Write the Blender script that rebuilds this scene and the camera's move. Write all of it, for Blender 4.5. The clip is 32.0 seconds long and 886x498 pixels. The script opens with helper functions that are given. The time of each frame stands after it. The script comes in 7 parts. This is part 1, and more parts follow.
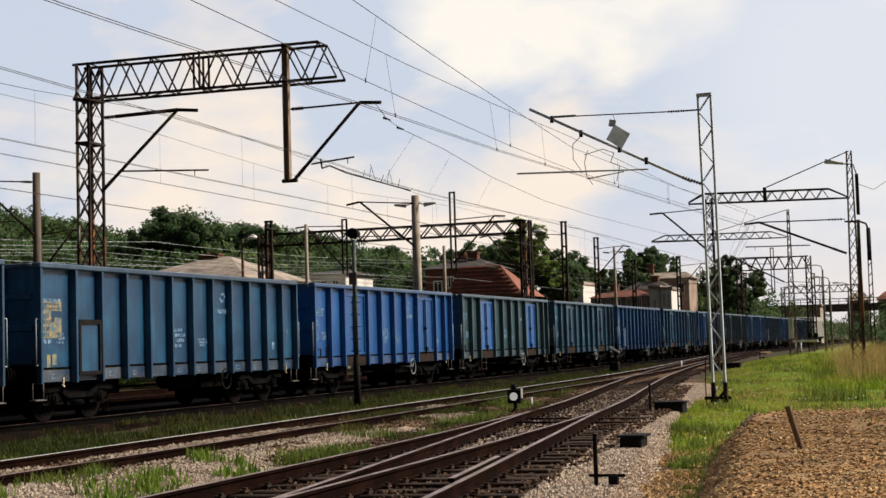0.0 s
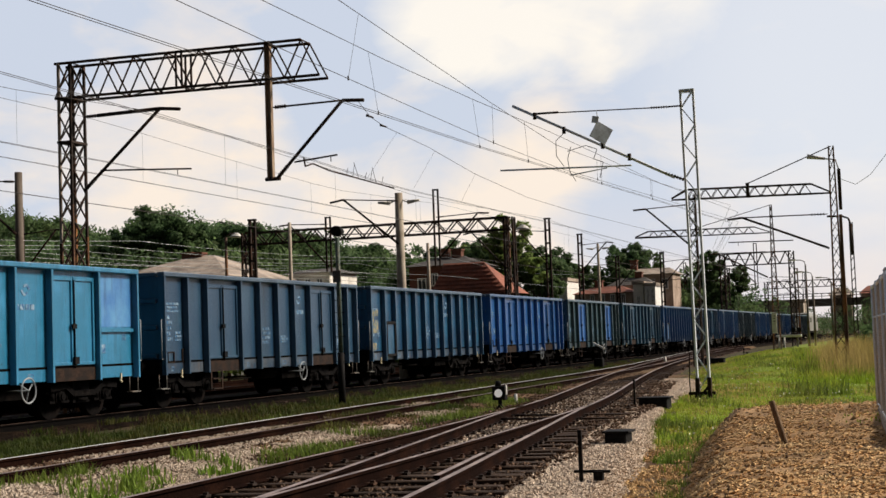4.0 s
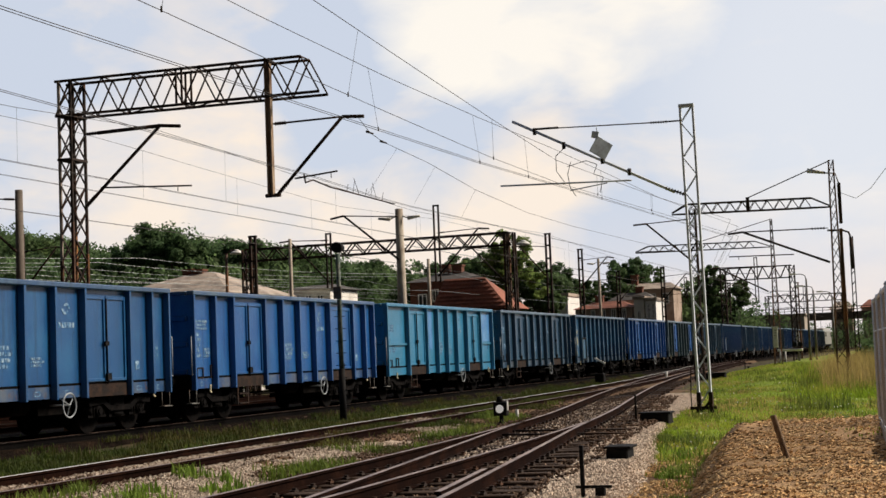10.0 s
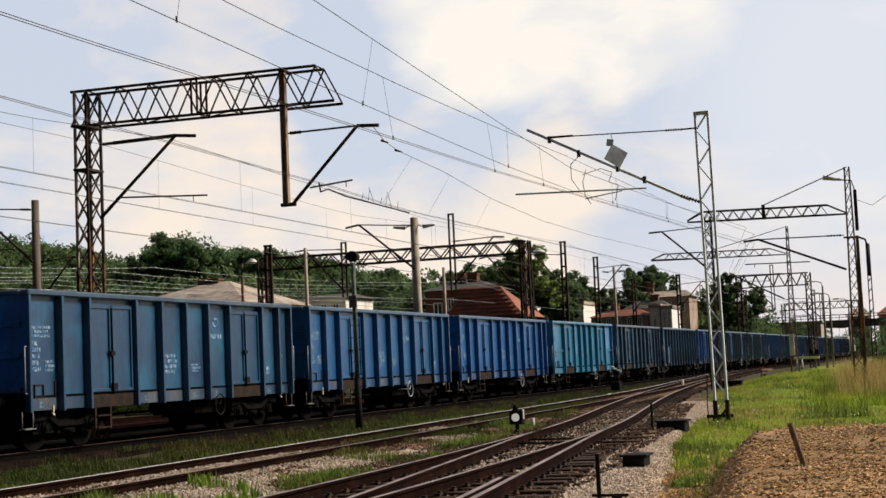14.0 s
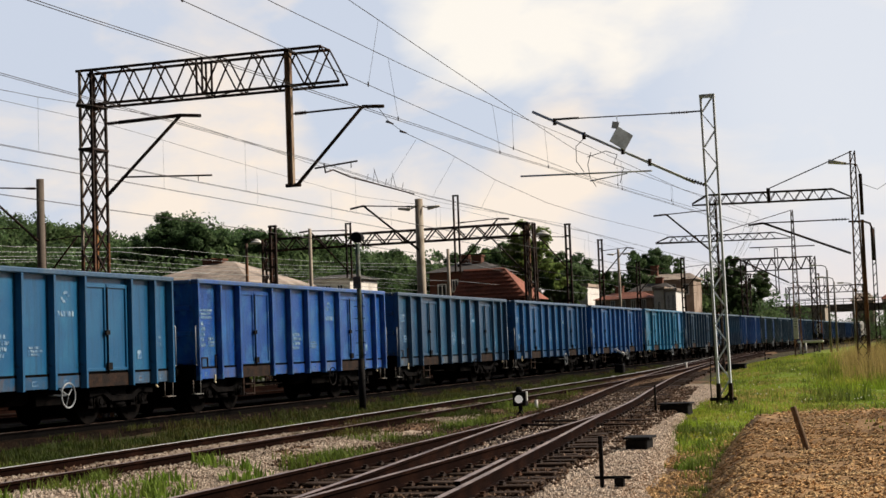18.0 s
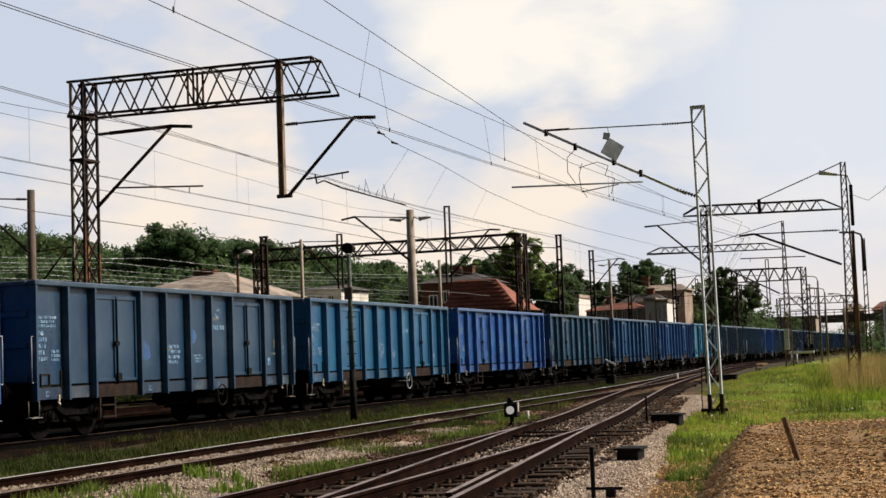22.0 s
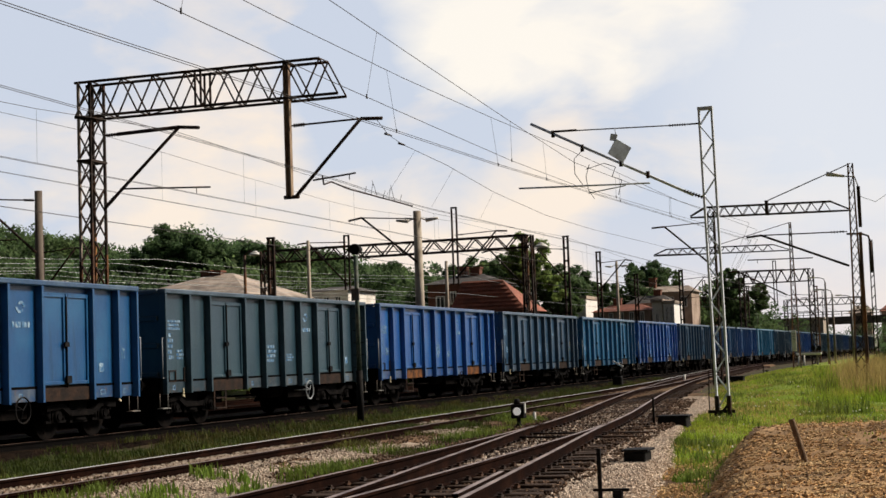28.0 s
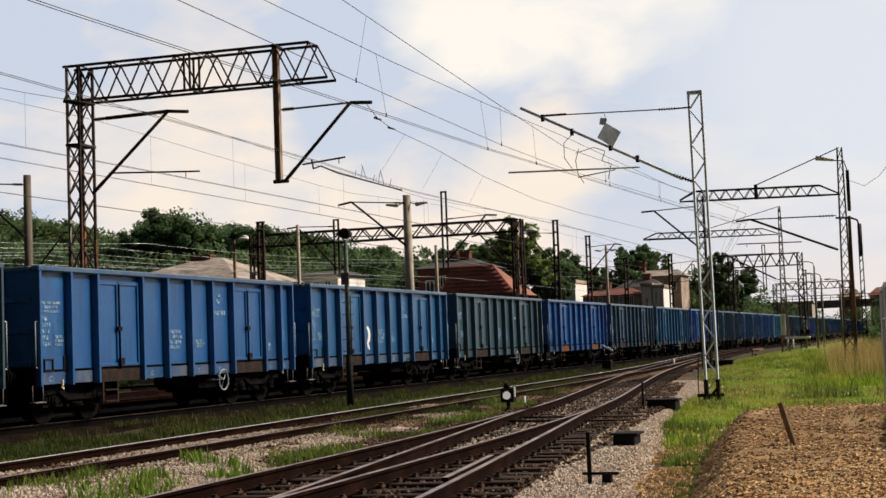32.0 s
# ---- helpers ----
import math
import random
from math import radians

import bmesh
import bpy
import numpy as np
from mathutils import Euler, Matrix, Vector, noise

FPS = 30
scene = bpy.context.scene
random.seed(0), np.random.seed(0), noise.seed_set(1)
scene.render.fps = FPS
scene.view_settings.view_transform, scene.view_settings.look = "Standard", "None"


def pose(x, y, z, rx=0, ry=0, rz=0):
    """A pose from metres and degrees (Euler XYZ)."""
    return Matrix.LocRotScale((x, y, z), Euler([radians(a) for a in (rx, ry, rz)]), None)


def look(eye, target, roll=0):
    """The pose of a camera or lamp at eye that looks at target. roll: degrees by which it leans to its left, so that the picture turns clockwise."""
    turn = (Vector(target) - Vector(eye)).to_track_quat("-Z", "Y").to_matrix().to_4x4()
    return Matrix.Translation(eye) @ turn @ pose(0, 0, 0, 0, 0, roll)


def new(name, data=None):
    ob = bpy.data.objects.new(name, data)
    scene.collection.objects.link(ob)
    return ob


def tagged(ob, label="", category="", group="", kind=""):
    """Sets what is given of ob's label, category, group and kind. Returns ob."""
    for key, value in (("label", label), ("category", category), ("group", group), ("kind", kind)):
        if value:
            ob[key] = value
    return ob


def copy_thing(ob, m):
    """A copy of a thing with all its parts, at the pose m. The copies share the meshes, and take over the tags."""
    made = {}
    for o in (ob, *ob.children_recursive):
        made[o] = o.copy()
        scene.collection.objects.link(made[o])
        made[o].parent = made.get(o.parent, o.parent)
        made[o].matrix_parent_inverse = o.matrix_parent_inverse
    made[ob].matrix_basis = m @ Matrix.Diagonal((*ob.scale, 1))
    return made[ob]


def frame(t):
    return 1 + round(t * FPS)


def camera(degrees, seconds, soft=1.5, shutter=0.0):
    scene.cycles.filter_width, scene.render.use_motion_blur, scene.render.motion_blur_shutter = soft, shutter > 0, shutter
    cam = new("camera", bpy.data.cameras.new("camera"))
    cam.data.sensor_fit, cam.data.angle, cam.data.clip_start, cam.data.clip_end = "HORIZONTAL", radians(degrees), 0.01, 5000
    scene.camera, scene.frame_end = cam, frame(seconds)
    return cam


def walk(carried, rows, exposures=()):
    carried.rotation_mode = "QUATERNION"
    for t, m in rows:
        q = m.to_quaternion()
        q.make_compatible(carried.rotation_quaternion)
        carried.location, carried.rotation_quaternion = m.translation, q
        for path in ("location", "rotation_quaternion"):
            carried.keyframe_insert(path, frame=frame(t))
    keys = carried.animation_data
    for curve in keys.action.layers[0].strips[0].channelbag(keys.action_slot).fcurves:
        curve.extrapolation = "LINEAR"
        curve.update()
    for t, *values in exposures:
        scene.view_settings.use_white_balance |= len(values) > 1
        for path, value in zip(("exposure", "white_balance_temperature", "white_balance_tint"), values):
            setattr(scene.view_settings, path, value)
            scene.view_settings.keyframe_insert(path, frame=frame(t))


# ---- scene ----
LENS = 33.1
EYE = (0.0, 0.0, 1.389)
# seconds, tilt, lean, turn of a camera held by hand on one spot
TURNS = [(0.0, 93.703, 1.671, 18.888), (0.5, 93.662, 1.895, 18.808), (1.0, 93.615, 1.84, 18.683), (1.5, 93.567, 1.858, 18.609),
         (2.0, 93.517, 1.842, 18.516), (2.5, 93.51, 1.866, 18.412), (3.0, 93.528, 1.936, 18.315), (3.5, 93.577, 2.089, 18.284),
         (5.5, 93.493, 1.708, 18.037), (6.0, 93.442, 1.457, 17.595), (6.5, 93.349, 1.562, 17.497), (7.0, 93.333, 1.372, 17.397),
         (7.5, 93.292, 1.41, 17.191), (8.0, 93.373, 2.0, 17.136), (8.5, 93.71, 2.421, 17.493), (9.0, 93.896, 2.245, 17.904),
         (9.5, 94.034, 2.514, 18.206), (10.0, 94.184, 2.324, 18.326), (10.5, 94.261, 2.374, 18.513), (11.0, 94.397, 2.205, 18.696),
         (11.5, 94.591, 2.12, 18.831), (12.0, 94.53, 2.15, 18.909), (12.5, 94.502, 2.304, 18.903), (13.0, 94.336, 2.321, 18.902),
         (13.5, 94.584, 2.539, 18.975), (15.5, 94.136, 2.189, 18.705), (16.0, 94.035, 2.359, 18.934), (16.5, 93.927, 2.369, 18.981),
         (17.0, 93.879, 2.193, 18.965), (17.5, 93.85, 2.005, 18.982), (18.0, 93.834, 2.118, 19.071), (18.5, 93.837, 2.095, 19.051),
         (19.0, 93.842, 1.95, 18.932), (19.5, 93.882, 1.798, 18.779), (20.0, 93.936, 1.785, 18.769), (20.5, 93.961, 2.093, 18.759),
         (21.0, 94.101, 2.183, 18.675), (21.5, 94.298, 2.197, 18.632), (22.0, 94.24, 2.135, 18.736), (22.5, 94.105, 1.985, 18.77),
         (23.0, 93.816, 2.074, 18.727), (23.5, 93.698, 2.143, 18.67), (24.0, 93.787, 2.149, 18.634), (24.5, 94.07, 2.211, 18.599),
         (25.0, 94.196, 2.247, 18.622), (25.5, 94.318, 2.388, 18.612), (27.5, 94.276, 2.285, 18.963), (28.0, 94.294, 2.071, 19.0),
         (28.5, 94.296, 2.028, 18.983), (29.0, 94.331, 1.849, 18.803), (29.5, 94.293, 1.933, 18.571), (30.0, 94.174, 1.879, 18.535),
         (30.5, 94.003, 1.92, 18.61), (31.0, 93.817, 2.209, 18.665), (31.5, 93.694, 2.121, 18.619), (32.0, 93.672, 2.129, 18.606)]
cam = camera(LENS, 32.0)
walk(cam, [(t, pose(*EYE, rx, ry, rz)) for t, rx, ry, rz in TURNS], exposures=[(0, 0.0), (32, 0.0)])


# ---- sky and light ----
def make_world():
    w = bpy.data.worlds.new("overcast_evening_sky")
    scene.world = w
    w.use_nodes = True
    nt = w.node_tree
    nt.nodes.clear()
    node, link = nt.nodes.new, nt.links.new
    out, bg = node("ShaderNodeOutputWorld"), node("ShaderNodeBackground")
    sky = node("ShaderNodeTexSky")
    sky.sky_type = "NISHITA"
    sky.sun_disc = False
    sky.sun_elevation, sky.sun_rotation = radians(SUN_ELEV), radians(SUN_ROT)
    dim = node("ShaderNodeVectorMath")
    dim.operation = "SCALE"
    dim.inputs["Scale"].default_value = 0.1
    link(sky.outputs["Color"], dim.inputs[0])
    tc = node("ShaderNodeTexCoord")

    def calc(op, a, b):
        n = node("ShaderNodeMath")
        n.operation = op
        for k, v in enumerate((a, b)):
            if isinstance(v, (int, float)):
                n.inputs[k].default_value = v
            else:
                link(v, n.inputs[k])
        return n.outputs[0]

    def near(way, lo, hi, to_lo, to_hi):
        """Grows smoothly as the view turns towards a direction."""
        d = node("ShaderNodeVectorMath")
        d.operation = "DOT_PRODUCT"
        d.inputs[1].default_value = Vector(way).normalized()
        link(tc.outputs["Generated"], d.inputs[0])
        r = node("ShaderNodeMapRange")
        r.interpolation_type = "SMOOTHSTEP"
        for key, v in (("From Min", lo), ("From Max", hi), ("To Min", to_lo), ("To Max", to_hi)):
            r.inputs[key].default_value = v
        link(d.outputs["Value"], r.inputs["Value"])
        return r.outputs["Result"]

    def cloud(scale, place, detail, stretch):
        mp = node("ShaderNodeMapping")
        mp.inputs["Scale"].default_value = stretch
        mp.inputs["Location"].default_value = place
        link(tc.outputs["Generated"], mp.inputs["Vector"])
        n = node("ShaderNodeTexNoise")
        for key, v in (("Scale", scale), ("Detail", detail), ("Roughness", 0.52), ("Distortion", 0.4)):
            n.inputs[key].default_value = v
        link(mp.outputs["Vector"], n.inputs["Vector"])
        return calc("SUBTRACT", n.outputs["Fac"], 0.5)

    def blend(fac, a, b):
        n = node("ShaderNodeMix")
        n.data_type = "RGBA"
        n.clamp_factor = True
        if isinstance(fac, float):
            n.inputs[0].default_value = fac
        else:
            link(fac, n.inputs[0])
        for key, v in (("A", a), ("B", b)):
            if isinstance(v, tuple):
                n.inputs[key].default_value = (*v, 1)
            else:
                link(v, n.inputs[key])
        return n.outputs["Result"]

    # blue-grey cloud with cream light that breaks through ahead, and finer wisps over both
    broad = cloud(5.5, (1.7, 0.4, 0.55), 6, (1.0, 1.0, 2.6))
    wisps = cloud(15.0, (0.3, 2.1, 0.9), 6, (1.0, 1.0, 1.9))
    light = calc("ADD", calc("MULTIPLY", broad, 2.6), 0.0)
    light = calc("ADD", light, calc("MULTIPLY", wisps, 1.9))
    light = calc("ADD", light, near(GLOW_LEFT, 0.9925, 0.9995, 0.0, 0.85))
    light = calc("ADD", light, near(GLOW_AHEAD, 0.9935, 0.9995, 0.0, 1.05))
    light = calc("SUBTRACT", light, near(BANK, 0.9950, 0.9990, 0.0, 0.8))
    body = blend(light, (0.640, 0.698, 0.815), (1.03, 0.890, 0.755))
    # thinner, paler cloud to the east
    body = blend(near(THIN, 0.984, 0.999, 0.0, 0.62), body, (0.87, 0.88, 0.915))
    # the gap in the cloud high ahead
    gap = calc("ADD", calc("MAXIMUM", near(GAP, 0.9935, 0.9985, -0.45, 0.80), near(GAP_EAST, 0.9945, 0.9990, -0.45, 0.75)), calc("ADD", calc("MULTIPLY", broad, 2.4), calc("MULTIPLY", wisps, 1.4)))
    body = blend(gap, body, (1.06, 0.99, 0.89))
    # thick haze low over the horizon
    sep = node("ShaderNodeSeparateXYZ")
    link(tc.outputs["Generated"], sep.inputs[0])
    low = node("ShaderNodeMapRange")
    low.interpolation_type = "SMOOTHSTEP"
    for key, v in (("From Min", 0.12), ("From Max", -0.01), ("To Min", 0.0), ("To Max", 0.62)):
        low.inputs[key].default_value = v
    link(sep.outputs["Z"], low.inputs["Value"])
    body = blend(low.outputs["Result"], body, (0.90, 0.80, 0.785))
    veil = blend(0.92, dim.outputs["Vector"], body)
    # the unseen sky overhead and behind is dimmed to deepen the shaded sides
    fall = near((-0.1, 1.0, 0.1), -0.05, 0.80, 0.09, 1.0)
    heavy = node("ShaderNodeVectorMath")
    heavy.operation = "SCALE"
    link(veil, heavy.inputs[0])
    link(fall, heavy.inputs["Scale"])
    link(heavy.outputs["Vector"], bg.inputs["Color"])
    link(bg.outputs[0], out.inputs[0])


SUN_ELEV, SUN_ROT = 35.6, 56.7
GLOW_LEFT, GLOW_AHEAD = (-0.465, 0.878, 0.113), (-0.305, 0.946, 0.102)
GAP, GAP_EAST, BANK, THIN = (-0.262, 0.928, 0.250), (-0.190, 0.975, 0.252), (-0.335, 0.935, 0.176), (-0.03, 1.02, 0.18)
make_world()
sun = new("sun", bpy.data.lights.new("sun", "SUN"))
sun.data.energy, sun.data.angle, sun.data.color = 5.7, radians(13), (1.0, 0.88, 0.73)
sun.matrix_world = look((70, 46, 60), (0, 0, 0))


# ---- materials ----
def mat(name, col, rough=0.75, metal=0.0, var=0.25, scale=3.0, fine=40.0, bump=0.25, col2=None, amount=0.5, spread=0.12,
        stretch=(1, 1, 1), shift=(0, 0, 0), per_piece=0.0, island=0.0, dist=0.02, spec=0.12):
    m = bpy.data.materials.new(name)
    m.use_nodes = True
    nt = m.node_tree
    b = nt.nodes["Principled BSDF"]
    b.inputs["Metallic"].default_value = metal
    b.inputs["Specular IOR Level"].default_value = spec
    tc = nt.nodes.new("ShaderNodeTexCoord")
    mp = nt.nodes.new("ShaderNodeMapping")
    mp.inputs["Scale"].default_value = stretch
    mp.inputs["Location"].default_value = shift
    nt.links.new(tc.outputs["Object"], mp.inputs["Vector"])
    big = nt.nodes.new("ShaderNodeTexNoise")
    big.inputs["Scale"].default_value = scale
    big.inputs["Detail"].default_value = 6
    big.inputs["Roughness"].default_value = 0.6
    small = nt.nodes.new("ShaderNodeTexNoise")
    small.inputs["Scale"].default_value = fine
    small.inputs["Detail"].default_value = 4
    for n in (big, small):
        nt.links.new(mp.outputs["Vector"], n.inputs["Vector"])
    c1 = nt.nodes.new("ShaderNodeMix")
    c1.data_type = "RGBA"
    c1.inputs["A"].default_value = (*col, 1)
    c1.inputs["B"].default_value = (*(col2 or [c * 0.6 for c in col]), 1)
    edge = nt.nodes.new("ShaderNodeMapRange")
    edge.inputs["From Min"].default_value = 1 - amount - spread
    edge.inputs["From Max"].default_value = 1 - amount + spread
    nt.links.new(big.outputs["Fac"], edge.inputs["Value"])
    nt.links.new(edge.outputs["Result"], c1.inputs[0])
    grain = nt.nodes.new("ShaderNodeMapRange")
    grain.inputs["From Min"].default_value, grain.inputs["From Max"].default_value = 0.3, 0.7
    grain.inputs["To Min"].default_value, grain.inputs["To Max"].default_value = 1 - var, 1 + var
    nt.links.new(small.outputs["Fac"], grain.inputs["Value"])
    value = grain.outputs["Result"]
    for kind, size, socket in (("ShaderNodeObjectInfo", per_piece, "Random"), ("ShaderNodeNewGeometry", island, "Random Per Island")):
        if size:
            info = nt.nodes.new(kind)
            rng = nt.nodes.new("ShaderNodeMapRange")
            rng.inputs["To Min"].default_value, rng.inputs["To Max"].default_value = 1 - size, 1 + size
            nt.links.new(info.outputs[socket], rng.inputs["Value"])
            mul = nt.nodes.new("ShaderNodeMath")
            mul.operation = "MULTIPLY"
            nt.links.new(value, mul.inputs[0])
            nt.links.new(rng.outputs["Result"], mul.inputs[1])
            value = mul.outputs[0]
    tint = nt.nodes.new("ShaderNodeVectorMath")
    tint.operation = "SCALE"
    nt.links.new(c1.outputs["Result"], tint.inputs[0])
    nt.links.new(value, tint.inputs["Scale"])
    nt.links.new(tint.outputs["Vector"], b.inputs["Base Color"])
    rr = nt.nodes.new("ShaderNodeMapRange")
    rr.inputs["To Min"].default_value, rr.inputs["To Max"].default_value = max(0.05, rough - 0.12), min(1, rough + 0.12)
    nt.links.new(big.outputs["Fac"], rr.inputs["Value"])
    nt.links.new(rr.outputs["Result"], b.inputs["Roughness"])
    if bump:
        bm = nt.nodes.new("ShaderNodeBump")
        bm.inputs["Strength"].default_value = bump
        bm.inputs["Distance"].default_value = dist
        nt.links.new(small.outputs["Fac"], bm.inputs["Height"])
        nt.links.new(bm.outputs["Normal"], b.inputs["Normal"])
    return m


def paint(name, col, fade, rust=0.28, mottle=0.45, seed=0.0, dents=0.0):
    """Weathered wagon paint: faded patches, upright rust runs, chips."""
    m = bpy.data.materials.new(name)
    m.use_nodes = True
    nt = m.node_tree
    b = nt.nodes["Principled BSDF"]
    tc = nt.nodes.new("ShaderNodeTexCoord")

    def noise_at(scale, stretch, detail=5, rough=0.6):
        mp = nt.nodes.new("ShaderNodeMapping")
        mp.inputs["Location"].default_value = (seed * 3.1, seed * 7.7, seed * 1.3)
        mp.inputs["Scale"].default_value = stretch
        nt.links.new(tc.outputs["Object"], mp.inputs["Vector"])
        n = nt.nodes.new("ShaderNodeTexNoise")
        n.inputs["Scale"].default_value, n.inputs["Detail"].default_value, n.inputs["Roughness"].default_value = scale, detail, rough
        nt.links.new(mp.outputs["Vector"], n.inputs["Vector"])
        return n.outputs["Fac"]

    def layer(below, colour, fac, lo, hi, most=1.0):
        r = nt.nodes.new("ShaderNodeMapRange")
        r.inputs["From Min"].default_value, r.inputs["From Max"].default_value, r.inputs["To Max"].default_value = lo, hi, most
        nt.links.new(fac, r.inputs["Value"])
        mx = nt.nodes.new("ShaderNodeMix")
        mx.data_type = "RGBA"
        mx.inputs["B"].default_value = (*colour, 1)
        nt.links.new(r.outputs["Result"], mx.inputs[0])
        if isinstance(below, tuple):
            mx.inputs["A"].default_value = (*below, 1)
        else:
            nt.links.new(below, mx.inputs["A"])
        return mx.outputs["Result"]

    broad = noise_at(0.9, (1, 1, 1), 7, 0.68)
    runs = noise_at(2.2, (1, 3.2, 0.25), 6, 0.65)
    chips = noise_at(7.0, (1, 1, 0.7), 6, 0.7)
    fine = noise_at(55, (1, 1, 1), 3)
    c = layer(col, tuple(min(0.9, v * 1.1 + 0.004) for v in fade), broad, 0.62 - mottle * 0.34, 0.70 - mottle * 0.1, 0.95)
    c = layer(c, tuple(v * 0.5 for v in col), runs, 0.50, 0.68, 0.75)
    c = layer(c, (0.105, 0.052, 0.028), chips, 0.80 - rust * 0.42, 0.86 - rust * 0.3, 0.75)
    c = layer(c, tuple(v * 0.3 for v in col), noise_at(4.2, (1, 1, 0.8), 5, 0.7), 0.66, 0.69, 0.85)
    c = layer(c, tuple(min(0.8, v * 1.5 + 0.03) for v in fade), noise_at(2.7, (1, 1.5, 0.5), 6, 0.7), 0.63, 0.74, 0.4)
    if dents:
        c = layer(c, (0.05, 0.23, 0.56), noise_at(2.4, (1, 1, 0.8), 4, 0.55), 0.54, 0.62, 0.7)
    b.inputs["Specular IOR Level"].default_value = 0.25
    b.inputs["Coat Weight"].default_value = 0.85
    b.inputs["Coat Roughness"].default_value = 0.3
    # blue sheen added in place of sky gloss on sides seen at a slant
    b.inputs["Sheen Weight"].default_value = 0.2
    b.inputs["Sheen Roughness"].default_value = 0.35
    b.inputs["Sheen Tint"].default_value = (0.30, 0.66, 1.0, 1)
    nt.links.new(c, b.inputs["Base Color"])
    rr = nt.nodes.new("ShaderNodeMapRange")
    rr.inputs["To Min"].default_value, rr.inputs["To Max"].default_value = 0.22, 0.46
    nt.links.new(broad, rr.inputs["Value"])
    nt.links.new(rr.outputs["Result"], b.inputs["Roughness"])
    bp = nt.nodes.new("ShaderNodeBump")
    bp.inputs["Strength"].default_value, bp.inputs["Distance"].default_value = 0.34 + dents, 0.026 + 0.06 * dents
    add = nt.nodes.new("ShaderNodeMath")
    add.operation = "MULTIPLY_ADD"
    add.inputs[1].default_value = 2.2
    nt.links.new(broad, add.inputs[0])
    nt.links.new(fine, add.inputs[2])
    nt.links.new(add.outputs[0], bp.inputs["Height"])
    nt.links.new(bp.outputs["Normal"], b.inputs["Normal"])
    return m


STEEL_DARK = mat("rusty_dark_steel", (0.03, 0.022, 0.019), 0.75, 0.1, 0.4, 2.5, 30, 0.3, (0.085, 0.042, 0.024), 0.40, 0.1, per_piece=0.2)
STEEL_RUST = mat("rust_red_steel", (0.075, 0.05, 0.04), 0.8, 0.0, 0.35, 0.6, 30, 0.3, (0.26, 0.12, 0.05), 0.45, per_piece=0.2)
STEEL_ORANGE = mat("orange_rusted_steel", (0.06, 0.035, 0.026), 0.85, 0.0, 0.35, 0.5, 30, 0.3, (0.40, 0.18, 0.065), 0.44, 0.1, per_piece=0.25)
STEEL_PALE = mat("chalky_old_steel", (0.32, 0.28, 0.24), 0.85, 0.0, 0.3, 0.8, 30, 0.3, (0.14, 0.085, 0.06), 0.45)
POST_BROWN = mat("weathered_brown_post", (0.34, 0.26, 0.19), 0.85, 0, 0.35, 2.5, 30, 0.3, (0.16, 0.10, 0.07), 0.5, 0.14, stretch=(3, 3, 0.6))
STEEL_GREY = mat("weathered_paint_steel", (0.16, 0.16, 0.155), 0.7, 0.1, 0.3, 2.0, 30, 0.25, (0.13, 0.085, 0.06), 0.45, 0.1, per_piece=0.15)
GALV = mat("galvanised_steel", (0.66, 0.71, 0.80), 0.5, 0.0, 0.15, 3.0, 50, 0.1, (0.54, 0.585, 0.66), 0.5, 0.2, per_piece=0.08)
MESH_GREY = mat("weathered_mesh_wire", (0.30, 0.29, 0.28), 0.6, 0.2, 0.2, 3.0, 50, 0.1, (0.20, 0.18, 0.165), 0.5, 0.2)
BLACK = mat("black_paint", (0.010, 0.010, 0.011), 0.7, 0.0, 0.3, 4, 40, 0.15, (0.024, 0.02, 0.017), 0.4, spec=0.06)
# far darker than grimy steel: shade below the wagons is in these three colours
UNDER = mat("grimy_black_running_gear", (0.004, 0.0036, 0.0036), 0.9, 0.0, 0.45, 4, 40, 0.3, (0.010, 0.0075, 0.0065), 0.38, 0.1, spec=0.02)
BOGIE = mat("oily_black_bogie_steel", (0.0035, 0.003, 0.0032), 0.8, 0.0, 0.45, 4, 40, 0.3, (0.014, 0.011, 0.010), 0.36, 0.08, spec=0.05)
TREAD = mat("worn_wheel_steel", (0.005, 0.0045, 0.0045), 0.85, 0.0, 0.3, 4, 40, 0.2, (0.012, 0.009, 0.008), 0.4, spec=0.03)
# rust brown taken down to near black to hold the shade on the flanks
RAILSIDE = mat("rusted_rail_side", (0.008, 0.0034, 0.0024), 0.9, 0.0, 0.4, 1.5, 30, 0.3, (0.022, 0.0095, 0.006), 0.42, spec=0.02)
# near white and hardly metallic: the polished head's sky gleam is painted in
RAILHEAD = mat("polished_rail_head", (0.9, 0.88, 0.86), 0.4, 0.1, 0.1, 1.5, 40, 0.05, (0.74, 0.71, 0.68), 0.4, spec=0.5)
RAILDULL = mat("dull_rail_head", (0.29, 0.20, 0.165), 0.42, 0.2, 0.2, 1.5, 40, 0.1, (0.10, 0.058, 0.044), 0.5, spec=0.3)
TIMBER = mat("tarred_sleeper_timber", (0.024, 0.015, 0.011), 0.9, 0, 0.4, 2.5, 40, 0.5, (0.080, 0.052, 0.038), 0.45, stretch=(1, 6, 6), per_piece=0.3)
OLDWOOD = mat("grey_brown_old_wood", (0.30, 0.21, 0.13), 0.9, 0, 0.35, 4, 60, 0.5, (0.15, 0.10, 0.07), 0.5, stretch=(6, 6, 1))
BALLAST = mat("crushed_stone_ballast", (0.40, 0.325, 0.26), 0.95, 0, 0.55, 1.6, 22, 1.0, (0.24, 0.165, 0.115), 0.42, 0.14, dist=0.05)
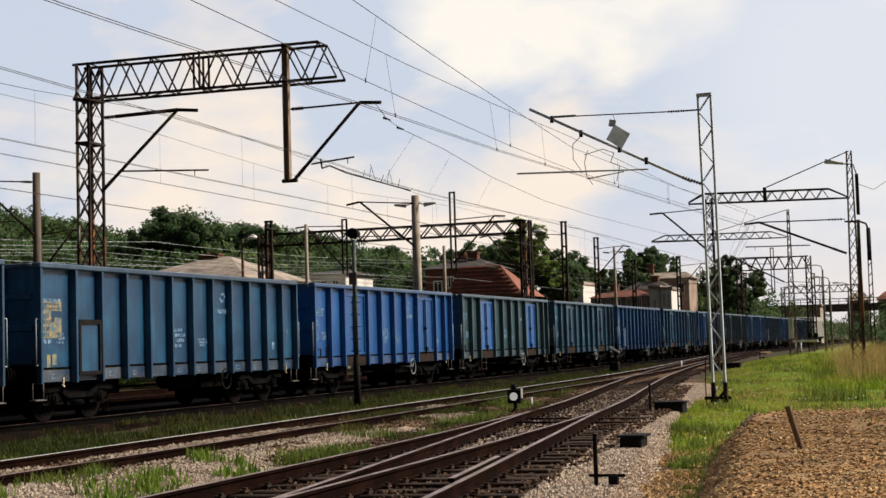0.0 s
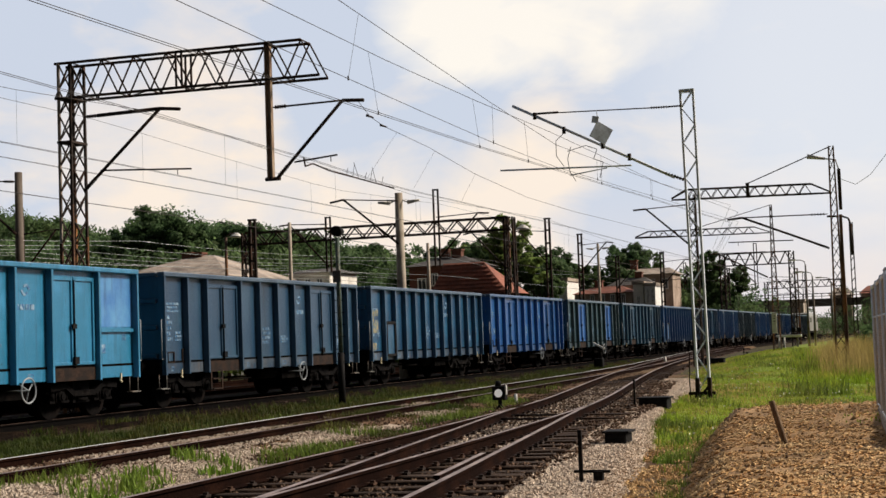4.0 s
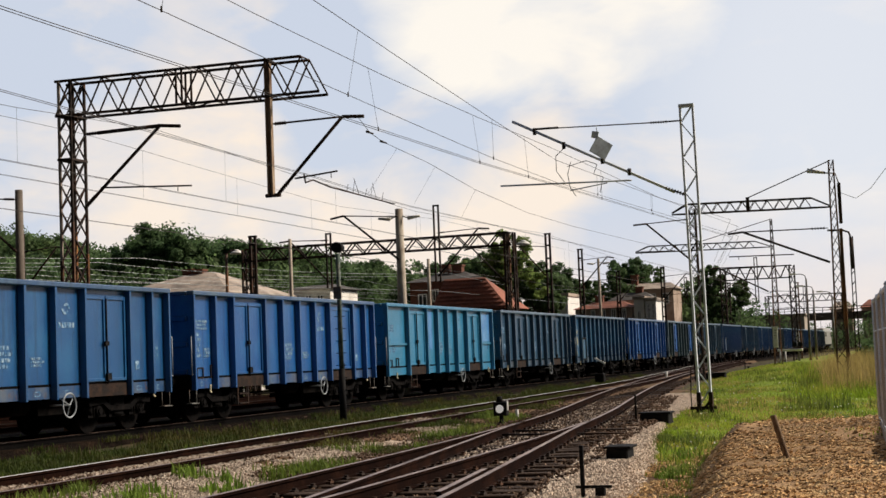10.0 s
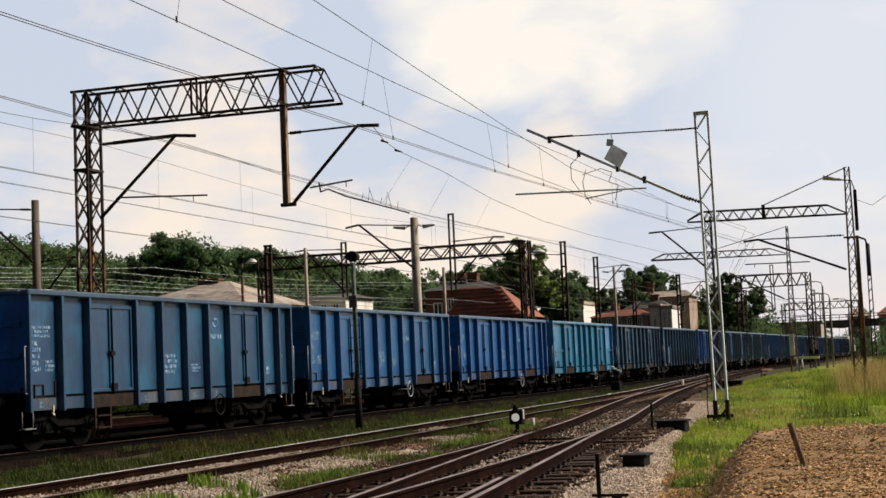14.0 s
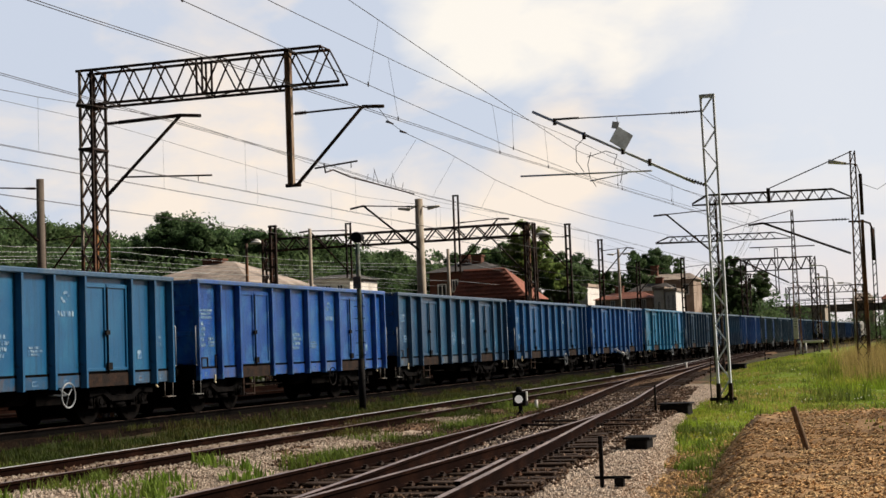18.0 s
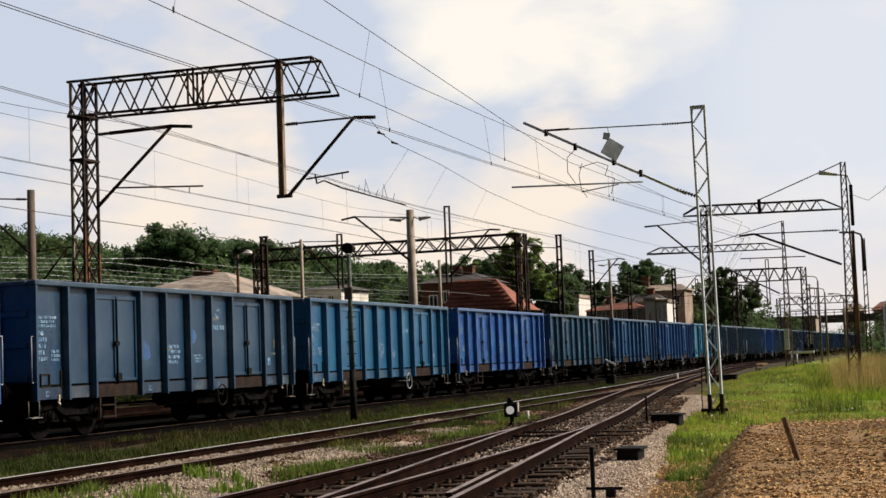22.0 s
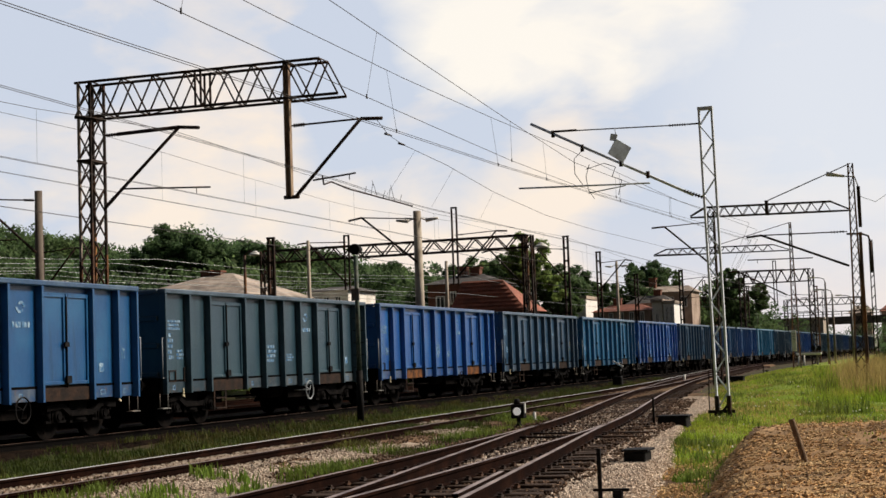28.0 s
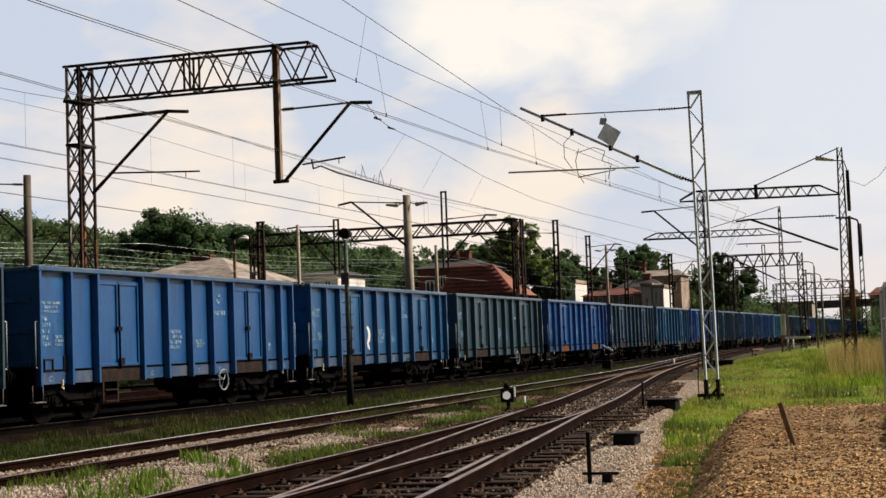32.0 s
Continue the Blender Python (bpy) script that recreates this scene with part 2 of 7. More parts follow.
BALLAST_DIRTY = mat("oily_brown_ballast", (0.042, 0.024, 0.016), 0.95, 0, 0.6, 1.3, 20, 1.0, (0.095, 0.057, 0.037), 0.40, 0.14, dist=0.05)
# near black: shade under and behind the train is put into this colour
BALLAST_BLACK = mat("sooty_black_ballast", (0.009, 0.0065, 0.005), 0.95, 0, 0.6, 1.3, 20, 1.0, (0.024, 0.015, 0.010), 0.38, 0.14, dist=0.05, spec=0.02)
STONE_DARK = mat("dark_brown_ballast_stones", (0.085, 0.052, 0.035), 0.9, 0, 0.25, 5, 60, 0.3, (0.19, 0.13, 0.09), 0.42, island=0.6)
STONE = mat("pale_ballast_stones", (0.60, 0.50, 0.41), 0.9, 0, 0.25, 1.5, 60, 0.3, (0.42, 0.32, 0.245), 0.4, island=0.35)
STONE_GREY = mat("grey_ballast_stones", (0.46, 0.385, 0.315), 0.9, 0, 0.25, 1.5, 60, 0.3, (0.31, 0.245, 0.19), 0.42, island=0.28)
STONE_BROWN = mat("tan_rubble_flakes", (0.50, 0.30, 0.135), 0.9, 0, 0.25, 1.2, 60, 0.3, (0.64, 0.46, 0.25), 0.45, island=0.38)
SOIL = mat("brown_gravelly_soil", (0.42, 0.265, 0.135), 0.95, 0, 0.45, 0.8, 26, 0.7, (0.20, 0.12, 0.062), 0.48, 0.14, dist=0.03)
GROUND = mat("weedy_yard_ground", (0.050, 0.046, 0.020), 0.95, 0, 0.5, 0.35, 9, 0.9, (0.082, 0.052, 0.031), 0.42, 0.10, dist=0.08)
TURF = mat("mown_green_turf", (0.155, 0.215, 0.02), 0.95, 0, 0.4, 0.5, 12, 0.7, (0.22, 0.21, 0.04), 0.42, 0.12, dist=0.05)
TUFT = mat("mid_green_tufts", (0.12, 0.17, 0.03), 0.8, 0, 0.2, 0.5, 6, 0, (0.20, 0.195, 0.05), 0.42, island=0.5, spec=0.2)
GREEN = mat("leafy_green_tufts", (0.13, 0.215, 0.03), 0.8, 0, 0.2, 0.5, 6, 0, (0.20, 0.24, 0.05), 0.42, island=0.5, spec=0.2)
GRASS = mat("fresh_green_grass", (0.215, 0.31, 0.026), 0.8, 0, 0.2, 0.35, 6, 0, (0.36, 0.34, 0.06), 0.42, island=0.5, spec=0.2)
WEEDS = mat("dark_green_weeds", (0.046, 0.066, 0.013), 0.8, 0, 0.2, 0.5, 6, 0, (0.095, 0.070, 0.024), 0.42, island=0.55, spec=0.2)
GRASS_DRY = mat("straw_coloured_tall_grass", (0.42, 0.31, 0.12), 0.85, 0, 0.2, 0.8, 6, 0, (0.30, 0.26, 0.075), 0.45, island=0.45, spec=0.2)
FLOWER = mat("small_white_blossoms", (0.7, 0.7, 0.62), 0.8, 0, 0.1, 1, 5, 0, (0.62, 0.6, 0.4), 0.4, island=0.2)
LEAF = mat("dark_green_leaves", (0.074, 0.132, 0.056), 0.7, 0, 0.2, 0.12, 3, 0, (0.112, 0.16, 0.06), 0.48, 0.15, island=0.5, spec=0.15)
LEAF_LIGHT = mat("yellow_green_leaves", (0.20, 0.285, 0.085), 0.7, 0, 0.2, 0.2, 3, 0, (0.24, 0.31, 0.095), 0.48, 0.15, island=0.5, spec=0.15)
BARK = mat("grey_brown_bark", (0.10, 0.08, 0.06), 0.95, 0, 0.4, 2, 20, 0.6, (0.06, 0.048, 0.038), 0.5, stretch=(4, 4, 1))
OLD_CONCRETE = mat("dark_stained_concrete", (0.15, 0.125, 0.105), 0.9, 0, 0.25, 1.5, 40, 0.3, (0.10, 0.08, 0.068), 0.45)
CONCRETE = mat("weathered_concrete", (0.44, 0.39, 0.33), 0.9, 0, 0.2, 1.5, 40, 0.3, (0.30, 0.25, 0.20), 0.45, per_piece=0.08)
WIRE = mat("dark_copper_wire", (0.07, 0.062, 0.058), 0.6, 0.5, 0.2, 1, 20, 0)
WIRE_LIGHT = mat("bright_copper_wire", (0.36, 0.38, 0.38), 0.35, 0.5, 0.2, 1, 20, 0)
PORCELAIN = mat("brown_glazed_insulator", (0.045, 0.028, 0.022), 0.3, 0, 0.2, 6, 30, 0)
WHITE = mat("white_paint", (0.82, 0.81, 0.79), 0.6, 0, 0.12, 5, 50, 0.1, (0.55, 0.52, 0.47), 0.4)
MARK = mat("faded_white_lettering", (0.30, 0.42, 0.54), 0.7, 0, 0.35, 9, 60, 0, (0.05, 0.14, 0.28), 0.54, 0.12)
RAIL_PALE = mat("pale_grab_rail_paint", (0.36, 0.39, 0.42), 0.6, 0, 0.2, 5, 50, 0, (0.2, 0.22, 0.24), 0.4)
ORANGE = mat("faded_ochre_lettering", (0.36, 0.29, 0.15), 0.7, 0, 0.35, 7, 60, 0, (0.10, 0.17, 0.22), 0.5, 0.14)
OCHRE = mat("worn_ochre_lettering", (0.19, 0.165, 0.10), 0.75, 0, 0.35, 9, 60, 0, (0.05, 0.13, 0.19), 0.5, 0.12)
YELLOW = mat("dirty_yellow_paint", (0.60, 0.54, 0.38), 0.7, 0, 0.25, 6, 60, 0, (0.40, 0.35, 0.22), 0.4)
RUSTSTAIN = mat("brown_rusted_sill", (0.016, 0.012, 0.011), 0.85, 0, 0.4, 3, 40, 0.3, (0.045, 0.025, 0.017), 0.45)
RUSTBRIGHT = mat("orange_rusted_sill", (0.16, 0.062, 0.02), 0.85, 0, 0.4, 3, 40, 0.3, (0.04, 0.022, 0.016), 0.5, 0.08)
SOIL_RED = mat("red_brown_cinder_soil", (0.135, 0.078, 0.045), 0.95, 0, 0.55, 0.9, 16, 1.0, (0.10, 0.075, 0.036), 0.42, 0.14, dist=0.05)
ROOF_RED = mat("red_brown_roof_tiles", (0.25, 0.10, 0.07), 0.85, 0, 0.35, 0.8, 12, 0.5, (0.15, 0.07, 0.055), 0.45, per_piece=0.25)
ROOF_DARK = mat("dark_grey_felt_roof", (0.07, 0.065, 0.065), 0.9, 0, 0.25, 0.7, 12, 0.3, (0.11, 0.10, 0.095), 0.45)
ROOF_GREY = mat("grey_brown_sheet_roof", (0.40, 0.33, 0.275), 0.8, 0, 0.2, 0.7, 12, 0.3, (0.15, 0.125, 0.11), 0.45)
RENDER_BEIGE = mat("stained_beige_plaster", (0.44, 0.345, 0.285), 0.9, 0, 0.3, 0.8, 20, 0.2, (0.28, 0.21, 0.17), 0.5)
RENDER_PALE = mat("pale_grey_plaster", (0.8, 0.77, 0.73), 0.9, 0, 0.15, 0.8, 20, 0.2, (0.52, 0.48, 0.43), 0.45)
BRICK = mat("dark_red_brickwork", (0.15, 0.065, 0.045), 0.9, 0, 0.35, 1.2, 25, 0.3, (0.13, 0.07, 0.055), 0.45)
GLASS_DARK = mat("dark_window_glass", (0.03, 0.035, 0.04), 0.12, 0, 0.2, 1, 5, 0, spec=0.5)
LENS_WHITE = mat("milk_glass_disc", (0.95, 0.95, 0.93), 0.4, 0, 0.05, 4, 20, 0)
# weak glow added to the dwarf signal's disc to keep it white
LENS_WHITE.node_tree.nodes["Principled BSDF"].inputs["Emission Color"].default_value = (1, 0.97, 0.92, 1)
LENS_WHITE.node_tree.nodes["Principled BSDF"].inputs["Emission Strength"].default_value = 0.32
PANEL_GREY = mat("blue_grey_sheet_metal", (0.72, 0.80, 0.92), 0.35, 0.0, 0.1, 3, 30, 0.1)


for m_, amount_ in ((GRASS, 0.45), (GREEN, 0.4), (TUFT, 0.4), (WEEDS, 0.35), (GRASS_DRY, 0.4), (LEAF, 0.5), (LEAF_LIGHT, 0.65)):
    # thin blades and leaves let some light through
    nt_ = m_.node_tree
    b_ = nt_.nodes["Principled BSDF"]
    thin = nt_.nodes.new("ShaderNodeBsdfTranslucent")
    nt_.links.new(b_.inputs["Base Color"].links[0].from_socket, thin.inputs["Color"])
    mix_ = nt_.nodes.new("ShaderNodeMixShader")
    mix_.inputs[0].default_value = amount_
    nt_.links.new(b_.outputs[0], mix_.inputs[1])
    nt_.links.new(thin.outputs[0], mix_.inputs[2])
    nt_.links.new(mix_.outputs[0], nt_.nodes["Material Output"].inputs["Surface"])


# ---- mesh helpers ----
def part(name, bm, material, parent=None, label=""):
    me = bpy.data.meshes.new(name)
    bm.normal_update()
    bm.to_mesh(me)
    bm.free()
    me.materials.append(material)
    ob = new(name, me)
    ob.parent = parent
    if label:
        ob["label"] = label
    return ob


def again(ob, parent, m=None):
    """Another piece on the same mesh."""
    o = new(ob.name.split(".")[0], ob.data)
    o.parent = parent
    if m is not None:
        o.matrix_basis = m
    return o


def thing(name, label, category, group="", kind="", m=None):
    e = new(name)
    e.empty_display_size = 0.3
    if m is not None:
        e.matrix_basis = m
    return tagged(e, label, category, group, kind)


def box(bm, x0, x1, y0, y1, z0, z1, m=None, bevel=0.0):
    vs = [bm.verts.new((x, y, z)) for x in (x0, x1) for y in (y0, y1) for z in (z0, z1)]
    fs = [bm.faces.new([vs[i] for i in f]) for f in ((0, 1, 3, 2), (4, 6, 7, 5), (0, 4, 5, 1), (2, 3, 7, 6), (0, 2, 6, 4), (1, 5, 7, 3))]
    if bevel:
        es = list({e for f in fs for e in f.edges})
        got = bmesh.ops.bevel(bm, geom=es, offset=bevel, segments=1, affect="EDGES")
        vs = list({v for f in got["faces"] for v in f.verts} | {v for v in vs if v.is_valid})
    if m is not None:
        bmesh.ops.transform(bm, matrix=m, verts=vs)
    return vs


def frame_to(p0, p1, up=(0, 0, 1)):
    p0, p1 = Vector(p0), Vector(p1)
    z = (p1 - p0).normalized()
    u = Vector(up)
    if abs(z.dot(u)) > 0.98:
        u = Vector((0, 1, 0))
    x = u.cross(z).normalized()
    y = z.cross(x)
    return Matrix((x, y, z)).transposed().to_4x4(), (p1 - p0).length


def bar(bm, p0, p1, w, h=None, up=(0, 0, 1)):
    """A straight bar of w by h from p0 to p1."""
    h = h or w
    r, ln = frame_to(p0, p1, up)
    box(bm, -w / 2, w / 2, -h / 2, h / 2, 0, ln, Matrix.Translation(p0) @ r)


def rod(bm, p0, p1, r0, r1=None, n=8, caps=True):
    """A round bar, tapered if r1 is given."""
    r1 = r0 if r1 is None else r1
    m, ln = frame_to(p0, p1)
    m = Matrix.Translation(p0) @ m
    a = [bm.verts.new(m @ Vector((r0 * math.cos(i * math.tau / n), r0 * math.sin(i * math.tau / n), 0))) for i in range(n)]
    b = [bm.verts.new(m @ Vector((r1 * math.cos(i * math.tau / n), r1 * math.sin(i * math.tau / n), ln))) for i in range(n)]
    for i in range(n):
        f = bm.faces.new((a[i], a[(i + 1) % n], b[(i + 1) % n], b[i]))
        f.smooth = n > 5
    if caps:
        bm.faces.new(a[::-1])
        bm.faces.new(b)


def ring(bm, c, axis, r, t, n=20):
    """A round hoop about axis."""
    m, _ = frame_to(c, Vector(c) + Vector(axis))
    m = Matrix.Translation(c) @ m
    pts = [m @ Vector((r * math.cos(i * math.tau / n), r * math.sin(i * math.tau / n), 0)) for i in range(n)]
    for i in range(n):
        rod(bm, pts[i], pts[(i + 1) % n], t, n=5, caps=False)


def pipe(bm, pts, r, n=6):
    for a, b in zip(pts, pts[1:]):
        rod(bm, a, b, r, n=n)


def insulator(bm, p0, p1, r=0.07, n=6):
    """A string of sheds."""
    p0, p1 = Vector(p0), Vector(p1)
    rod(bm, p0, p1, r * 0.4, n=6)
    for i in range(n):
        a = p0.lerp(p1, (i + 0.25) / n)
        b = p0.lerp(p1, (i + 0.75) / n)
        rod(bm, a, b, r, r * 0.6, n=8)


def sheet_mesh(name, verts, faces, material, smooth=False):
    me = bpy.data.meshes.new(name)
    me.from_pydata(verts, [], faces)
    me.materials.append(material)
    if smooth:
        me.polygons.foreach_set("use_smooth", [True] * len(me.polygons))
    me.update()
    return me


# ---- the ground ----
def step01(v):
    v = min(1.0, max(0.0, v))
    return v * v * (3 - 2 * v)


def bank_foot(y):
    return float(np.interp(y, [36, 48, 58, 71, 83, 97, 120, 400], [-6.2, -8.0, -9.3, -10.7, -11.9, -13.0, -13.6, -13.9]))


def height(x, y):
    """Height of the natural ground over the rail heads' level."""
    h = -0.32
    h -= 0.2 * step01((x + 5.6) / 1.6)
    h += 16 * step01((-x - 55) / 90) * step01((y - 10) / 70)
    # the bank beside the tracks climbs away from the turnout
    h += 0.42 * step01((y - 46) / 26) * step01((x - bank_foot(y)) / 3.5)
    h += 0.05 * noise.noise((x * 0.5, y * 0.5, 3.0)) + 0.02 * noise.noise((x * 2, y * 2, 1.0))
    return h


def axis_steps(lo, hi, fine, reach):
    n = int((hi - lo) / fine)
    mid = [lo + i * (hi - lo) / n for i in range(n + 1)]
    out, d, v = [], fine, 0.0
    while v < reach:
        d *= 1.35
        v += d
        out.append(v)
    return [lo - v for v in out[::-1]] + mid + [hi + v for v in out]


def make_ground():
    xs, ys = axis_steps(-32, 8, 0.5, 2500), axis_steps(4, 112, 0.6, 2800)
    verts = [(x, y, height(x, y)) for y in ys for x in xs]
    w = len(xs)
    faces = [(j * w + i, j * w + i + 1, (j + 1) * w + i + 1, (j + 1) * w + i) for j in range(len(ys) - 1) for i in range(w - 1)]
    tagged(new("ground", sheet_mesh("ground", verts, faces, GROUND, True)), "weedy green and brown railway yard ground", "ground", kind="structure")


make_ground()


# ---- tracks ----
def along(pts, step):
    """Points every step metres on a smooth line through pts."""
    p = np.array(pts, float)
    d = np.concatenate([[0], np.cumsum(np.hypot(*(p[1:] - p[:-1]).T))])
    t = np.arange(0, d[-1] + step * 0.5, step)
    x, y = np.interp(t, d, p[:, 0]), np.interp(t, d, p[:, 1])
    k = max(1, int(3 / step))
    if k > 1 and len(t) > 4 * k:
        pad = np.ones(2 * k + 1) / (2 * k + 1)
        xs = np.convolve(np.pad(x, k, mode="reflect", reflect_type="odd"), pad, "valid")
        x = xs
    return np.stack([x, y], 1)


def sideways(line, off):
    t = np.gradient(line, axis=0)
    t /= np.hypot(*t.T)[:, None]
    return line + off * np.stack([t[:, 1], -t[:, 0]], 1)


PROFILE = [(-0.036, 0.0), (0.036, 0.0), (0.036, -0.035), (0.009, -0.048), (0.009, -0.135), (0.07, -0.148), (0.07, -0.16),
           (-0.07, -0.16), (-0.07, -0.148), (-0.009, -0.135), (-0.009, -0.048), (-0.036, -0.035)]


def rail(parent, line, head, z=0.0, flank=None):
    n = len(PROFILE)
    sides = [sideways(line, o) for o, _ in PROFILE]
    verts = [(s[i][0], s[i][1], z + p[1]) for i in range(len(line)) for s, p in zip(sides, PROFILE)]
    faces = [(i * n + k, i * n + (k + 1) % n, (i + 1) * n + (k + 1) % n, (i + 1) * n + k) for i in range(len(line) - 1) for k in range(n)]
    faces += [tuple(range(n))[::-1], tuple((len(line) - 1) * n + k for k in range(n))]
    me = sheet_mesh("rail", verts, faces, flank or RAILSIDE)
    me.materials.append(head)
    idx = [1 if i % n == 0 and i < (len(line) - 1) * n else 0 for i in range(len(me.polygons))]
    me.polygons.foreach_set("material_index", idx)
    o = new("rail", me)
    o.parent = parent
    return o


def ballast_bed(name, line, half, material, label, top=-0.215, slope=0.55, base=-0.5):
    wide = half if callable(half) else None
    half = 1.0 if wide else half
    offs = [-half - slope, -half - slope * 0.4, -half, -half * 0.5, 0, half * 0.5, half, half + slope * 0.4, half + slope]
    tops = [base, (base + top) / 2 + 0.03, top, top, top - 0.015, top, top, (base + top) / 2 + 0.03, base]
    verts, n = [], len(offs)
    lines = [sideways(line, -o) for o in offs]
    if wide:
        for k, o in enumerate(offs):
            w_ = np.array([wide(y) for y in line[:, 1]])
            lines[k] = line + (sideways(line, -1.0) - line) * np.where(abs(o) > 1, np.sign(o) * (w_ + abs(o) - 1), o * w_)[:, None]
    for i in range(len(line)):
        for ln, z in zip(lines, tops):
            x, y = ln[i]
            verts.append((x, y, z + 0.03 * noise.noise((x * 3, y * 3, 0)) + 0.02 * noise.noise((x * 9, y * 9, 5))))
    faces = [(i * n + k + 1, i * n + k, (i + 1) * n + k, (i + 1) * n + k + 1) for i in range(len(line) - 1) for k in range(n - 1)]
    tagged(new(name, sheet_mesh(name, verts, faces, material, True)), label, "ballast", kind="structure")


SLEEPERS = []


def sleepers(parent, line, length, gap=0.62, top=-0.162):
    spots = []
    d = np.concatenate([[0], np.cumsum(np.hypot(*(line[1:] - line[:-1]).T))])
    for s in np.arange(0.3, d[-1], gap) + np.random.default_rng(3).uniform(-0.06, 0.06, len(np.arange(0.3, d[-1], gap))):
        x, y = np.interp(s, d, line[:, 0]), np.interp(s, d, line[:, 1])
        a, b = np.interp(s + 0.3, d, line[:, 0]) - x, np.interp(s + 0.3, d, line[:, 1]) - y
        spots.append((x, y, math.degrees(math.atan2(-a, b)) if (a or b) else 0.0, length(s) if callable(length) else length))
    SLEEPERS.append((parent, spots, top))


LEFT_STOCK = [(-7.30, 2), (-7.45, 8), (-7.57, 14), (-7.66, 18), (-7.80, 22), (-7.98, 25.2), (-8.14, 28), (-8.46, 32), (-8.96, 36), (-9.68, 41),
              (-10.66, 48), (-11.97, 58), (-13.43, 71), (-14.62, 83), (-15.8, 97), (-17.3, 118), (-18.4, 140)]
RIGHT_STOCK = [(-3.55, 2), (-4.12, 8), (-4.68, 13.3), (-5.24, 17.6), (-5.97, 23.3), (-6.62, 28), (-7.03, 32), (-7.53, 36), (-8.25, 41),
               (-9.23, 48), (-10.54, 58), (-12.0, 71), (-13.19, 83), (-14.37, 97), (-15.87, 118), (-16.97, 140)]


def mean_line():
    ys = np.arange(2, 139.6, 0.5)
    a = np.interp(ys, [p[1] for p in LEFT_STOCK], [p[0] for p in LEFT_STOCK])
    b = np.interp(ys, [p[1] for p in RIGHT_STOCK], [p[0] for p in RIGHT_STOCK])
    return np.stack([(a + b) / 2, ys], 1), b - a


def turnout():
    t = thing("track_1", "rusty timber-sleeper turnout with two diverging tracks", "railway track", kind="structure")
    ls, rs = along(LEFT_STOCK, 0.5), along(RIGHT_STOCK, 0.5)
    rail(t, ls, RAILDULL)
    rail(t, rs, RAILDULL)
    near = lambda line, a, b: line[(line[:, 1] > a) & (line[:, 1] < b)]
    rail(t, near(sideways(ls, 1.47), 2, 30.4), RAILDULL)
    rail(t, near(sideways(rs, -1.47), 2, 31.0), RAILDULL)
    rail(t, near(sideways(rs, -0.16), 14.6, 18.0), RAILDULL)["label"] = "short check rail beside the running rail"
    line, gap = mean_line()
    d = np.concatenate([[0], np.cumsum(np.hypot(*(line[1:] - line[:-1]).T))])
    sleepers(t, line, lambda s: float(np.interp(s, d, gap)) + 1.05, 0.6)
    # iron chairs that hold the rails on every sleeper
    bm = bmesh.new()
    for y in np.arange(9.0, 60, 0.6):
        for pts, off in ((ls, 0.0), (rs, 0.0), (ls, 1.47), (rs, -1.47)):
            if off and y > 28:
                continue
            x = float(np.interp(y, pts[:, 1], pts[:, 0])) + off
            box(bm, x - 0.13, x + 0.13, y - 0.06, y + 0.06, -0.166, -0.14)
            for s in (-0.1, 0.1):
                box(bm, x + s - 0.025, x + s + 0.025, y - 0.02, y + 0.02, -0.14, -0.115)
    part("rail_chairs", bm, STEEL_DARK, t, "rusty iron chairs and bolts under the rails")
    # slide chairs and drive rods at the points
    for y in (27.6, 28.9):
        bm = bmesh.new()
        x = float(np.interp(y, line[:, 1], line[:, 0]))
        rod(bm, (x - 0.75, y, -0.12), (x + 1.7, y, -0.14), 0.02)
        part("drive_rod", bm, STEEL_DARK, t)
    return line, gap


near_line, near_gap = turnout()
t2_line = along([(-10.95, -45), (-11.35, 2), (-11.5, 10), (-11.62, 20), (-11.78, 27), (-12.0, 34), (-12.2, 43), (-12.42, 52), (-12.75, 61), (-13.4, 72), (-15.6, 97), (-17.5, 118), (-18.9, 142), (-19.2, 155)], 0.5)
t2 = thing("track_2", "siding with polished far rail and dark timber sleepers", "railway track", kind="structure")
rail(t2, sideways(t2_line, -0.7535), RAILHEAD)
rail(t2, sideways(t2_line, 0.7535), RAILDULL)
sleepers(t2, t2_line[t2_line[:, 1] < 110], 2.5)
for k, (x0, x1) in enumerate(((-6.55, -5.4), (-4.30, 0.2))):
    tb = thing(f"track_{k + 6}", "rusty diverging track behind the turnout", "railway track", kind="structure")
    ln_ = along([(x1, -45), (x0, 1.9)], 1.0)
    for off in (-0.7535, 0.7535):
        rail(tb, sideways(ln_, off), RAILDULL)
    sleepers(tb, ln_[ln_[:, 1] < 0.8], 2.1)
    ballast_bed(f"ballast_{k + 6}", ln_, 1.25, BALLAST_DIRTY, "brown stone ballast under a diverging track", top=-0.24 - 0.01 * k, slope=0.4, base=-0.55)
TRAIN_X = -19.33
train_line = np.stack([np.full(120, TRAIN_X), np.linspace(-60, 440, 120)], 1)
t3 = thing("track_3", "main track that carries the goods train", "railway track", kind="structure")
# flanks wear the underframe black, which carries the shade below the wagons
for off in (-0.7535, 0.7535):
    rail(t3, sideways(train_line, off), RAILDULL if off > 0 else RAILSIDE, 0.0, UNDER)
sleepers(t3, np.stack([np.full(60, TRAIN_X), np.linspace(14, 100, 60)], 1), 2.5)
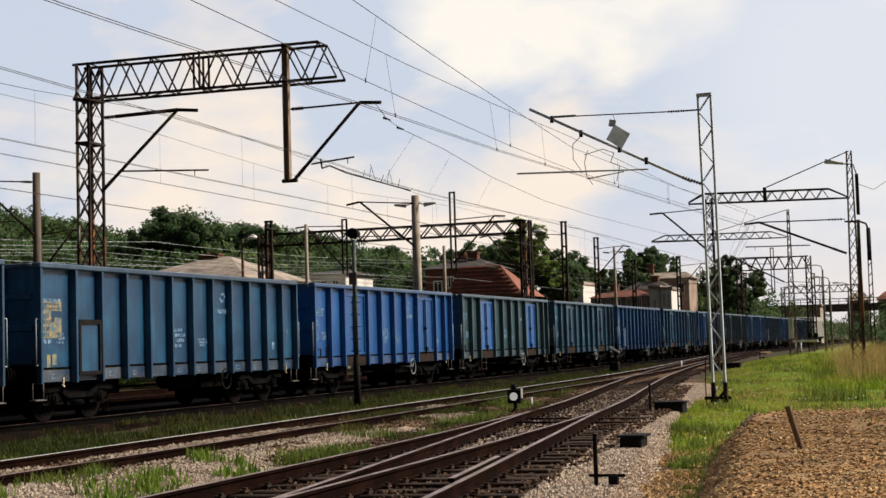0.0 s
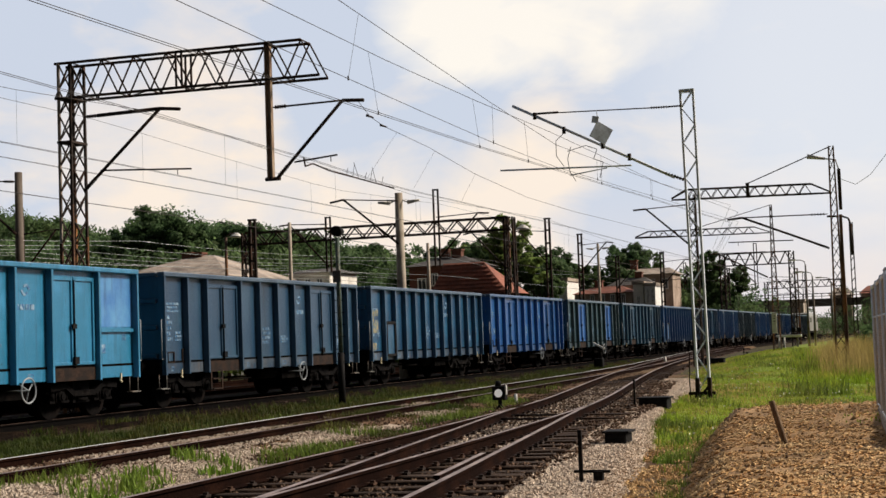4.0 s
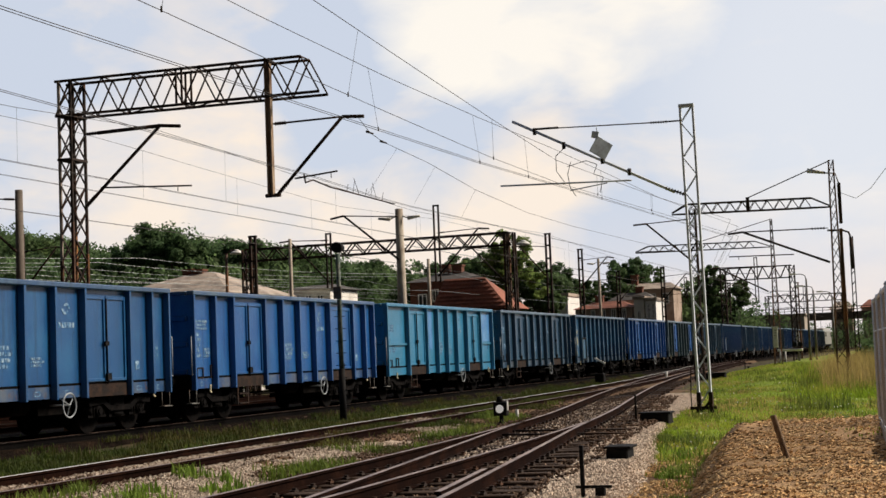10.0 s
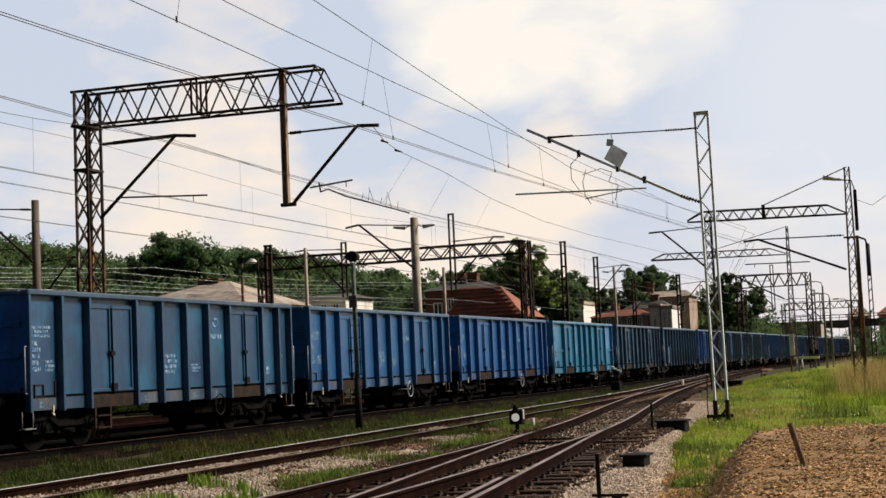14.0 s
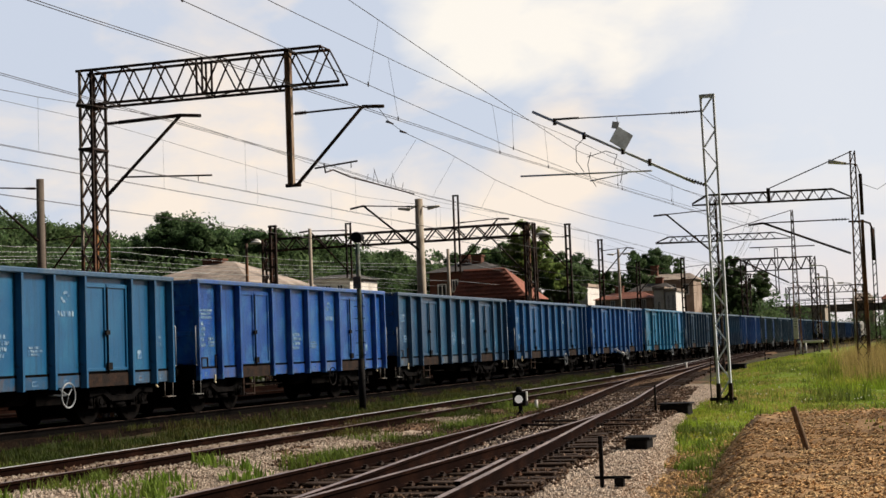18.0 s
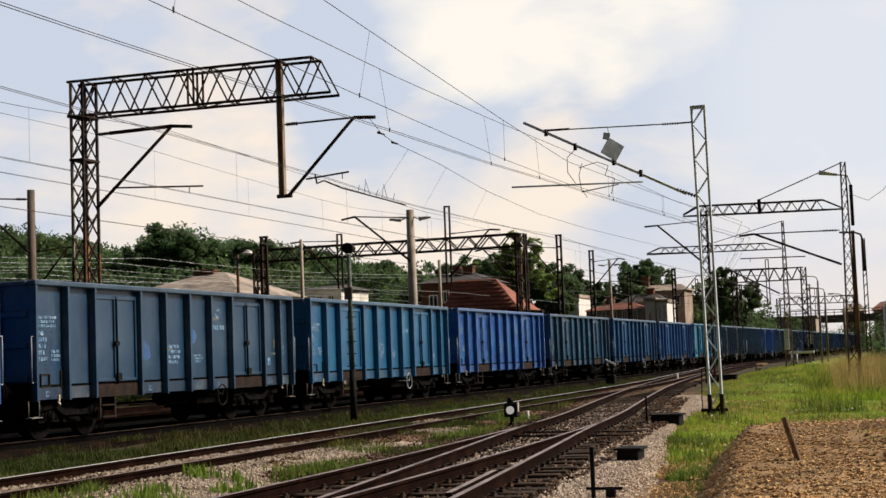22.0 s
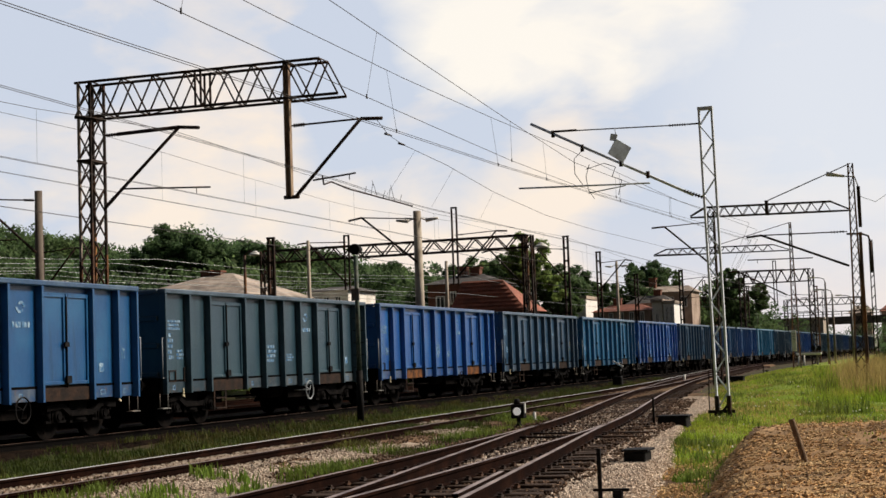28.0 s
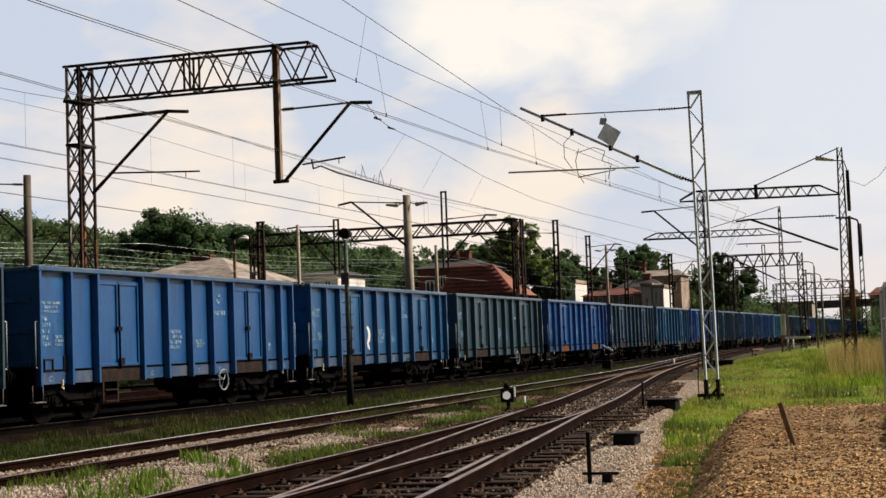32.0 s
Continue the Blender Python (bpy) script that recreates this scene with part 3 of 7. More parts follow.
for k, x in enumerate((-24.7, -29.6)):
    tb = thing(f"track_{k + 4}", "parallel yard track behind the goods train", "railway track", kind="structure")
    for off in (-0.7535, 0.7535):
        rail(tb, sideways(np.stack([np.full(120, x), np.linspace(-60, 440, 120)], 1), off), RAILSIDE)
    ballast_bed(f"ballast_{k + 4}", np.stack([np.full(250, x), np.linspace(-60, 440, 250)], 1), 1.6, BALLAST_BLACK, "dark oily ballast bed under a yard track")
ballast_bed("ballast_1", near_line, lambda y: float(np.interp(y, near_line[:, 1], near_gap)) / 2 + 0.45, BALLAST_DIRTY,
            "brown stone ballast under the turnout", top=-0.225, slope=0.4, base=-0.42)
ballast_bed("ballast_2", t2_line, 1.35, SOIL_RED, "brown soil with crushed stone ballast under the siding", top=-0.15, base=-0.42)
# the train's shade on its bed comes from the ballast colour
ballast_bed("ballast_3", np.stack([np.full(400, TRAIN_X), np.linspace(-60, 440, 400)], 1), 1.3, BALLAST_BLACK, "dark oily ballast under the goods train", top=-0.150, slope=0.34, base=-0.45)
WIDER = lambda y: 0.55 * step01((y - 39) / 4) * step01((55 - y) / 6) - 0.12 * step01((y - 26) / 5) * step01((40 - y) / 4)
shoulder = np.stack([np.interp(np.arange(4, 54.1, 0.5), [p[1] for p in RIGHT_STOCK], [p[0] for p in RIGHT_STOCK]) + 1.0, np.arange(4, 54.1, 0.5)], 1)
ballast_bed("ballast_shoulder", shoulder, lambda y: 0.40 + WIDER(y), BALLAST, "pale gravel shoulder beside the turnout", top=-0.235, slope=0.22, base=-0.58)


ballast_bed('weedy_soil', shoulder[shoulder[:, 1] < 31] + np.array([1.15, 0]), 0.6, SOIL_RED, 'weedy brown soil between gravel and soil bank', top=-0.485, slope=0.3, base=-0.62)
ballast_bed('cinder_strip', sideways(t2_line[(t2_line[:, 1] > 20) & (t2_line[:, 1] < 60)], 2.3), 0.7, SOIL_RED, 'red-brown cinder soil between siding and turnout', top=-0.26, slope=0.5, base=-0.45)


# ---- the heap of rubble on which the film was taken ----
def heap_height(x, y):
    left = float(np.interp(y, [-8, 8, 17, 22, 26, 28], [-2.0, -2.2, -3.1, -3.75, -4.1, -3.7]))
    e = min((x - left) / 0.85, (28.3 + 0.5 * noise.noise((x, 1, 2)) - y) / 1.3, (y + 9) / 2, (9 - x) / 2)
    k = step01(e)
    rise = 0.50 + 0.05 * noise.noise((x * 0.8, y * 0.8, 4)) + 0.05 * step01((x + 1) / 3) + 0.17 * step01((y - 21.5) / 5)
    clods = 0.04 * noise.noise((x * 2.3, y * 2.3, 9)) + 0.02 * noise.noise((x * 5.5, y * 5.5, 9)) + 0.012 * noise.noise((x * 13, y * 13, 9))
    return -0.62 + k * (rise + clods)


def make_heap():
    xs, ys = np.arange(-4.6, 9.2, 0.10), np.arange(-9.5, 29.5, 0.11)
    w = len(xs)
    verts = [(x, y, heap_height(x, y)) for y in ys for x in xs]
    faces = [(j * w + i, j * w + i + 1, (j + 1) * w + i + 1, (j + 1) * w + i) for j in range(len(ys) - 1) for i in range(w - 1)]
    tagged(new("dirt_bank", sheet_mesh("dirt_bank", verts, faces, SOIL, True)), "flat bank of brown gravelly soil", "soil bank", kind="structure")


make_heap()


# ---- scattered stones and plants ----
def scatter_stones(name, spots, material, label, lo=0.018, hi=0.05, flat=0.8):
    """Many little angular stones, as one mesh."""
    rng = np.random.default_rng(5)
    base = np.array([(1, 0, 0), (-1, 0, 0), (0, 1, 0), (0, -1, 0), (0, 0, 1), (0, 0, -1)], float)
    tri = np.array([(0, 2, 4), (2, 1, 4), (1, 3, 4), (3, 0, 4), (2, 0, 5), (1, 2, 5), (3, 1, 5), (0, 3, 5)])
    n = len(spots)
    size = rng.uniform(lo, hi, (n, 1, 1)) * rng.uniform(0.6, 1.3, (n, 1, 3))
    jit = base[None] * size * rng.uniform(0.75, 1.25, (n, 6, 1))
    a = rng.uniform(0, math.tau, n)
    c, s = np.cos(a), np.sin(a)
    x, y = jit[..., 0] * c[:, None] - jit[..., 1] * s[:, None], jit[..., 0] * s[:, None] + jit[..., 1] * c[:, None]
    v = np.stack([x, y, jit[..., 2] * flat + 0.25 * x], -1) + np.asarray(spots)[:, None, :]
    f = (tri[None] + 6 * np.arange(n)[:, None, None]).reshape(-1, 3)
    tagged(new(name, sheet_mesh(name, v.reshape(-1, 3).tolist(), f.tolist(), material)), label, "stones", kind="stuff")


def spots_on(n, xr, yr, zf, keep=None, seed=1):
    rng = np.random.default_rng(seed)
    out = []
    while len(out) < n:
        # more of them where the eye is near
        y = yr[0] + (yr[1] - yr[0]) * rng.random() ** 1.6
        x = xr(y)[0] + (xr(y)[1] - xr(y)[0]) * rng.random()
        if keep is None or keep(x, y):
            out.append((x, y, zf(x, y)))
    return out


def x_at(line, y):
    return float(np.interp(y, line[:, 1], line[:, 0]))


stony = lambda x, y: noise.noise((x * 0.5, y * 0.3, 31)) + 0.4 * noise.noise((x * 2, y * 2, 3)) + 0.34 - 0.05 * max(0, y - 23)
siding_top = lambda x, y: -0.14 - 0.14 * step01((x - x_at(t2_line, y) - 1.2) / 1.2)


def gravel_bed():
    """Packed gravel that shows where the stones lie thickest."""
    ys, offs = np.arange(11, 47, 0.25), np.arange(-1.5, 2.95, 0.2)
    w = len(offs)
    verts = [(x_at(t2_line, y) + o, y, siding_top(x_at(t2_line, y) + o, y) - 0.006 + max(-0.12, min(0.0, 0.25 * stony(x_at(t2_line, y) + o, y)))) for y in ys for o in offs]
    faces = [(j * w + i, j * w + i + 1, (j + 1) * w + i + 1, (j + 1) * w + i) for j in range(len(ys) - 1) for i in range(w - 1)]
    tagged(new("gravel_bed", sheet_mesh("gravel_bed", verts, faces, BALLAST, True)), "packed tan-grey gravel along the siding", "gravel", kind="structure")


gravel_bed()
scatter_stones("ballast_stones", spots_on(36000, lambda y: (x_at(t2_line, y) - 1.5, x_at(t2_line, y) + 2.9), (12, 46), lambda x, y: siding_top(x, y), lambda x, y: stony(x, y) > 0), STONE_GREY,
               "pale angular ballast stones lying along the siding", 0.013, 0.036)
scatter_stones("ballast_stones", spots_on(17000, lambda y: (x_at(near_line, y) - 1.9, x_at(near_line, y) + 1.9), (9, 50), lambda x, y: -0.205 + 0.03 * step01((y - 24) / 4) + 0.04 * noise.noise((x * 2, y * 2, 0)), seed=2), STONE_DARK,
               "brown ballast stones between the turnout sleepers", 0.014, 0.04)
scatter_stones("ballast_stones", spots_on(30000, lambda y: (x_at(shoulder, y) - 0.45, x_at(shoulder, y) + 1.25), (9, 54), lambda x, y: -0.225 - 0.3 * step01((x - x_at(shoulder, y) - 0.38 - WIDER(y)) / 0.35), lambda x, y: x < x_at(shoulder, y) + 0.70 + WIDER(y) + 0.3 * noise.noise((x * 1.5, y * 0.8, 41)), seed=3), STONE,
               "pale gravel on the shoulder beside the turnout", 0.010, 0.030)
on_bank = lambda x, y: heap_height(x, y) > -0.57
scatter_stones("rubble", spots_on(24000, lambda y: (-4.3, 3.0), (11, 28.6), lambda x, y: heap_height(x, y) + 0.010, lambda x, y: on_bank(x, y) and noise.noise((x * 1.1, y * 0.7, 17)) > -0.32, seed=4), STONE_BROWN,
               "tan broken stone flakes on the soil bank", 0.012, 0.044, 0.5)
scatter_stones("rubble", spots_on(1500, lambda y: (-4.3, 3.0), (11, 28.6), lambda x, y: heap_height(x, y) + 0.012, lambda x, y: on_bank(x, y) and noise.noise((x * 0.8, y * 0.5, 27)) > -0.1, seed=44), STONE_BROWN,
               "larger tan stones on the soil bank", 0.022, 0.06, 0.6)
scatter_stones("rubble", spots_on(2600, lambda y: (-4.3, 3.0), (11, 28.6), lambda x, y: heap_height(x, y) + 0.004, on_bank, seed=45), STONE_DARK,
               "dark brown stones on the soil bank", 0.008, 0.034, 0.6)


def blades(name, spots, material, label, tall=(0.1, 0.25), wide=0.012, per=5, spread=0.07, category="grass"):
    """Tufts of bent blades, as one mesh."""
    rng = np.random.default_rng(11)
    p = np.repeat(np.asarray(spots, float), per, 0)
    n = len(p)
    p[:, :2] += rng.normal(0, spread, (n, 2))
    h = rng.uniform(tall[0], tall[1], n)
    a, lean = rng.uniform(0, math.tau, n), rng.uniform(0.1, 0.6, n)
    side = np.stack([np.cos(a), np.sin(a), np.zeros(n)], 1) * wide
    to = np.stack([-np.sin(a), np.cos(a), np.zeros(n)], 1)
    up = np.array([0, 0, 1.0])
    mid = p + up * (h * 0.55)[:, None] + to * (h * lean * 0.3)[:, None]
    tip = p + up * (h * (1 - 0.3 * lean))[:, None] + to * (h * lean)[:, None]
    v = np.stack([p - side, p + side, mid + side * 0.8, mid - side * 0.8, tip], 1).reshape(-1, 3)
    b = 5 * np.arange(n)
    f = [(i, i + 1, i + 2, i + 3) for i in b.tolist()] + [(i + 3, i + 2, i + 4) for i in b.tolist()]
    tagged(new(name, sheet_mesh(name, v.tolist(), f, material)), label, category, kind="stuff")


bank = lambda x, y: max(height(x, y), -0.6)
# brown soil that lies bare between the gravel and the bank of rubble
bare = lambda x, y: ((x - (-4.15 - 0.18 * (y - 20))) / 0.85) ** 2 + ((y - 21.0) / 5.0) ** 2 + 0.55 * noise.noise((x * 1.6, y * 1.1, 91)) < 1


def turf(name, xs, ys, cover, label):
    """A thin sheet of turf that dips under the ground where none grows."""
    w = len(xs)
    verts = [(x, y, height(x, y) + max(-0.06, min(0.035, 0.12 * cover(x, y) - (0.9 if bare(x, y) else 0.0)))) for y in ys for x in xs]
    faces = [(j * w + i, j * w + i + 1, (j + 1) * w + i + 1, (j + 1) * w + i) for j in range(len(ys) - 1) for i in range(w - 1)]
    tagged(new(name, sheet_mesh(name, verts, faces, TURF, True)), label, "turf", kind="structure")


rough_ = lambda x, y, o: noise.noise((x * 0.5, y * 0.35, o)) + 0.5 * noise.noise((x * 1.7, y * 1.3, o + 3))
scatter_stones("ballast_stones", spots_on(3200, lambda y: (x_at(near_line, y) - 1.0, x_at(near_line, y) + 1.0), (21, 46), lambda x, y: -0.175 + 0.03 * noise.noise((x * 2, y * 2, 0)), seed=12), STONE,
               "pale ballast stones inside the turnout", 0.012, 0.034)
scatter_stones("ballast_stones", spots_on(9000, lambda y: (x_at(t2_line, y) - 1.4, x_at(t2_line, y) + 1.9), (16, 60), lambda x, y: -0.135 - 0.13 * step01((x - x_at(t2_line, y) - 1.3) / 0.5), seed=10), STONE_DARK,
               "brown stones along the siding", 0.012, 0.036)
strip = lambda x, y: rough_(x, y, 57) - 0.02
meadow = lambda x, y: min(1, (x - x_at(near_line, min(y, 120)) - (2.6 + 1.1 * max(0.0, 1 - max(0, y - 17) / 3))) * 1.4) + 0.5 * rough_(x, y, 51) + 0.25
turf("turf_meadow", np.arange(-9.5, 4, 0.3), np.arange(15, 110, 0.4), meadow, "green turf beside the turnout")
turf("turf_bank", np.arange(-11, 20, 0.8), np.arange(108, 230, 1.5), lambda x, y: 0.4 + rough_(x * 0.4, y * 0.4, 5) + min(0, (x + 10.5) * 0.5), "green grass on the far bank")
scatter_stones("rubble", spots_on(5000, lambda y: (x_at(shoulder, y) + 0.4, x_at(shoulder, y) + 2.4), (11, 30), lambda x, y: max(height(x, y), -0.485) + 0.012, lambda x, y: heap_height(x, y) < -0.55 and noise.noise((x, y, 33)) > -0.25, seed=8), STONE_BROWN,
               "tan stones in the weedy soil beside the gravel", 0.010, 0.035)
scatter_stones("ballast_stones", spots_on(6000, lambda y: (x_at(t2_line, y) + 0.9, x_at(near_line, y) - 1.6), (20, 62), lambda x, y: -0.225 + 0.02 * noise.noise((x * 3, y * 3, 0)), seed=9), STONE_DARK,
               "brown stones in the cinder strip between the tracks", 0.014, 0.045)
blades("grass", spots_on(9500, lambda y: (-18.0, -13.0), (19, 95), lambda x, y: height(x, y) + 0.13 * step01((-17.6 - x) / 0.3), lambda x, y: x < x_at(t2_line, y) - 1.35 - 0.85 * step01((31 - y) / 6) and strip(x, y) + 0.9 * noise.noise((x * 2.2, y * 1.4, 4)) > 0.02 + 0.3 * step01((-17.3 - x) / 0.5), seed=21), WEEDS,
       "patchy green weeds between the main track and the siding", (0.03, 0.17), 0.011, 8, 0.14)
blades("grass", spots_on(420, lambda y: (-17.9, -13.2), (20, 70), height, lambda x, y: x < x_at(t2_line, y) - 1.5 and noise.noise((x * 0.9, y * 0.6, 77)) > 0.12, seed=36), WEEDS,
       "taller green weeds between the main track and the siding", (0.08, 0.34), 0.012, 12, 0.11)
scatter_stones("ballast_stones", spots_on(7000, lambda y: (x_at(t2_line, y) - 2.3, x_at(t2_line, y) - 0.9), (15, 60), lambda x, y: -0.14 - 0.16 * step01((x_at(t2_line, y) - 1.3 - x) / 0.6), lambda x, y: noise.noise((x * 0.7, y * 0.35, 39)) + 0.02 * (24 - y) > -0.1, seed=13), STONE_GREY,
               "pale stones beyond the polished rail of the siding", 0.014, 0.04)
blades("grass", spots_on(2500, lambda y: (-23.2, -20.9), (24, 110), height, lambda x, y: noise.noise((x * 0.9, y * 0.3, 8)) > -0.15, seed=20), WEEDS,
       "low green weeds behind the main track", (0.04, 0.2), 0.012, 8, 0.16)
blades("grass", spots_on(4200, lambda y: (x_at(t2_line, y) - 0.5, x_at(near_line, y) - 1.75), (9, 55), lambda x, y: -0.3 + 0.12 * step01((x_at(t2_line, y) + 1.6 - x) / 0.5), lambda x, y: noise.noise((x * 0.6, y * 0.42, 5)) + 0.5 * noise.noise((x * 2, y * 1.4, 6)) > 0.14 + 0.6 * step01((25.5 - y) / 2.5), seed=22), WEEDS,
       "green weed tufts between the siding and the turnout", (0.04, 0.19), 0.010, 9, 0.14)
blades("grass", spots_on(27000, lambda y: (x_at(near_line, min(y, 90)) + 2.0, max(0.0, 2.5 - 0.02 * y)), (12, 105), bank,
                         lambda x, y: not (heap_height(x, y) > -0.57 and y < 28.5) and not bare(x, y) and meadow(x, y) + 0.25 * noise.noise((x * 3, y * 3, 2)) > (0.0 if y < 24 else -0.3), seed=23), GRASS,
       "bright green meadow grass beside the track", (0.02, 0.10), 0.008, 10, 0.17)
blades("weeds", spots_on(60, lambda y: (-1.6, 2.5), (20, 29), heap_height, lambda x, y: heap_height(x, y) > -0.3 and noise.noise((x * 0.9, y * 0.6, 18)) > 0.22, seed=24), GRASS,
       "sparse weeds on the soil bank", (0.02, 0.06), 0.009, 7, 0.16)
blades("tall_grass", spots_on(950, lambda y: (-0.072 * y, 0.6 - 0.02 * y), (49, 72), bank, lambda x, y: noise.noise((x * 0.5, y * 0.3, 12)) + 0.35 * noise.noise((x * 2, y * 2, 1)) + 0.6 * noise.noise((x * 7.3, y * 5.1, 2)) > 0.0 + 0.6 * max(0, 1 - (x + 0.076 * y) / 0.9) + 0.9 * max(0, 1 - (y - 49) / 8), seed=25), GRASS_DRY,
       "tall straw-coloured grass round the mast foot", (0.25, 1.5), 0.006, 11, 0.45)
blades("tall_grass", spots_on(2400, lambda y: (-0.086 * y, 2.5), (42, 78), bank, lambda x, y: noise.noise((x * 0.5, y * 0.3, 14)) + 0.6 * noise.noise((x * 3.1, y * 2.3, 15)) > 0.0 + 0.9 * max(0, 1 - (y - 42) / 10), seed=26), GRASS,
       "tall green weeds behind the soil bank", (0.08, 0.46), 0.009, 14, 0.32)
blades("tall_grass", spots_on(420, lambda y: (-0.09 * y, 2.5), (40, 78), bank, lambda x, y: noise.noise((x * 0.7, y * 0.5, 24)) > 0.1, seed=29), TUFT,
       "dark green nettles among the tall grass", (0.15, 0.6), 0.014, 9, 0.24)
blades("wild_flowers", spots_on(190, lambda y: (x_at(near_line, min(y, 90)) + 2.6, 0.5), (26, 60), lambda x, y: bank(x, y) + 0.16, lambda x, y: heap_height(x, y) < -0.5 or y > 28.5, seed=27), FLOWER,
       "small white flowers in the meadow", (0.02, 0.05), 0.02, 2, 0.1, "flowers")
blades("weeds", spots_on(450, lambda y: (x_at(shoulder, y) + 0.45, x_at(shoulder, y) + 2.6), (11, 30), lambda x, y: height(x, y), lambda x, y: heap_height(x, y) < -0.55 and noise.noise((x * 1.3, y * 0.9, 61)) > (0.7 if bare(x, y) else 0.2), seed=28), TUFT,
       "green weeds in the soil beside the gravel", (0.05, 0.17), 0.010, 9, 0.1)
blades("grass", spots_on(360, lambda y: (x_at(t2_line, y) + 0.85, x_at(near_line, y) - 1.7), (13, 44), lambda x, y: -0.3 + 0.08 * step01((x_at(t2_line, y) + 1.6 - x) / 0.5), lambda x, y: noise.noise((x * 0.7, y * 0.35, 71)) + 0.3 * noise.noise((x * 2.5, y * 2, 6)) > 0.12 + 0.35 * step01((25.5 - y) / 2.5), seed=31), TUFT,
       "fresh green tufts between the siding and the turnout", (0.08, 0.30), 0.011, 16, 0.10)
blades("grass", spots_on(260, lambda y: (x_at(t2_line, y) - 2.6, x_at(t2_line, y) - 0.9), (15, 50), lambda x, y: -0.27, lambda x, y: noise.noise((x * 0.8, y * 0.4, 75)) > 0.1, seed=32), TUFT,
       "fresh green tufts beside the siding", (0.06, 0.24), 0.011, 14, 0.10)
blades("grass", spots_on(60, lambda y: (x_at(t2_line, y) + 0.95, x_at(near_line, y) - 2.3), (13.5, 19.5), siding_top, lambda x, y: noise.noise((x * 1.1, y * 0.7, 73)) + 0.3 * noise.noise((x * 2.5, y * 2, 6)) > 0.12, seed=35), GREEN,
       "bright green tufts in the gravel of the siding", (0.05, 0.24), 0.014, 22, 0.08)
free = lambda x, y: not (heap_height(x, y) > -0.57 and y < 28.8) and not bare(x, y)
foot = lambda y: float(np.interp(y, [8, 17, 22, 26, 29], [-2.2, -3.1, -3.75, -4.1, -3.9]))
blades("weeds", spots_on(70, lambda y: (foot(y) - 0.25, foot(y) + 0.1), (21, 29.5), lambda x, y: max(height(x, y), heap_height(x, y)), lambda x, y: noise.noise((x * 1.2, y * 0.8, 66)) > -0.1, seed=37), GREEN,
       "leafy green weeds along the foot of the soil bank", (0.04, 0.19), 0.012, 15, 0.09)
blades("grass", spots_on(620, lambda y: (x_at(near_line, min(y, 90)) + 2.6, 1.2), (17, 80), bank, lambda x, y: free(x, y) and meadow(x, y) > 0.1 and noise.noise((x * 0.6, y * 0.35, 81)) + 0.4 * noise.noise((x * 2.7, y * 2, 5)) > 0.1, seed=33), TUFT,
       "darker green tufts in the meadow", (0.08, 0.26), 0.011, 16, 0.16)
blades("grass", spots_on(1100, lambda y: (x_at(near_line, min(y, 90)) + 2.4, 1.2), (20, 90), bank, lambda x, y: free(x, y) and noise.noise((x * 0.45, y * 0.25, 85)) + 0.4 * noise.noise((x * 2.7, y * 2, 7)) > 0.08, seed=34), GRASS_DRY,
       "dry straw-coloured grass in the meadow", (0.05, 0.18), 0.009, 14, 0.2)


# ---- goods wagons ----
PROTO = mat("wagon_paint", (0.05, 0.16, 0.32))
HALF_L, SIDE = 6.43, 1.29
BAYS = [0.0, 1.25, 2.32, 4.30, 5.49, 6.69, 7.84, 9.02, 10.95, 12.0, 12.86]
BAYS_WIDE = [0.0, 2.22, 4.25, 5.52, 6.67, 7.88, 9.22, 11.11, 12.86]
BAYS_B = [0.0, 1.37, 2.42, 3.47, 4.52, 5.57, 6.62, 7.67, 8.72, 9.77, 10.82, 11.84, 12.86]


def wagon_wheelset():
    bm = bmesh.new()
    rod(bm, (-1.0, 0, 0), (1.0, 0, 0), 0.08, n=10)
    for s in (-1, 1):
        rod(bm, (s * 0.68, 0, 0), (s * 0.80, 0, 0), 0.46, n=28)
        rod(bm, (s * 0.655, 0, 0), (s * 0.68, 0, 0), 0.485, n=28)
        rod(bm, (s * 0.80, 0, 0), (s * 0.86, 0, 0), 0.14, 0.11, n=12)
        for k in range(5):
            a = k * math.tau / 5
            rod(bm, (s * 0.80, 0.3 * math.cos(a), 0.3 * math.sin(a)), (s * 0.806, 0.3 * math.cos(a), 0.3 * math.sin(a)), 0.05, n=8)
    return bm


def bogie_frame():
    bm = bmesh.new()
    for s in (-1, 1):
        # side frame with a dropped middle
        pts = [(-1.36, 0.68), (-0.75, 0.72), (-0.45, 0.55), (0.45, 0.55), (0.75, 0.72), (1.36, 0.68)]
        for (a, za), (b, zb) in zip(pts, pts[1:]):
            bar(bm, (s * 0.98, a, za), (s * 0.98, b, zb), 0.12, 0.3, up=(1, 0, 0))
        for y in (-0.9, 0.9):
            for d in (-0.26, 0.26):
                rod(bm, (s * 0.98, y + d, 0.42), (s * 0.98, y + d, 0.66), 0.085, n=10)
            box(bm, s * 0.98 - 0.06, s * 0.98 + 0.06, y - 0.38, y + 0.38, 0.36, 0.42)
        rod(bm, (s * 1.02, -0.2, 0.42), (s * 1.02, 0.2, 0.42), 0.06, n=8)
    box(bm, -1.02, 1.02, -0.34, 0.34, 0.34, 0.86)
    # added solid blocks fill the bogie between the wheels
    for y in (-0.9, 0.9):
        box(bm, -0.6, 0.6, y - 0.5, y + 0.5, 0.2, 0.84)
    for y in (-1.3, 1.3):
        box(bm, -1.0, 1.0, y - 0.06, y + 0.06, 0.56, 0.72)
    return bm


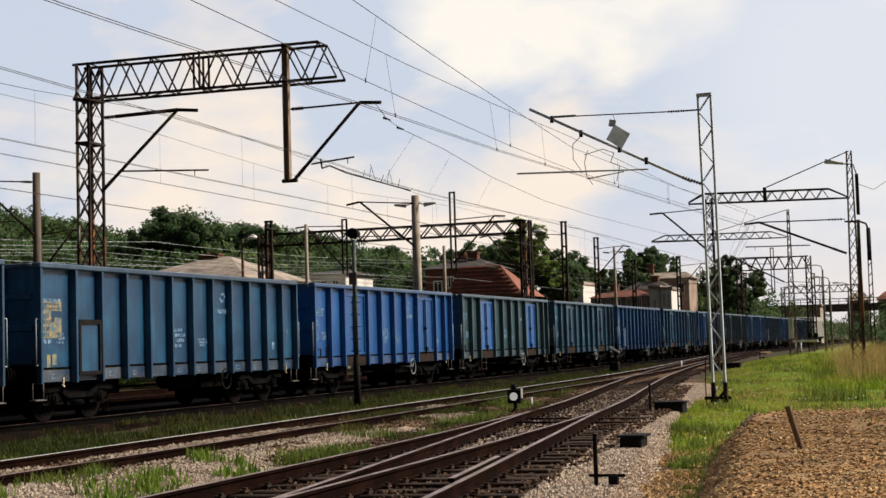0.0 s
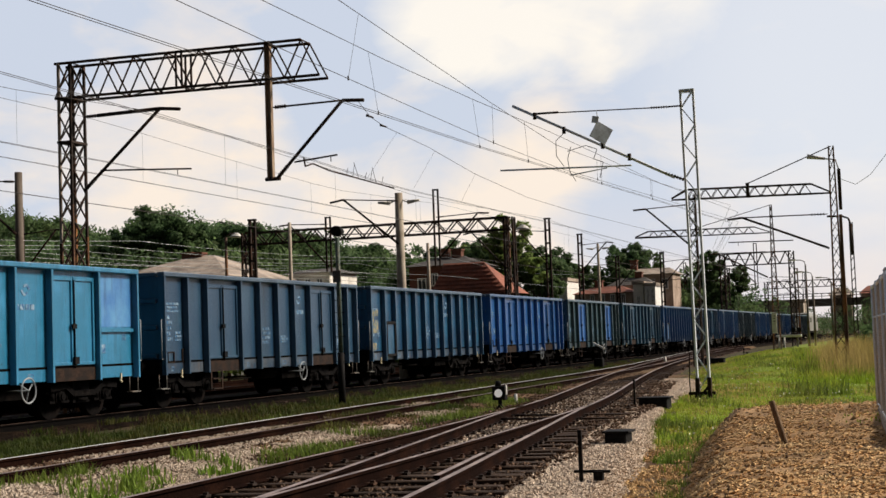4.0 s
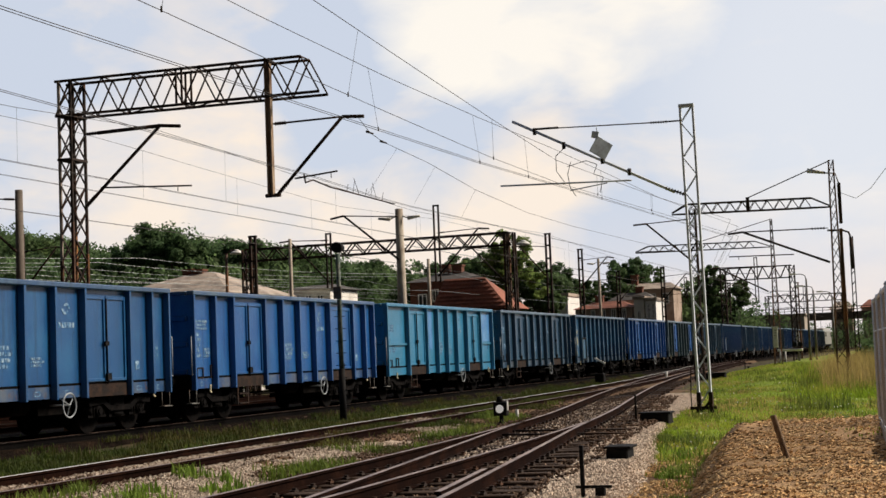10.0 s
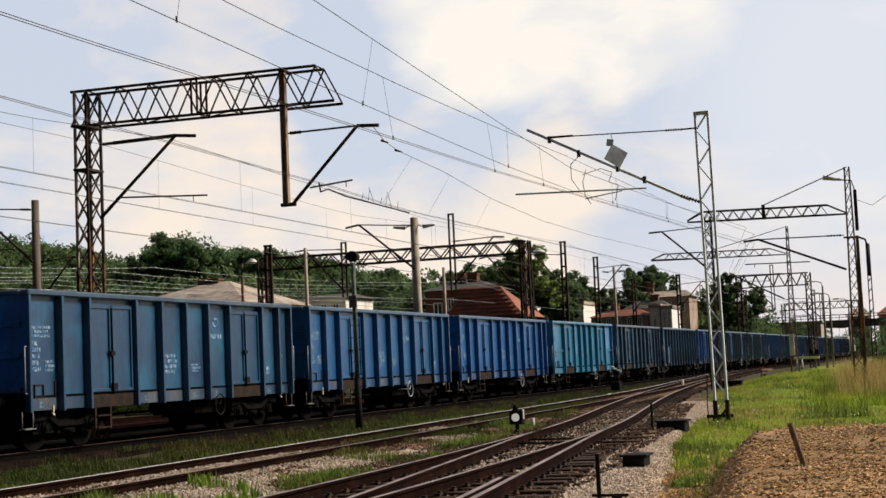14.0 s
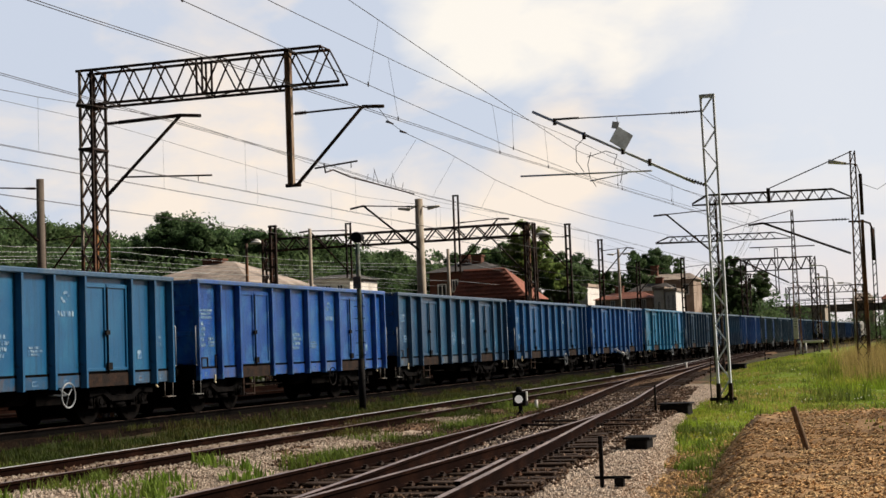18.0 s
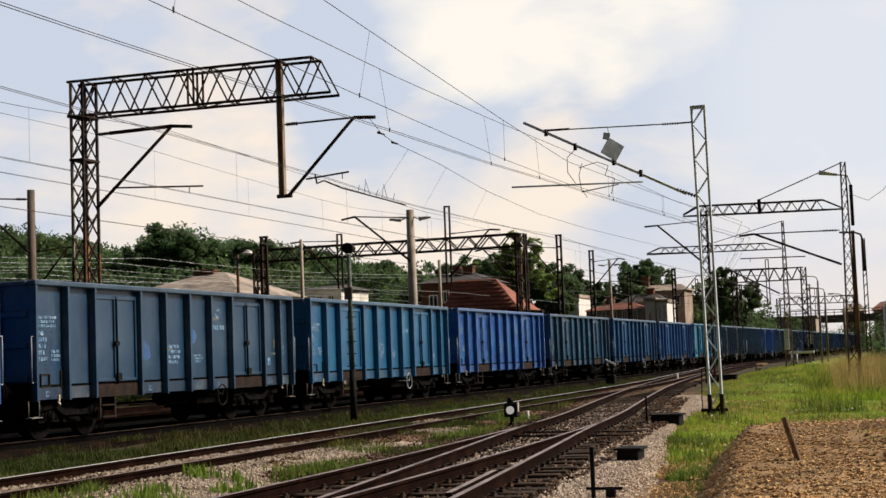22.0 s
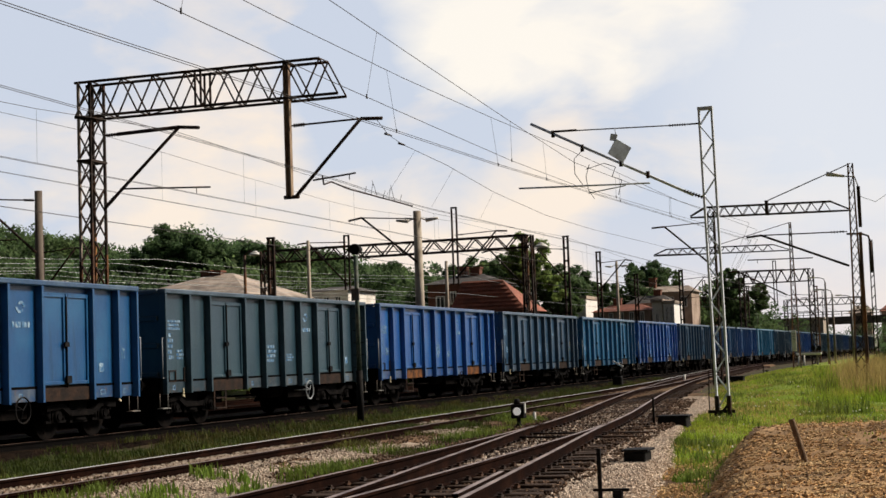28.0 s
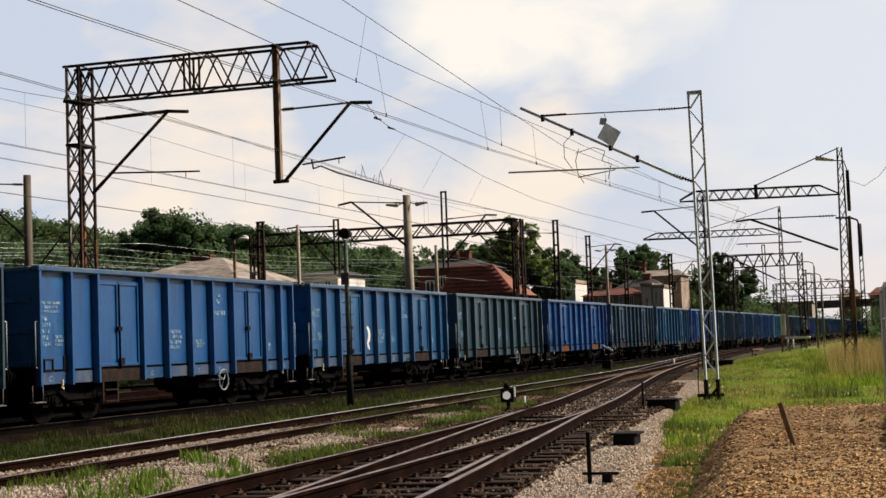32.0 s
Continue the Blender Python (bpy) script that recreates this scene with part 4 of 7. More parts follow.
def axle_box():
    bm = bmesh.new()
    rod(bm, (1.0, 0, 0), (1.12, 0, 0), 0.14, 0.12, n=14)
    rod(bm, (1.12, 0, 0), (1.15, 0, 0), 0.08, n=10)
    box(bm, 0.94, 1.06, -0.17, 0.17, -0.12, 0.2)
    return bm


def door_leaf(w, z0, z1):
    """A leaf with a raised frame round a set-back sheet; x is outwards."""
    bm = bmesh.new()
    box(bm, 0.0, 0.02, 0.02, w - 0.02, z0, z1)
    for a, b, c, d in ((0, 0.07, z0, z1), (w - 0.07, w, z0, z1), (0.07, w - 0.07, z1 - 0.09, z1), (0.07, w - 0.07, z0, z0 + 0.07)):
        box(bm, 0.0, 0.055, a, b, c, d, bevel=0.008)
    for z in (z0 + 0.35, (z0 + z1) / 2, z1 - 0.4):
        box(bm, 0.03, 0.075, -0.03 if z < 9 else 0, 0.09, z - 0.05, z + 0.05)
    return bm


def emblem(r=0.17):
    """A round sign of two curved strokes over a short bar."""
    bm = bmesh.new()
    for k in range(2):
        a0 = k * math.pi
        for i in range(7):
            a, b = a0 + i * 0.36, a0 + (i + 1) * 0.36
            q = r * (1 - 0.06 * i)
            c, d = q * 0.55, r * (1 - 0.06 * (i + 1)) * 0.55
            e = r * (1 - 0.06 * (i + 1))
            v = [bm.verts.new((0, y, z)) for y, z in ((math.cos(a) * c, math.sin(a) * c), (math.cos(a) * q, math.sin(a) * q), (math.cos(b) * e, math.sin(b) * e), (math.cos(b) * d, math.sin(b) * d))]
            bm.faces.new(v)
    bmesh.ops.remove_doubles(bm, verts=bm.verts, dist=0.002)
    bmesh.ops.recalc_face_normals(bm, faces=bm.faces)
    for f in bmesh.ops.extrude_face_region(bm, geom=bm.faces[:])["geom"]:
        if isinstance(f, bmesh.types.BMVert):
            f.co.x += 0.004
    return bm


def text_bars(rows, height_, widths, gap=0.5, rng=random.Random(3)):
    """Rows of short bars, like writing too small to read."""
    bm = bmesh.new()
    z = 0.0
    for k in range(rows):
        y, w = 0.0, widths[k % len(widths)]
        while y < w:
            n = rng.uniform(0.4, 1.5) * height_
            box(bm, 0.0, 0.004, y, min(w, y + n), z - height_, z)
            y += n + height_ * 0.35
        z -= height_ * (1 + gap)
    return bm


def square_ring(w, h, t):
    """A flat square outline, as one piece."""
    bm = bmesh.new()
    rings = [[bm.verts.new((x, y, z)) for y, z in ((d, d), (w - d, d), (w - d, h - d), (d, h - d))] for x, d in ((0, 0), (0.004, 0), (0.004, t), (0, t))]
    for a, b in zip(rings, rings[1:]):
        for i in range(4):
            bm.faces.new((a[i], a[(i + 1) % 4], b[(i + 1) % 4], b[i]))
    return bm


def build_wagon(kind="doors"):
    w = thing("gondola_wagon", "open blue steel goods wagon with ribbed sides", "goods wagon", "wagons of the goods train")
    y0 = -HALF_L
    zb, zt = 0.86, 3.25
    for s in (-1, 1):
        bm = bmesh.new()
        box(bm, s * (SIDE - 0.03), s * SIDE, y0 + 0.03, -y0 - 0.03, zb + 0.30, zt)
        part("side_wall", bm, PROTO, w)
        # turned-out bottom flange
        bm = bmesh.new()
        box(bm, s * (SIDE - 0.02), s * (SIDE + 0.012), y0 + 0.03, -y0 - 0.03, zb, zb + 0.255)
        part("bottom_flange", bm, PROTO, w, "grimy bottom flange with rubbed paint")
        # near-black strip painted in for the dark slot above the flange
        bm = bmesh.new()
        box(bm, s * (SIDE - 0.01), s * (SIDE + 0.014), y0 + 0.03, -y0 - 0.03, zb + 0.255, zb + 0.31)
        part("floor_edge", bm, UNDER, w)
        bays = {"doors": BAYS, "wide": BAYS_WIDE, "ribs": BAYS_B}[kind]
        first = None
        for b in bays:
            if first is None:
                bm = bmesh.new()
                # trapezoid pressed post
                prof = [(0.0, -0.06), (0.14, -0.042), (0.153, -0.034), (0.153, 0.034), (0.14, 0.042), (0.0, 0.06)]
                lo = [bm.verts.new((x, y, zb - 0.03)) for x, y in prof]
                hi = [bm.verts.new((x, y, zt)) for x, y in prof]
                for i in range(6):
                    bm.faces.new((lo[i], lo[(i + 1) % 6], hi[(i + 1) % 6], hi[i]))
                bm.faces.new(lo[::-1])
                bm.faces.new(hi)
                first = part("side_post", bm, PROTO, w)
                o = first
            else:
                o = again(first, w)
            yy = y0 + min(max(b, 0.05), 12.81)
            o.matrix_basis = pose(s * SIDE, yy, 0, 0, 0, 0 if s > 0 else 180)
        if kind != "ribs":
            for a, b in ((bays[2], bays[3]), (bays[7], bays[8])) if kind == "doors" else ((bays[1], bays[2]), (bays[6], bays[7])):
                leaf = None
                width = (b - a) / 2 - 0.10
                for k in range(2):
                    yy = y0 + a + 0.085 + k * (width + 0.03)
                    m = pose(s * (SIDE + 0.004), yy if s > 0 else yy + width, 0, 0, 0, 0 if s > 0 else 180)
                    if leaf is None:
                        leaf = part("door_leaf", door_leaf(width, zb + 0.32, zt - 0.13), PROTO, w)
                        o = leaf
                    else:
                        o = again(leaf, w)
                    o.matrix_basis = m
                bm = bmesh.new()
                yc = y0 + (a + b) / 2
                rod(bm, (s * (SIDE + 0.08), yc, zb + 0.25), (s * (SIDE + 0.08), yc, zt - 0.2), 0.018)
                box(bm, min(s * (SIDE + 0.06), s * (SIDE + 0.11)), max(s * (SIDE + 0.06), s * (SIDE + 0.11)), yc - 0.1, yc + 0.06, 1.98, 2.08)
                box(bm, min(s * (SIDE + 0.06), s * (SIDE + 0.12)), max(s * (SIDE + 0.06), s * (SIDE + 0.12)), yc - 0.05, yc + 0.12, 1.2, 1.36)
                part("door_bolt", bm, BLACK, w)
                bm = bmesh.new()
                box(bm, min(s * SIDE, s * (SIDE + 0.05)), max(s * SIDE, s * (SIDE + 0.05)), y0 + a + 0.07, y0 + b - 0.07, zb - 0.02, zb + 0.26)
                part("door_sill", bm, RUSTSTAIN, w, "rusted brown sill under the door")
        # end-corner grab rail, step, bracket
        for e in (-1, 1):
            bm = bmesh.new()
            yy = e * (HALF_L + 0.11)
            pipe(bm, [(s * 1.36, e * HALF_L, 2.18), (s * 1.40, yy, 2.18), (s * 1.40, yy, 1.22), (s * 1.36, e * HALF_L, 1.22)], 0.014)
            part("grab_rail", bm, RAIL_PALE, w, "pale grab rail at the corner")
            bm = bmesh.new()
            pipe(bm, [(s * 1.30, e * (HALF_L + 0.1), 0.85), (s * 1.30, e * (HALF_L + 0.1), 0.5), (s * 1.30, e * (HALF_L - 0.28), 0.5), (s * 1.30, e * (HALF_L - 0.28), 0.85)], 0.014)
            box(bm, s * 1.30 - 0.08, s * 1.30 + 0.08, min(e * (HALF_L + 0.1), e * (HALF_L - 0.28)), max(e * (HALF_L + 0.1), e * (HALF_L - 0.28)), 0.485, 0.505)
            part("step", bm, STEEL_GREY, w, "grey shunter's step")
            bm = bmesh.new()
            yy = e * (HALF_L - 0.85)
            bar(bm, (s * 1.41, yy, 0.95), (s * 1.41, yy, 0.82), 0.036, 0.045)
            bar(bm, (s * 1.41, yy - 0.04, 0.80), (s * 1.41, yy + 0.04, 0.75), 0.036)
            part("lashing_hook", bm, YELLOW, w, "dirty yellow lashing hook")
    for e in (-1, 1):
        bm = bmesh.new()
        ys = sorted((e * (HALF_L - 0.03), e * HALF_L))
        box(bm, -SIDE, SIDE, ys[0], ys[1], zb, zt)
        for z in (1.3, 2.0, 2.65):
            yy = sorted((e * HALF_L, e * (HALF_L + 0.07)))
            box(bm, -SIDE + 0.05, SIDE - 0.05, yy[0], yy[1], z - 0.06, z + 0.06, bevel=0.015)
        for x in (-0.55, 0.55):
            yy = sorted((e * HALF_L, e * (HALF_L + 0.08)))
            box(bm, x - 0.06, x + 0.06, yy[0], yy[1], zb, zt)
        part("end_wall", bm, PROTO, w)
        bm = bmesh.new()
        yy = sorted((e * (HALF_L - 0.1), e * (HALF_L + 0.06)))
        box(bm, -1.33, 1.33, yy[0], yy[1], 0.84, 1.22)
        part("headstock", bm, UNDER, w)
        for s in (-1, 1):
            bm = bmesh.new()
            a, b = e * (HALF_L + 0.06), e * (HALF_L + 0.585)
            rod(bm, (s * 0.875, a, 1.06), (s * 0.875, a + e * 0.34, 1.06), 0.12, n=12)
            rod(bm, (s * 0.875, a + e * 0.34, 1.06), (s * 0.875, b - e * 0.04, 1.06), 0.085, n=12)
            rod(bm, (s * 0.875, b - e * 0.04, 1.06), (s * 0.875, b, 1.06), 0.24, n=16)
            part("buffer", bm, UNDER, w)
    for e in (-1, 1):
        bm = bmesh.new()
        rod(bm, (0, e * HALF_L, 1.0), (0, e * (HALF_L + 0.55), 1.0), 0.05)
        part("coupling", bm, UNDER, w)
    # capping round the open top
    bm = bmesh.new()
    for s in (-1, 1):
        xs = sorted((s * (SIDE - 0.05), s * (SIDE + 0.16)))
        box(bm, xs[0], xs[1], -HALF_L - 0.02, HALF_L + 0.02, zt, zt + 0.115, bevel=0.02)
        ys = sorted((s * (HALF_L - 0.08), s * (HALF_L + 0.06)))
        box(bm, -SIDE + 0.06, SIDE - 0.06, ys[0], ys[1], zt, zt + 0.105, bevel=0.02)
    part("top_rim", bm, PROTO, w)
    bm = bmesh.new()
    box(bm, -SIDE + 0.03, SIDE - 0.03, -HALF_L + 0.04, HALF_L - 0.04, 1.14, 1.22)
    part("floor_panel", bm, RUSTSTAIN, w)
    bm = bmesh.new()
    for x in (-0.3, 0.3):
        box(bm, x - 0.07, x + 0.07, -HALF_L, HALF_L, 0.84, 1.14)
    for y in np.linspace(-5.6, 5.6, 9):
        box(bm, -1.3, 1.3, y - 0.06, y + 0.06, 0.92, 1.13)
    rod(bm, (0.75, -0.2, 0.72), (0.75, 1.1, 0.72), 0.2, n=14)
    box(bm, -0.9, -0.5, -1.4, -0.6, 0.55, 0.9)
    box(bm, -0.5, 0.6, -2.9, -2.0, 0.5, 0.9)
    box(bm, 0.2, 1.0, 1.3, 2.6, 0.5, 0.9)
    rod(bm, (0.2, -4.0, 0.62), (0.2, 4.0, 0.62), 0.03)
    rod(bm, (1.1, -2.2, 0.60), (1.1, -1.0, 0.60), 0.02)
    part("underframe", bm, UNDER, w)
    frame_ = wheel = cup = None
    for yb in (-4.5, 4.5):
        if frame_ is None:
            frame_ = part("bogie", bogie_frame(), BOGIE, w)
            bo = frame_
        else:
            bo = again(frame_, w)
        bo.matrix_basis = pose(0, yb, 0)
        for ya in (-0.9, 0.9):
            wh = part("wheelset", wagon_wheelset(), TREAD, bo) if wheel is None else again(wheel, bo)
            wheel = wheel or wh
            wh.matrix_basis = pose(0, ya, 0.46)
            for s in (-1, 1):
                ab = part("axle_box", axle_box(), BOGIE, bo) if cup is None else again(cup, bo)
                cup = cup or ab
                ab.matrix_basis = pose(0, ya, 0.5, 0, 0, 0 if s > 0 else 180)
    # ladder under the first door, side facing the yard
    if kind != "ribs":
        ya = y0 + (BAYS[2] if kind == "doors" else BAYS_WIDE[1]) + 0.25
        bm = bmesh.new()
        for d in (0.0, 0.62):
            box(bm, SIDE + 0.02, SIDE + 0.05, ya + d, ya + d + 0.06, 0.36, zb + 0.02)
        for z in (0.38, 0.64):
            box(bm, SIDE + 0.01, SIDE + 0.09, ya + 0.06, ya + 0.62, z, z + 0.03)
        part("door_ladder", bm, RUSTSTAIN, w, "rusty steel ladder under the door")
    # hand brake wheel, side facing the yard
    bm = bmesh.new()
    ring(bm, (1.50, 1.75, 0.70), (1, 0, 0), 0.26, 0.018)
    for k in range(3):
        a = k * math.tau / 3 + 0.5
        rod(bm, (1.50, 1.75, 0.70), (1.43, 1.75 + 0.26 * math.cos(a), 0.70 + 0.26 * math.sin(a)), 0.012, n=5)
    rod(bm, (0.9, 1.75, 0.70), (1.50, 1.75, 0.70), 0.018)
    part("handbrake_wheel", bm, RAIL_PALE, w, "pale spoked handbrake wheel")
    # markings
    x = SIDE + 0.005
    for bmx, y, z, mm in ((text_bars(4, 0.085, (0.5, 0.62, 0.55, 0.45)), 5.78, 2.0, MARK), (text_bars(3, 0.05, (0.4, 0.5)), 7.05, 1.75, MARK),
                          (text_bars(3, 0.06, (0.7, 0.6, 0.66)), 0.28, 2.62, MARK), (text_bars(5, 0.09, (0.22, 0.3, 0.26)), 0.3, 2.3, MARK), (text_bars(3, 0.06, (0.3, 0.36)), 0.75, 1.9, MARK),
                          (text_bars(1, 0.12, (0.62,)), 8.12, 2.50, MARK), (text_bars(3, 0.06, (0.14, 0.12)), 12.3, 1.95, MARK)):
        o = part("lettering", bmx, mm, w)
        o.matrix_basis = pose(x, y0 + y, z)
    bm = emblem()
    o = part("emblem", bm, MARK, w)
    o.matrix_basis = pose(x, y0 + 8.43, 2.80)
    bm = bmesh.new()
    box(bm, 0, 0.006, 0, 0.19, 0, 0.2)
    o = part("label_plate", bm, MARK, w, "small white label plate")
    o.matrix_basis = pose(x, y0 + 11.35, 1.42)
    if kind != "ribs":
        for y, z, wd, ht in ((0.34, 1.12, 0.34, 0.28), (1.08, 1.12, 0.26, 0.34)):
            bm = bmesh.new()
            for a, b, c, d in ((0, 0.024, 0, ht), (wd - 0.024, wd, 0, ht), (0.024, wd - 0.024, ht - 0.024, ht), (0.024, wd - 0.024, 0, 0.024)):
                box(bm, 0, 0.025, a, b, c, d)
            fr = part("document_frame", bm, RUSTSTAIN, w, "dark frame for the wagon's papers")
            fr.matrix_basis = pose(x, y0 + y, z)
    # stencilled squares along the sill
    bays = {"doors": BAYS, "wide": BAYS_WIDE, "ribs": BAYS_B}[kind]
    for k, (a, b) in enumerate(zip(bays, bays[1:])):
        if b - a < 1.5 and k % 3 != 1:
            o = part("stencil", square_ring(0.13 + 0.04 * (k % 3), 0.11, 0.022), MARK, w, "worn white stencil on the sill")
            o.matrix_basis = pose(SIDE + 0.012, y0 + (a + b) / 2 - 0.1, zb + 0.06)
    if kind == "ribs":
        bm = bmesh.new()
        for a, b, c, d in ((0, 0.08, 0, 1.2), (0.82, 0.9, 0, 1.2), (0.08, 0.82, 1.1, 1.2), (0.08, 0.82, 0, 0.08)):
            box(bm, 0, 0.06, a, b, c, d)
        o = part("hatch_frame", bm, BLACK, w, "dark frame of a small side hatch")
        o.matrix_basis = pose(SIDE + 0.09, y0 + 1.45, 0.98)
        bm = bmesh.new()
        box(bm, 0, 0.02, 0.08, 0.82, 0.08, 1.1)
        o = part("hatch", bm, PROTO, w)
        o.matrix_basis = pose(SIDE + 0.09, y0 + 1.45, 0.98)
        for y, z, wd, ht in ((0.18, 2.36, 0.8, 0.2), (0.18, 2.12, 0.42, 0.24), (0.18, 1.78, 0.8, 0.34), (0.72, 2.12, 0.26, 0.1), (0.42, 1.14, 0.14, 0.3), (0.62, 1.22, 0.16, 0.22)):
            bm = bmesh.new()
            box(bm, 0, 0.004, 0, wd, 0, ht)
            o = part("ochre_mark", bm, ORANGE, w, "worn ochre paint mark")
            o.matrix_basis = pose(x, y0 + y, z)
    return w


# coat colours, from the wagon nearest the locomotive to the last
PAINTS = [(0.03, 0.07, 0.13), (0.03, 0.1, 0.24), (0.03, 0.12, 0.3), (0.03, 0.08, 0.17), (0.03, 0.13, 0.33), (0.05, 0.09, 0.12), (0.03, 0.12, 0.3),
          (0.04, 0.14, 0.27), (0.03, 0.12, 0.3), (0.11, 0.19, 0.27), (0.14, 0.17, 0.16), (0.03, 0.15, 0.44), (0.04, 0.155, 0.285), (0.08, 0.165, 0.26),
          (0.35, 0.375, 0.51), (0.03, 0.16, 0.43), (0.035, 0.145, 0.33), (0.05, 0.15, 0.27), (0.03, 0.235, 0.84), (0.045, 0.19, 0.34), (0.035, 0.13,
          0.23), (0.025, 0.14, 0.44), (0.09, 0.14, 0.155), (0.04, 0.14, 0.31), (0.035, 0.15, 0.37), (0.07, 0.12, 0.14)]
# coats that fade to a colour of their own, by wagon
FADES = {2: (0.7, 0.47, 0.66), 6: (0.3, 0.42, 0.92), 8: (0.2, 0.21, 0.27)}
AHEAD = 12
PITCH = 14.085
RUN = (107.0612, 84.4967, 5.5256, -4.9937, -4.1169, 9.5623, 5.3161, -4.4237, -2.57)


def train_at(t):
    """How far along the track the rear corner of the wagon with the ochre marks is."""
    u = t / 16.0 - 1.0
    return sum(c * u ** k for k, c in enumerate(RUN))


def richer(c):
    grey = max(c) < 0.29
    return (c[0] * (0.13 if grey else 0.04), c[1] * (0.285 if grey else 0.455), c[2] * (0.385 if grey else 0.62) + 0.004)


def repaint(w, material, doors=None, rim=None, flange=None):
    for o in w.children_recursive:
        if o.type == "MESH" and o.data.materials and o.data.materials[0] == PROTO:
            o.material_slots[0].link = "OBJECT"
            o.material_slots[0].material = doors if doors and o.name.startswith("door_leaf") else rim if rim and o.name.startswith("top_rim") else flange if flange and o.name.startswith("bottom_flange") else material


WAGON_LABELS = {0: "teal blue open goods wagon with worn ochre marks", 2: "pale cyan open goods wagon with a darker blue patch", 6: "mottled royal blue open goods wagon with dented sides",
                8: "faded teal blue open goods wagon with ochre marks", -2: "grey-green open goods wagon with blue doors", 9: "bright blue open goods wagon with rusty door sills", 11: "blue open goods wagon with white graffiti"}
WAGONS = []


def extra_box(w, name, material, label, y, z, wd, ht, depth=0.006, x=SIDE + 0.006):
    bm = bmesh.new()
    box(bm, 0, depth, 0, wd, 0, ht)
    o = part(name, bm, material, w, label)
    o.matrix_basis = pose(x, y - HALF_L, z)


def make_train():
    base = build_wagon()
    other = build_wagon("ribs")
    broad = build_wagon("wide")
    blue = paint("blue_door_paint", (0.03, 0.13, 0.42), (0.07, 0.2, 0.45), 0.2, 0.35, 77)
    used = set()
    for i, c in enumerate(PAINTS):
        n = i - AHEAD
        grey = max(c) < 0.29
        f = FADES.get(n, (c[0] * 1.3 + 0.025, c[1] * 1.15 + 0.025, c[2] * 1.05 + 0.01))
        rust, mot = (0.33, 0.5) if grey else (0.24, 0.4)
        m = pose(TRAIN_X, train_at(0) - PITCH * n + HALF_L, 0)
        kind = other if n in (0, -4, -9) else broad if n == 2 else base
        if kind.name not in used:
            used.add(kind.name)
            w = kind
            w.matrix_basis = m
        else:
            w = copy_thing(kind, m)
        tone = "grey" if max(c) < 0.22 else "bright blue" if c[2] > 0.4 else "blue"
        w["label"] = WAGON_LABELS.get(n, f"open {tone} steel goods wagon with ribbed sides")
        WAGONS.append((n, w, c, f, rust, mot))
    for n, w, c, f, rust, mot in WAGONS:
        repaint(w, paint(f"wagon_coat_{n + AHEAD}", richer(c), richer(f), rust, mot, 1.7 * (n + AHEAD), 0.75 if n == 6 else 0.0), blue if n == -2 else None, paint(f"worn_rim_{n + AHEAD}", tuple(0.6 * a + b for a, b in zip(richer(c), (0.010, 0.016, 0.022))), (0.055, 0.10, 0.15), rust, 0.5, 2.3 * (n + AHEAD)),
                paint(f"rubbed_flange_{n + AHEAD}", tuple(0.75 * a + 0.006 for a in richer(c)), (0.10, 0.115, 0.13), 0.62, 0.5, 3.7 * (n + AHEAD)))
        if n in (0, 5, 6, 8, 9, 11):
            for o in w.children:
                if o.name.startswith("handbrake_wheel"):
                    o.material_slots[0].link = "OBJECT"
                    o.material_slots[0].material = BLACK
                    o["label"] = "dark spoked handbrake wheel"
        if n == 9:
            for o in w.children:
                if o.name.startswith('door_sill'):
                    o.material_slots[0].link = 'OBJECT'
                    o.material_slots[0].material = RUSTBRIGHT
        if n == 2:
            patch = paint("repaired_blue_patch", (0.04, 0.18, 0.48), (0.10, 0.30, 0.54), 0.1, 0.6, 5)
            extra_box(w, "painted_panel", patch, "patch of darker blue paint", 11.17, 2.02, 1.58, 1.2)
            extra_box(w, "painted_strip", patch, "strip of darker blue paint", 4.72, 1.75, 0.42, 1.47)
            for y, wd in ((0.12, 2.02), (11.2, 1.52)):
                extra_box(w, "panel_rib", PROTO, "", y, 1.9, wd, 0.08, 0.06)
            repaint(w, paint("cyan_rib", richer(c), richer(f), rust, mot, 3))
        if n == 8:
            # old ochre lettering and touched-up blue scrawls
            for y, z, wd, ht in ((7.95, 2.62, 0.5, 0.09), (8.05, 2.80, 0.16, 0.2), (5.6, 1.85, 0.34, 0.12), (5.5, 1.62, 0.22, 0.1), (11.6, 1.7, 0.3, 0.07), (11.75, 1.9, 0.1, 0.22)):
                extra_box(w, "faded_mark", OCHRE, "worn ochre lettering mark", y, z, wd, ht, 0.004, SIDE + 0.002)
            touch = paint("touched_up_blue", (0.012, 0.085, 0.30), (0.06, 0.16, 0.34), 0.05, 0.5, 41)
            for y, z, wd, ht in ((6.62, 2.0, 0.7, 0.42), (4.35, 1.5, 0.62, 0.66)):
                bm = bmesh.new()
                rng = random.Random(int(y * 100))
                ring = [bm.verts.new((0.004, wd / 2 * (1 + rng.uniform(0.55, 1.0) * math.cos(a)), ht / 2 * (1 + rng.uniform(0.55, 1.0) * math.sin(a)))) for a in (k * math.tau / 14 for k in range(14))]
                bm.faces.new(ring)
                o = part("painted_patch", bm, touch, w, "patch of fresher blue paint")
                o.matrix_basis = pose(SIDE + 0.002, y - HALF_L, z)
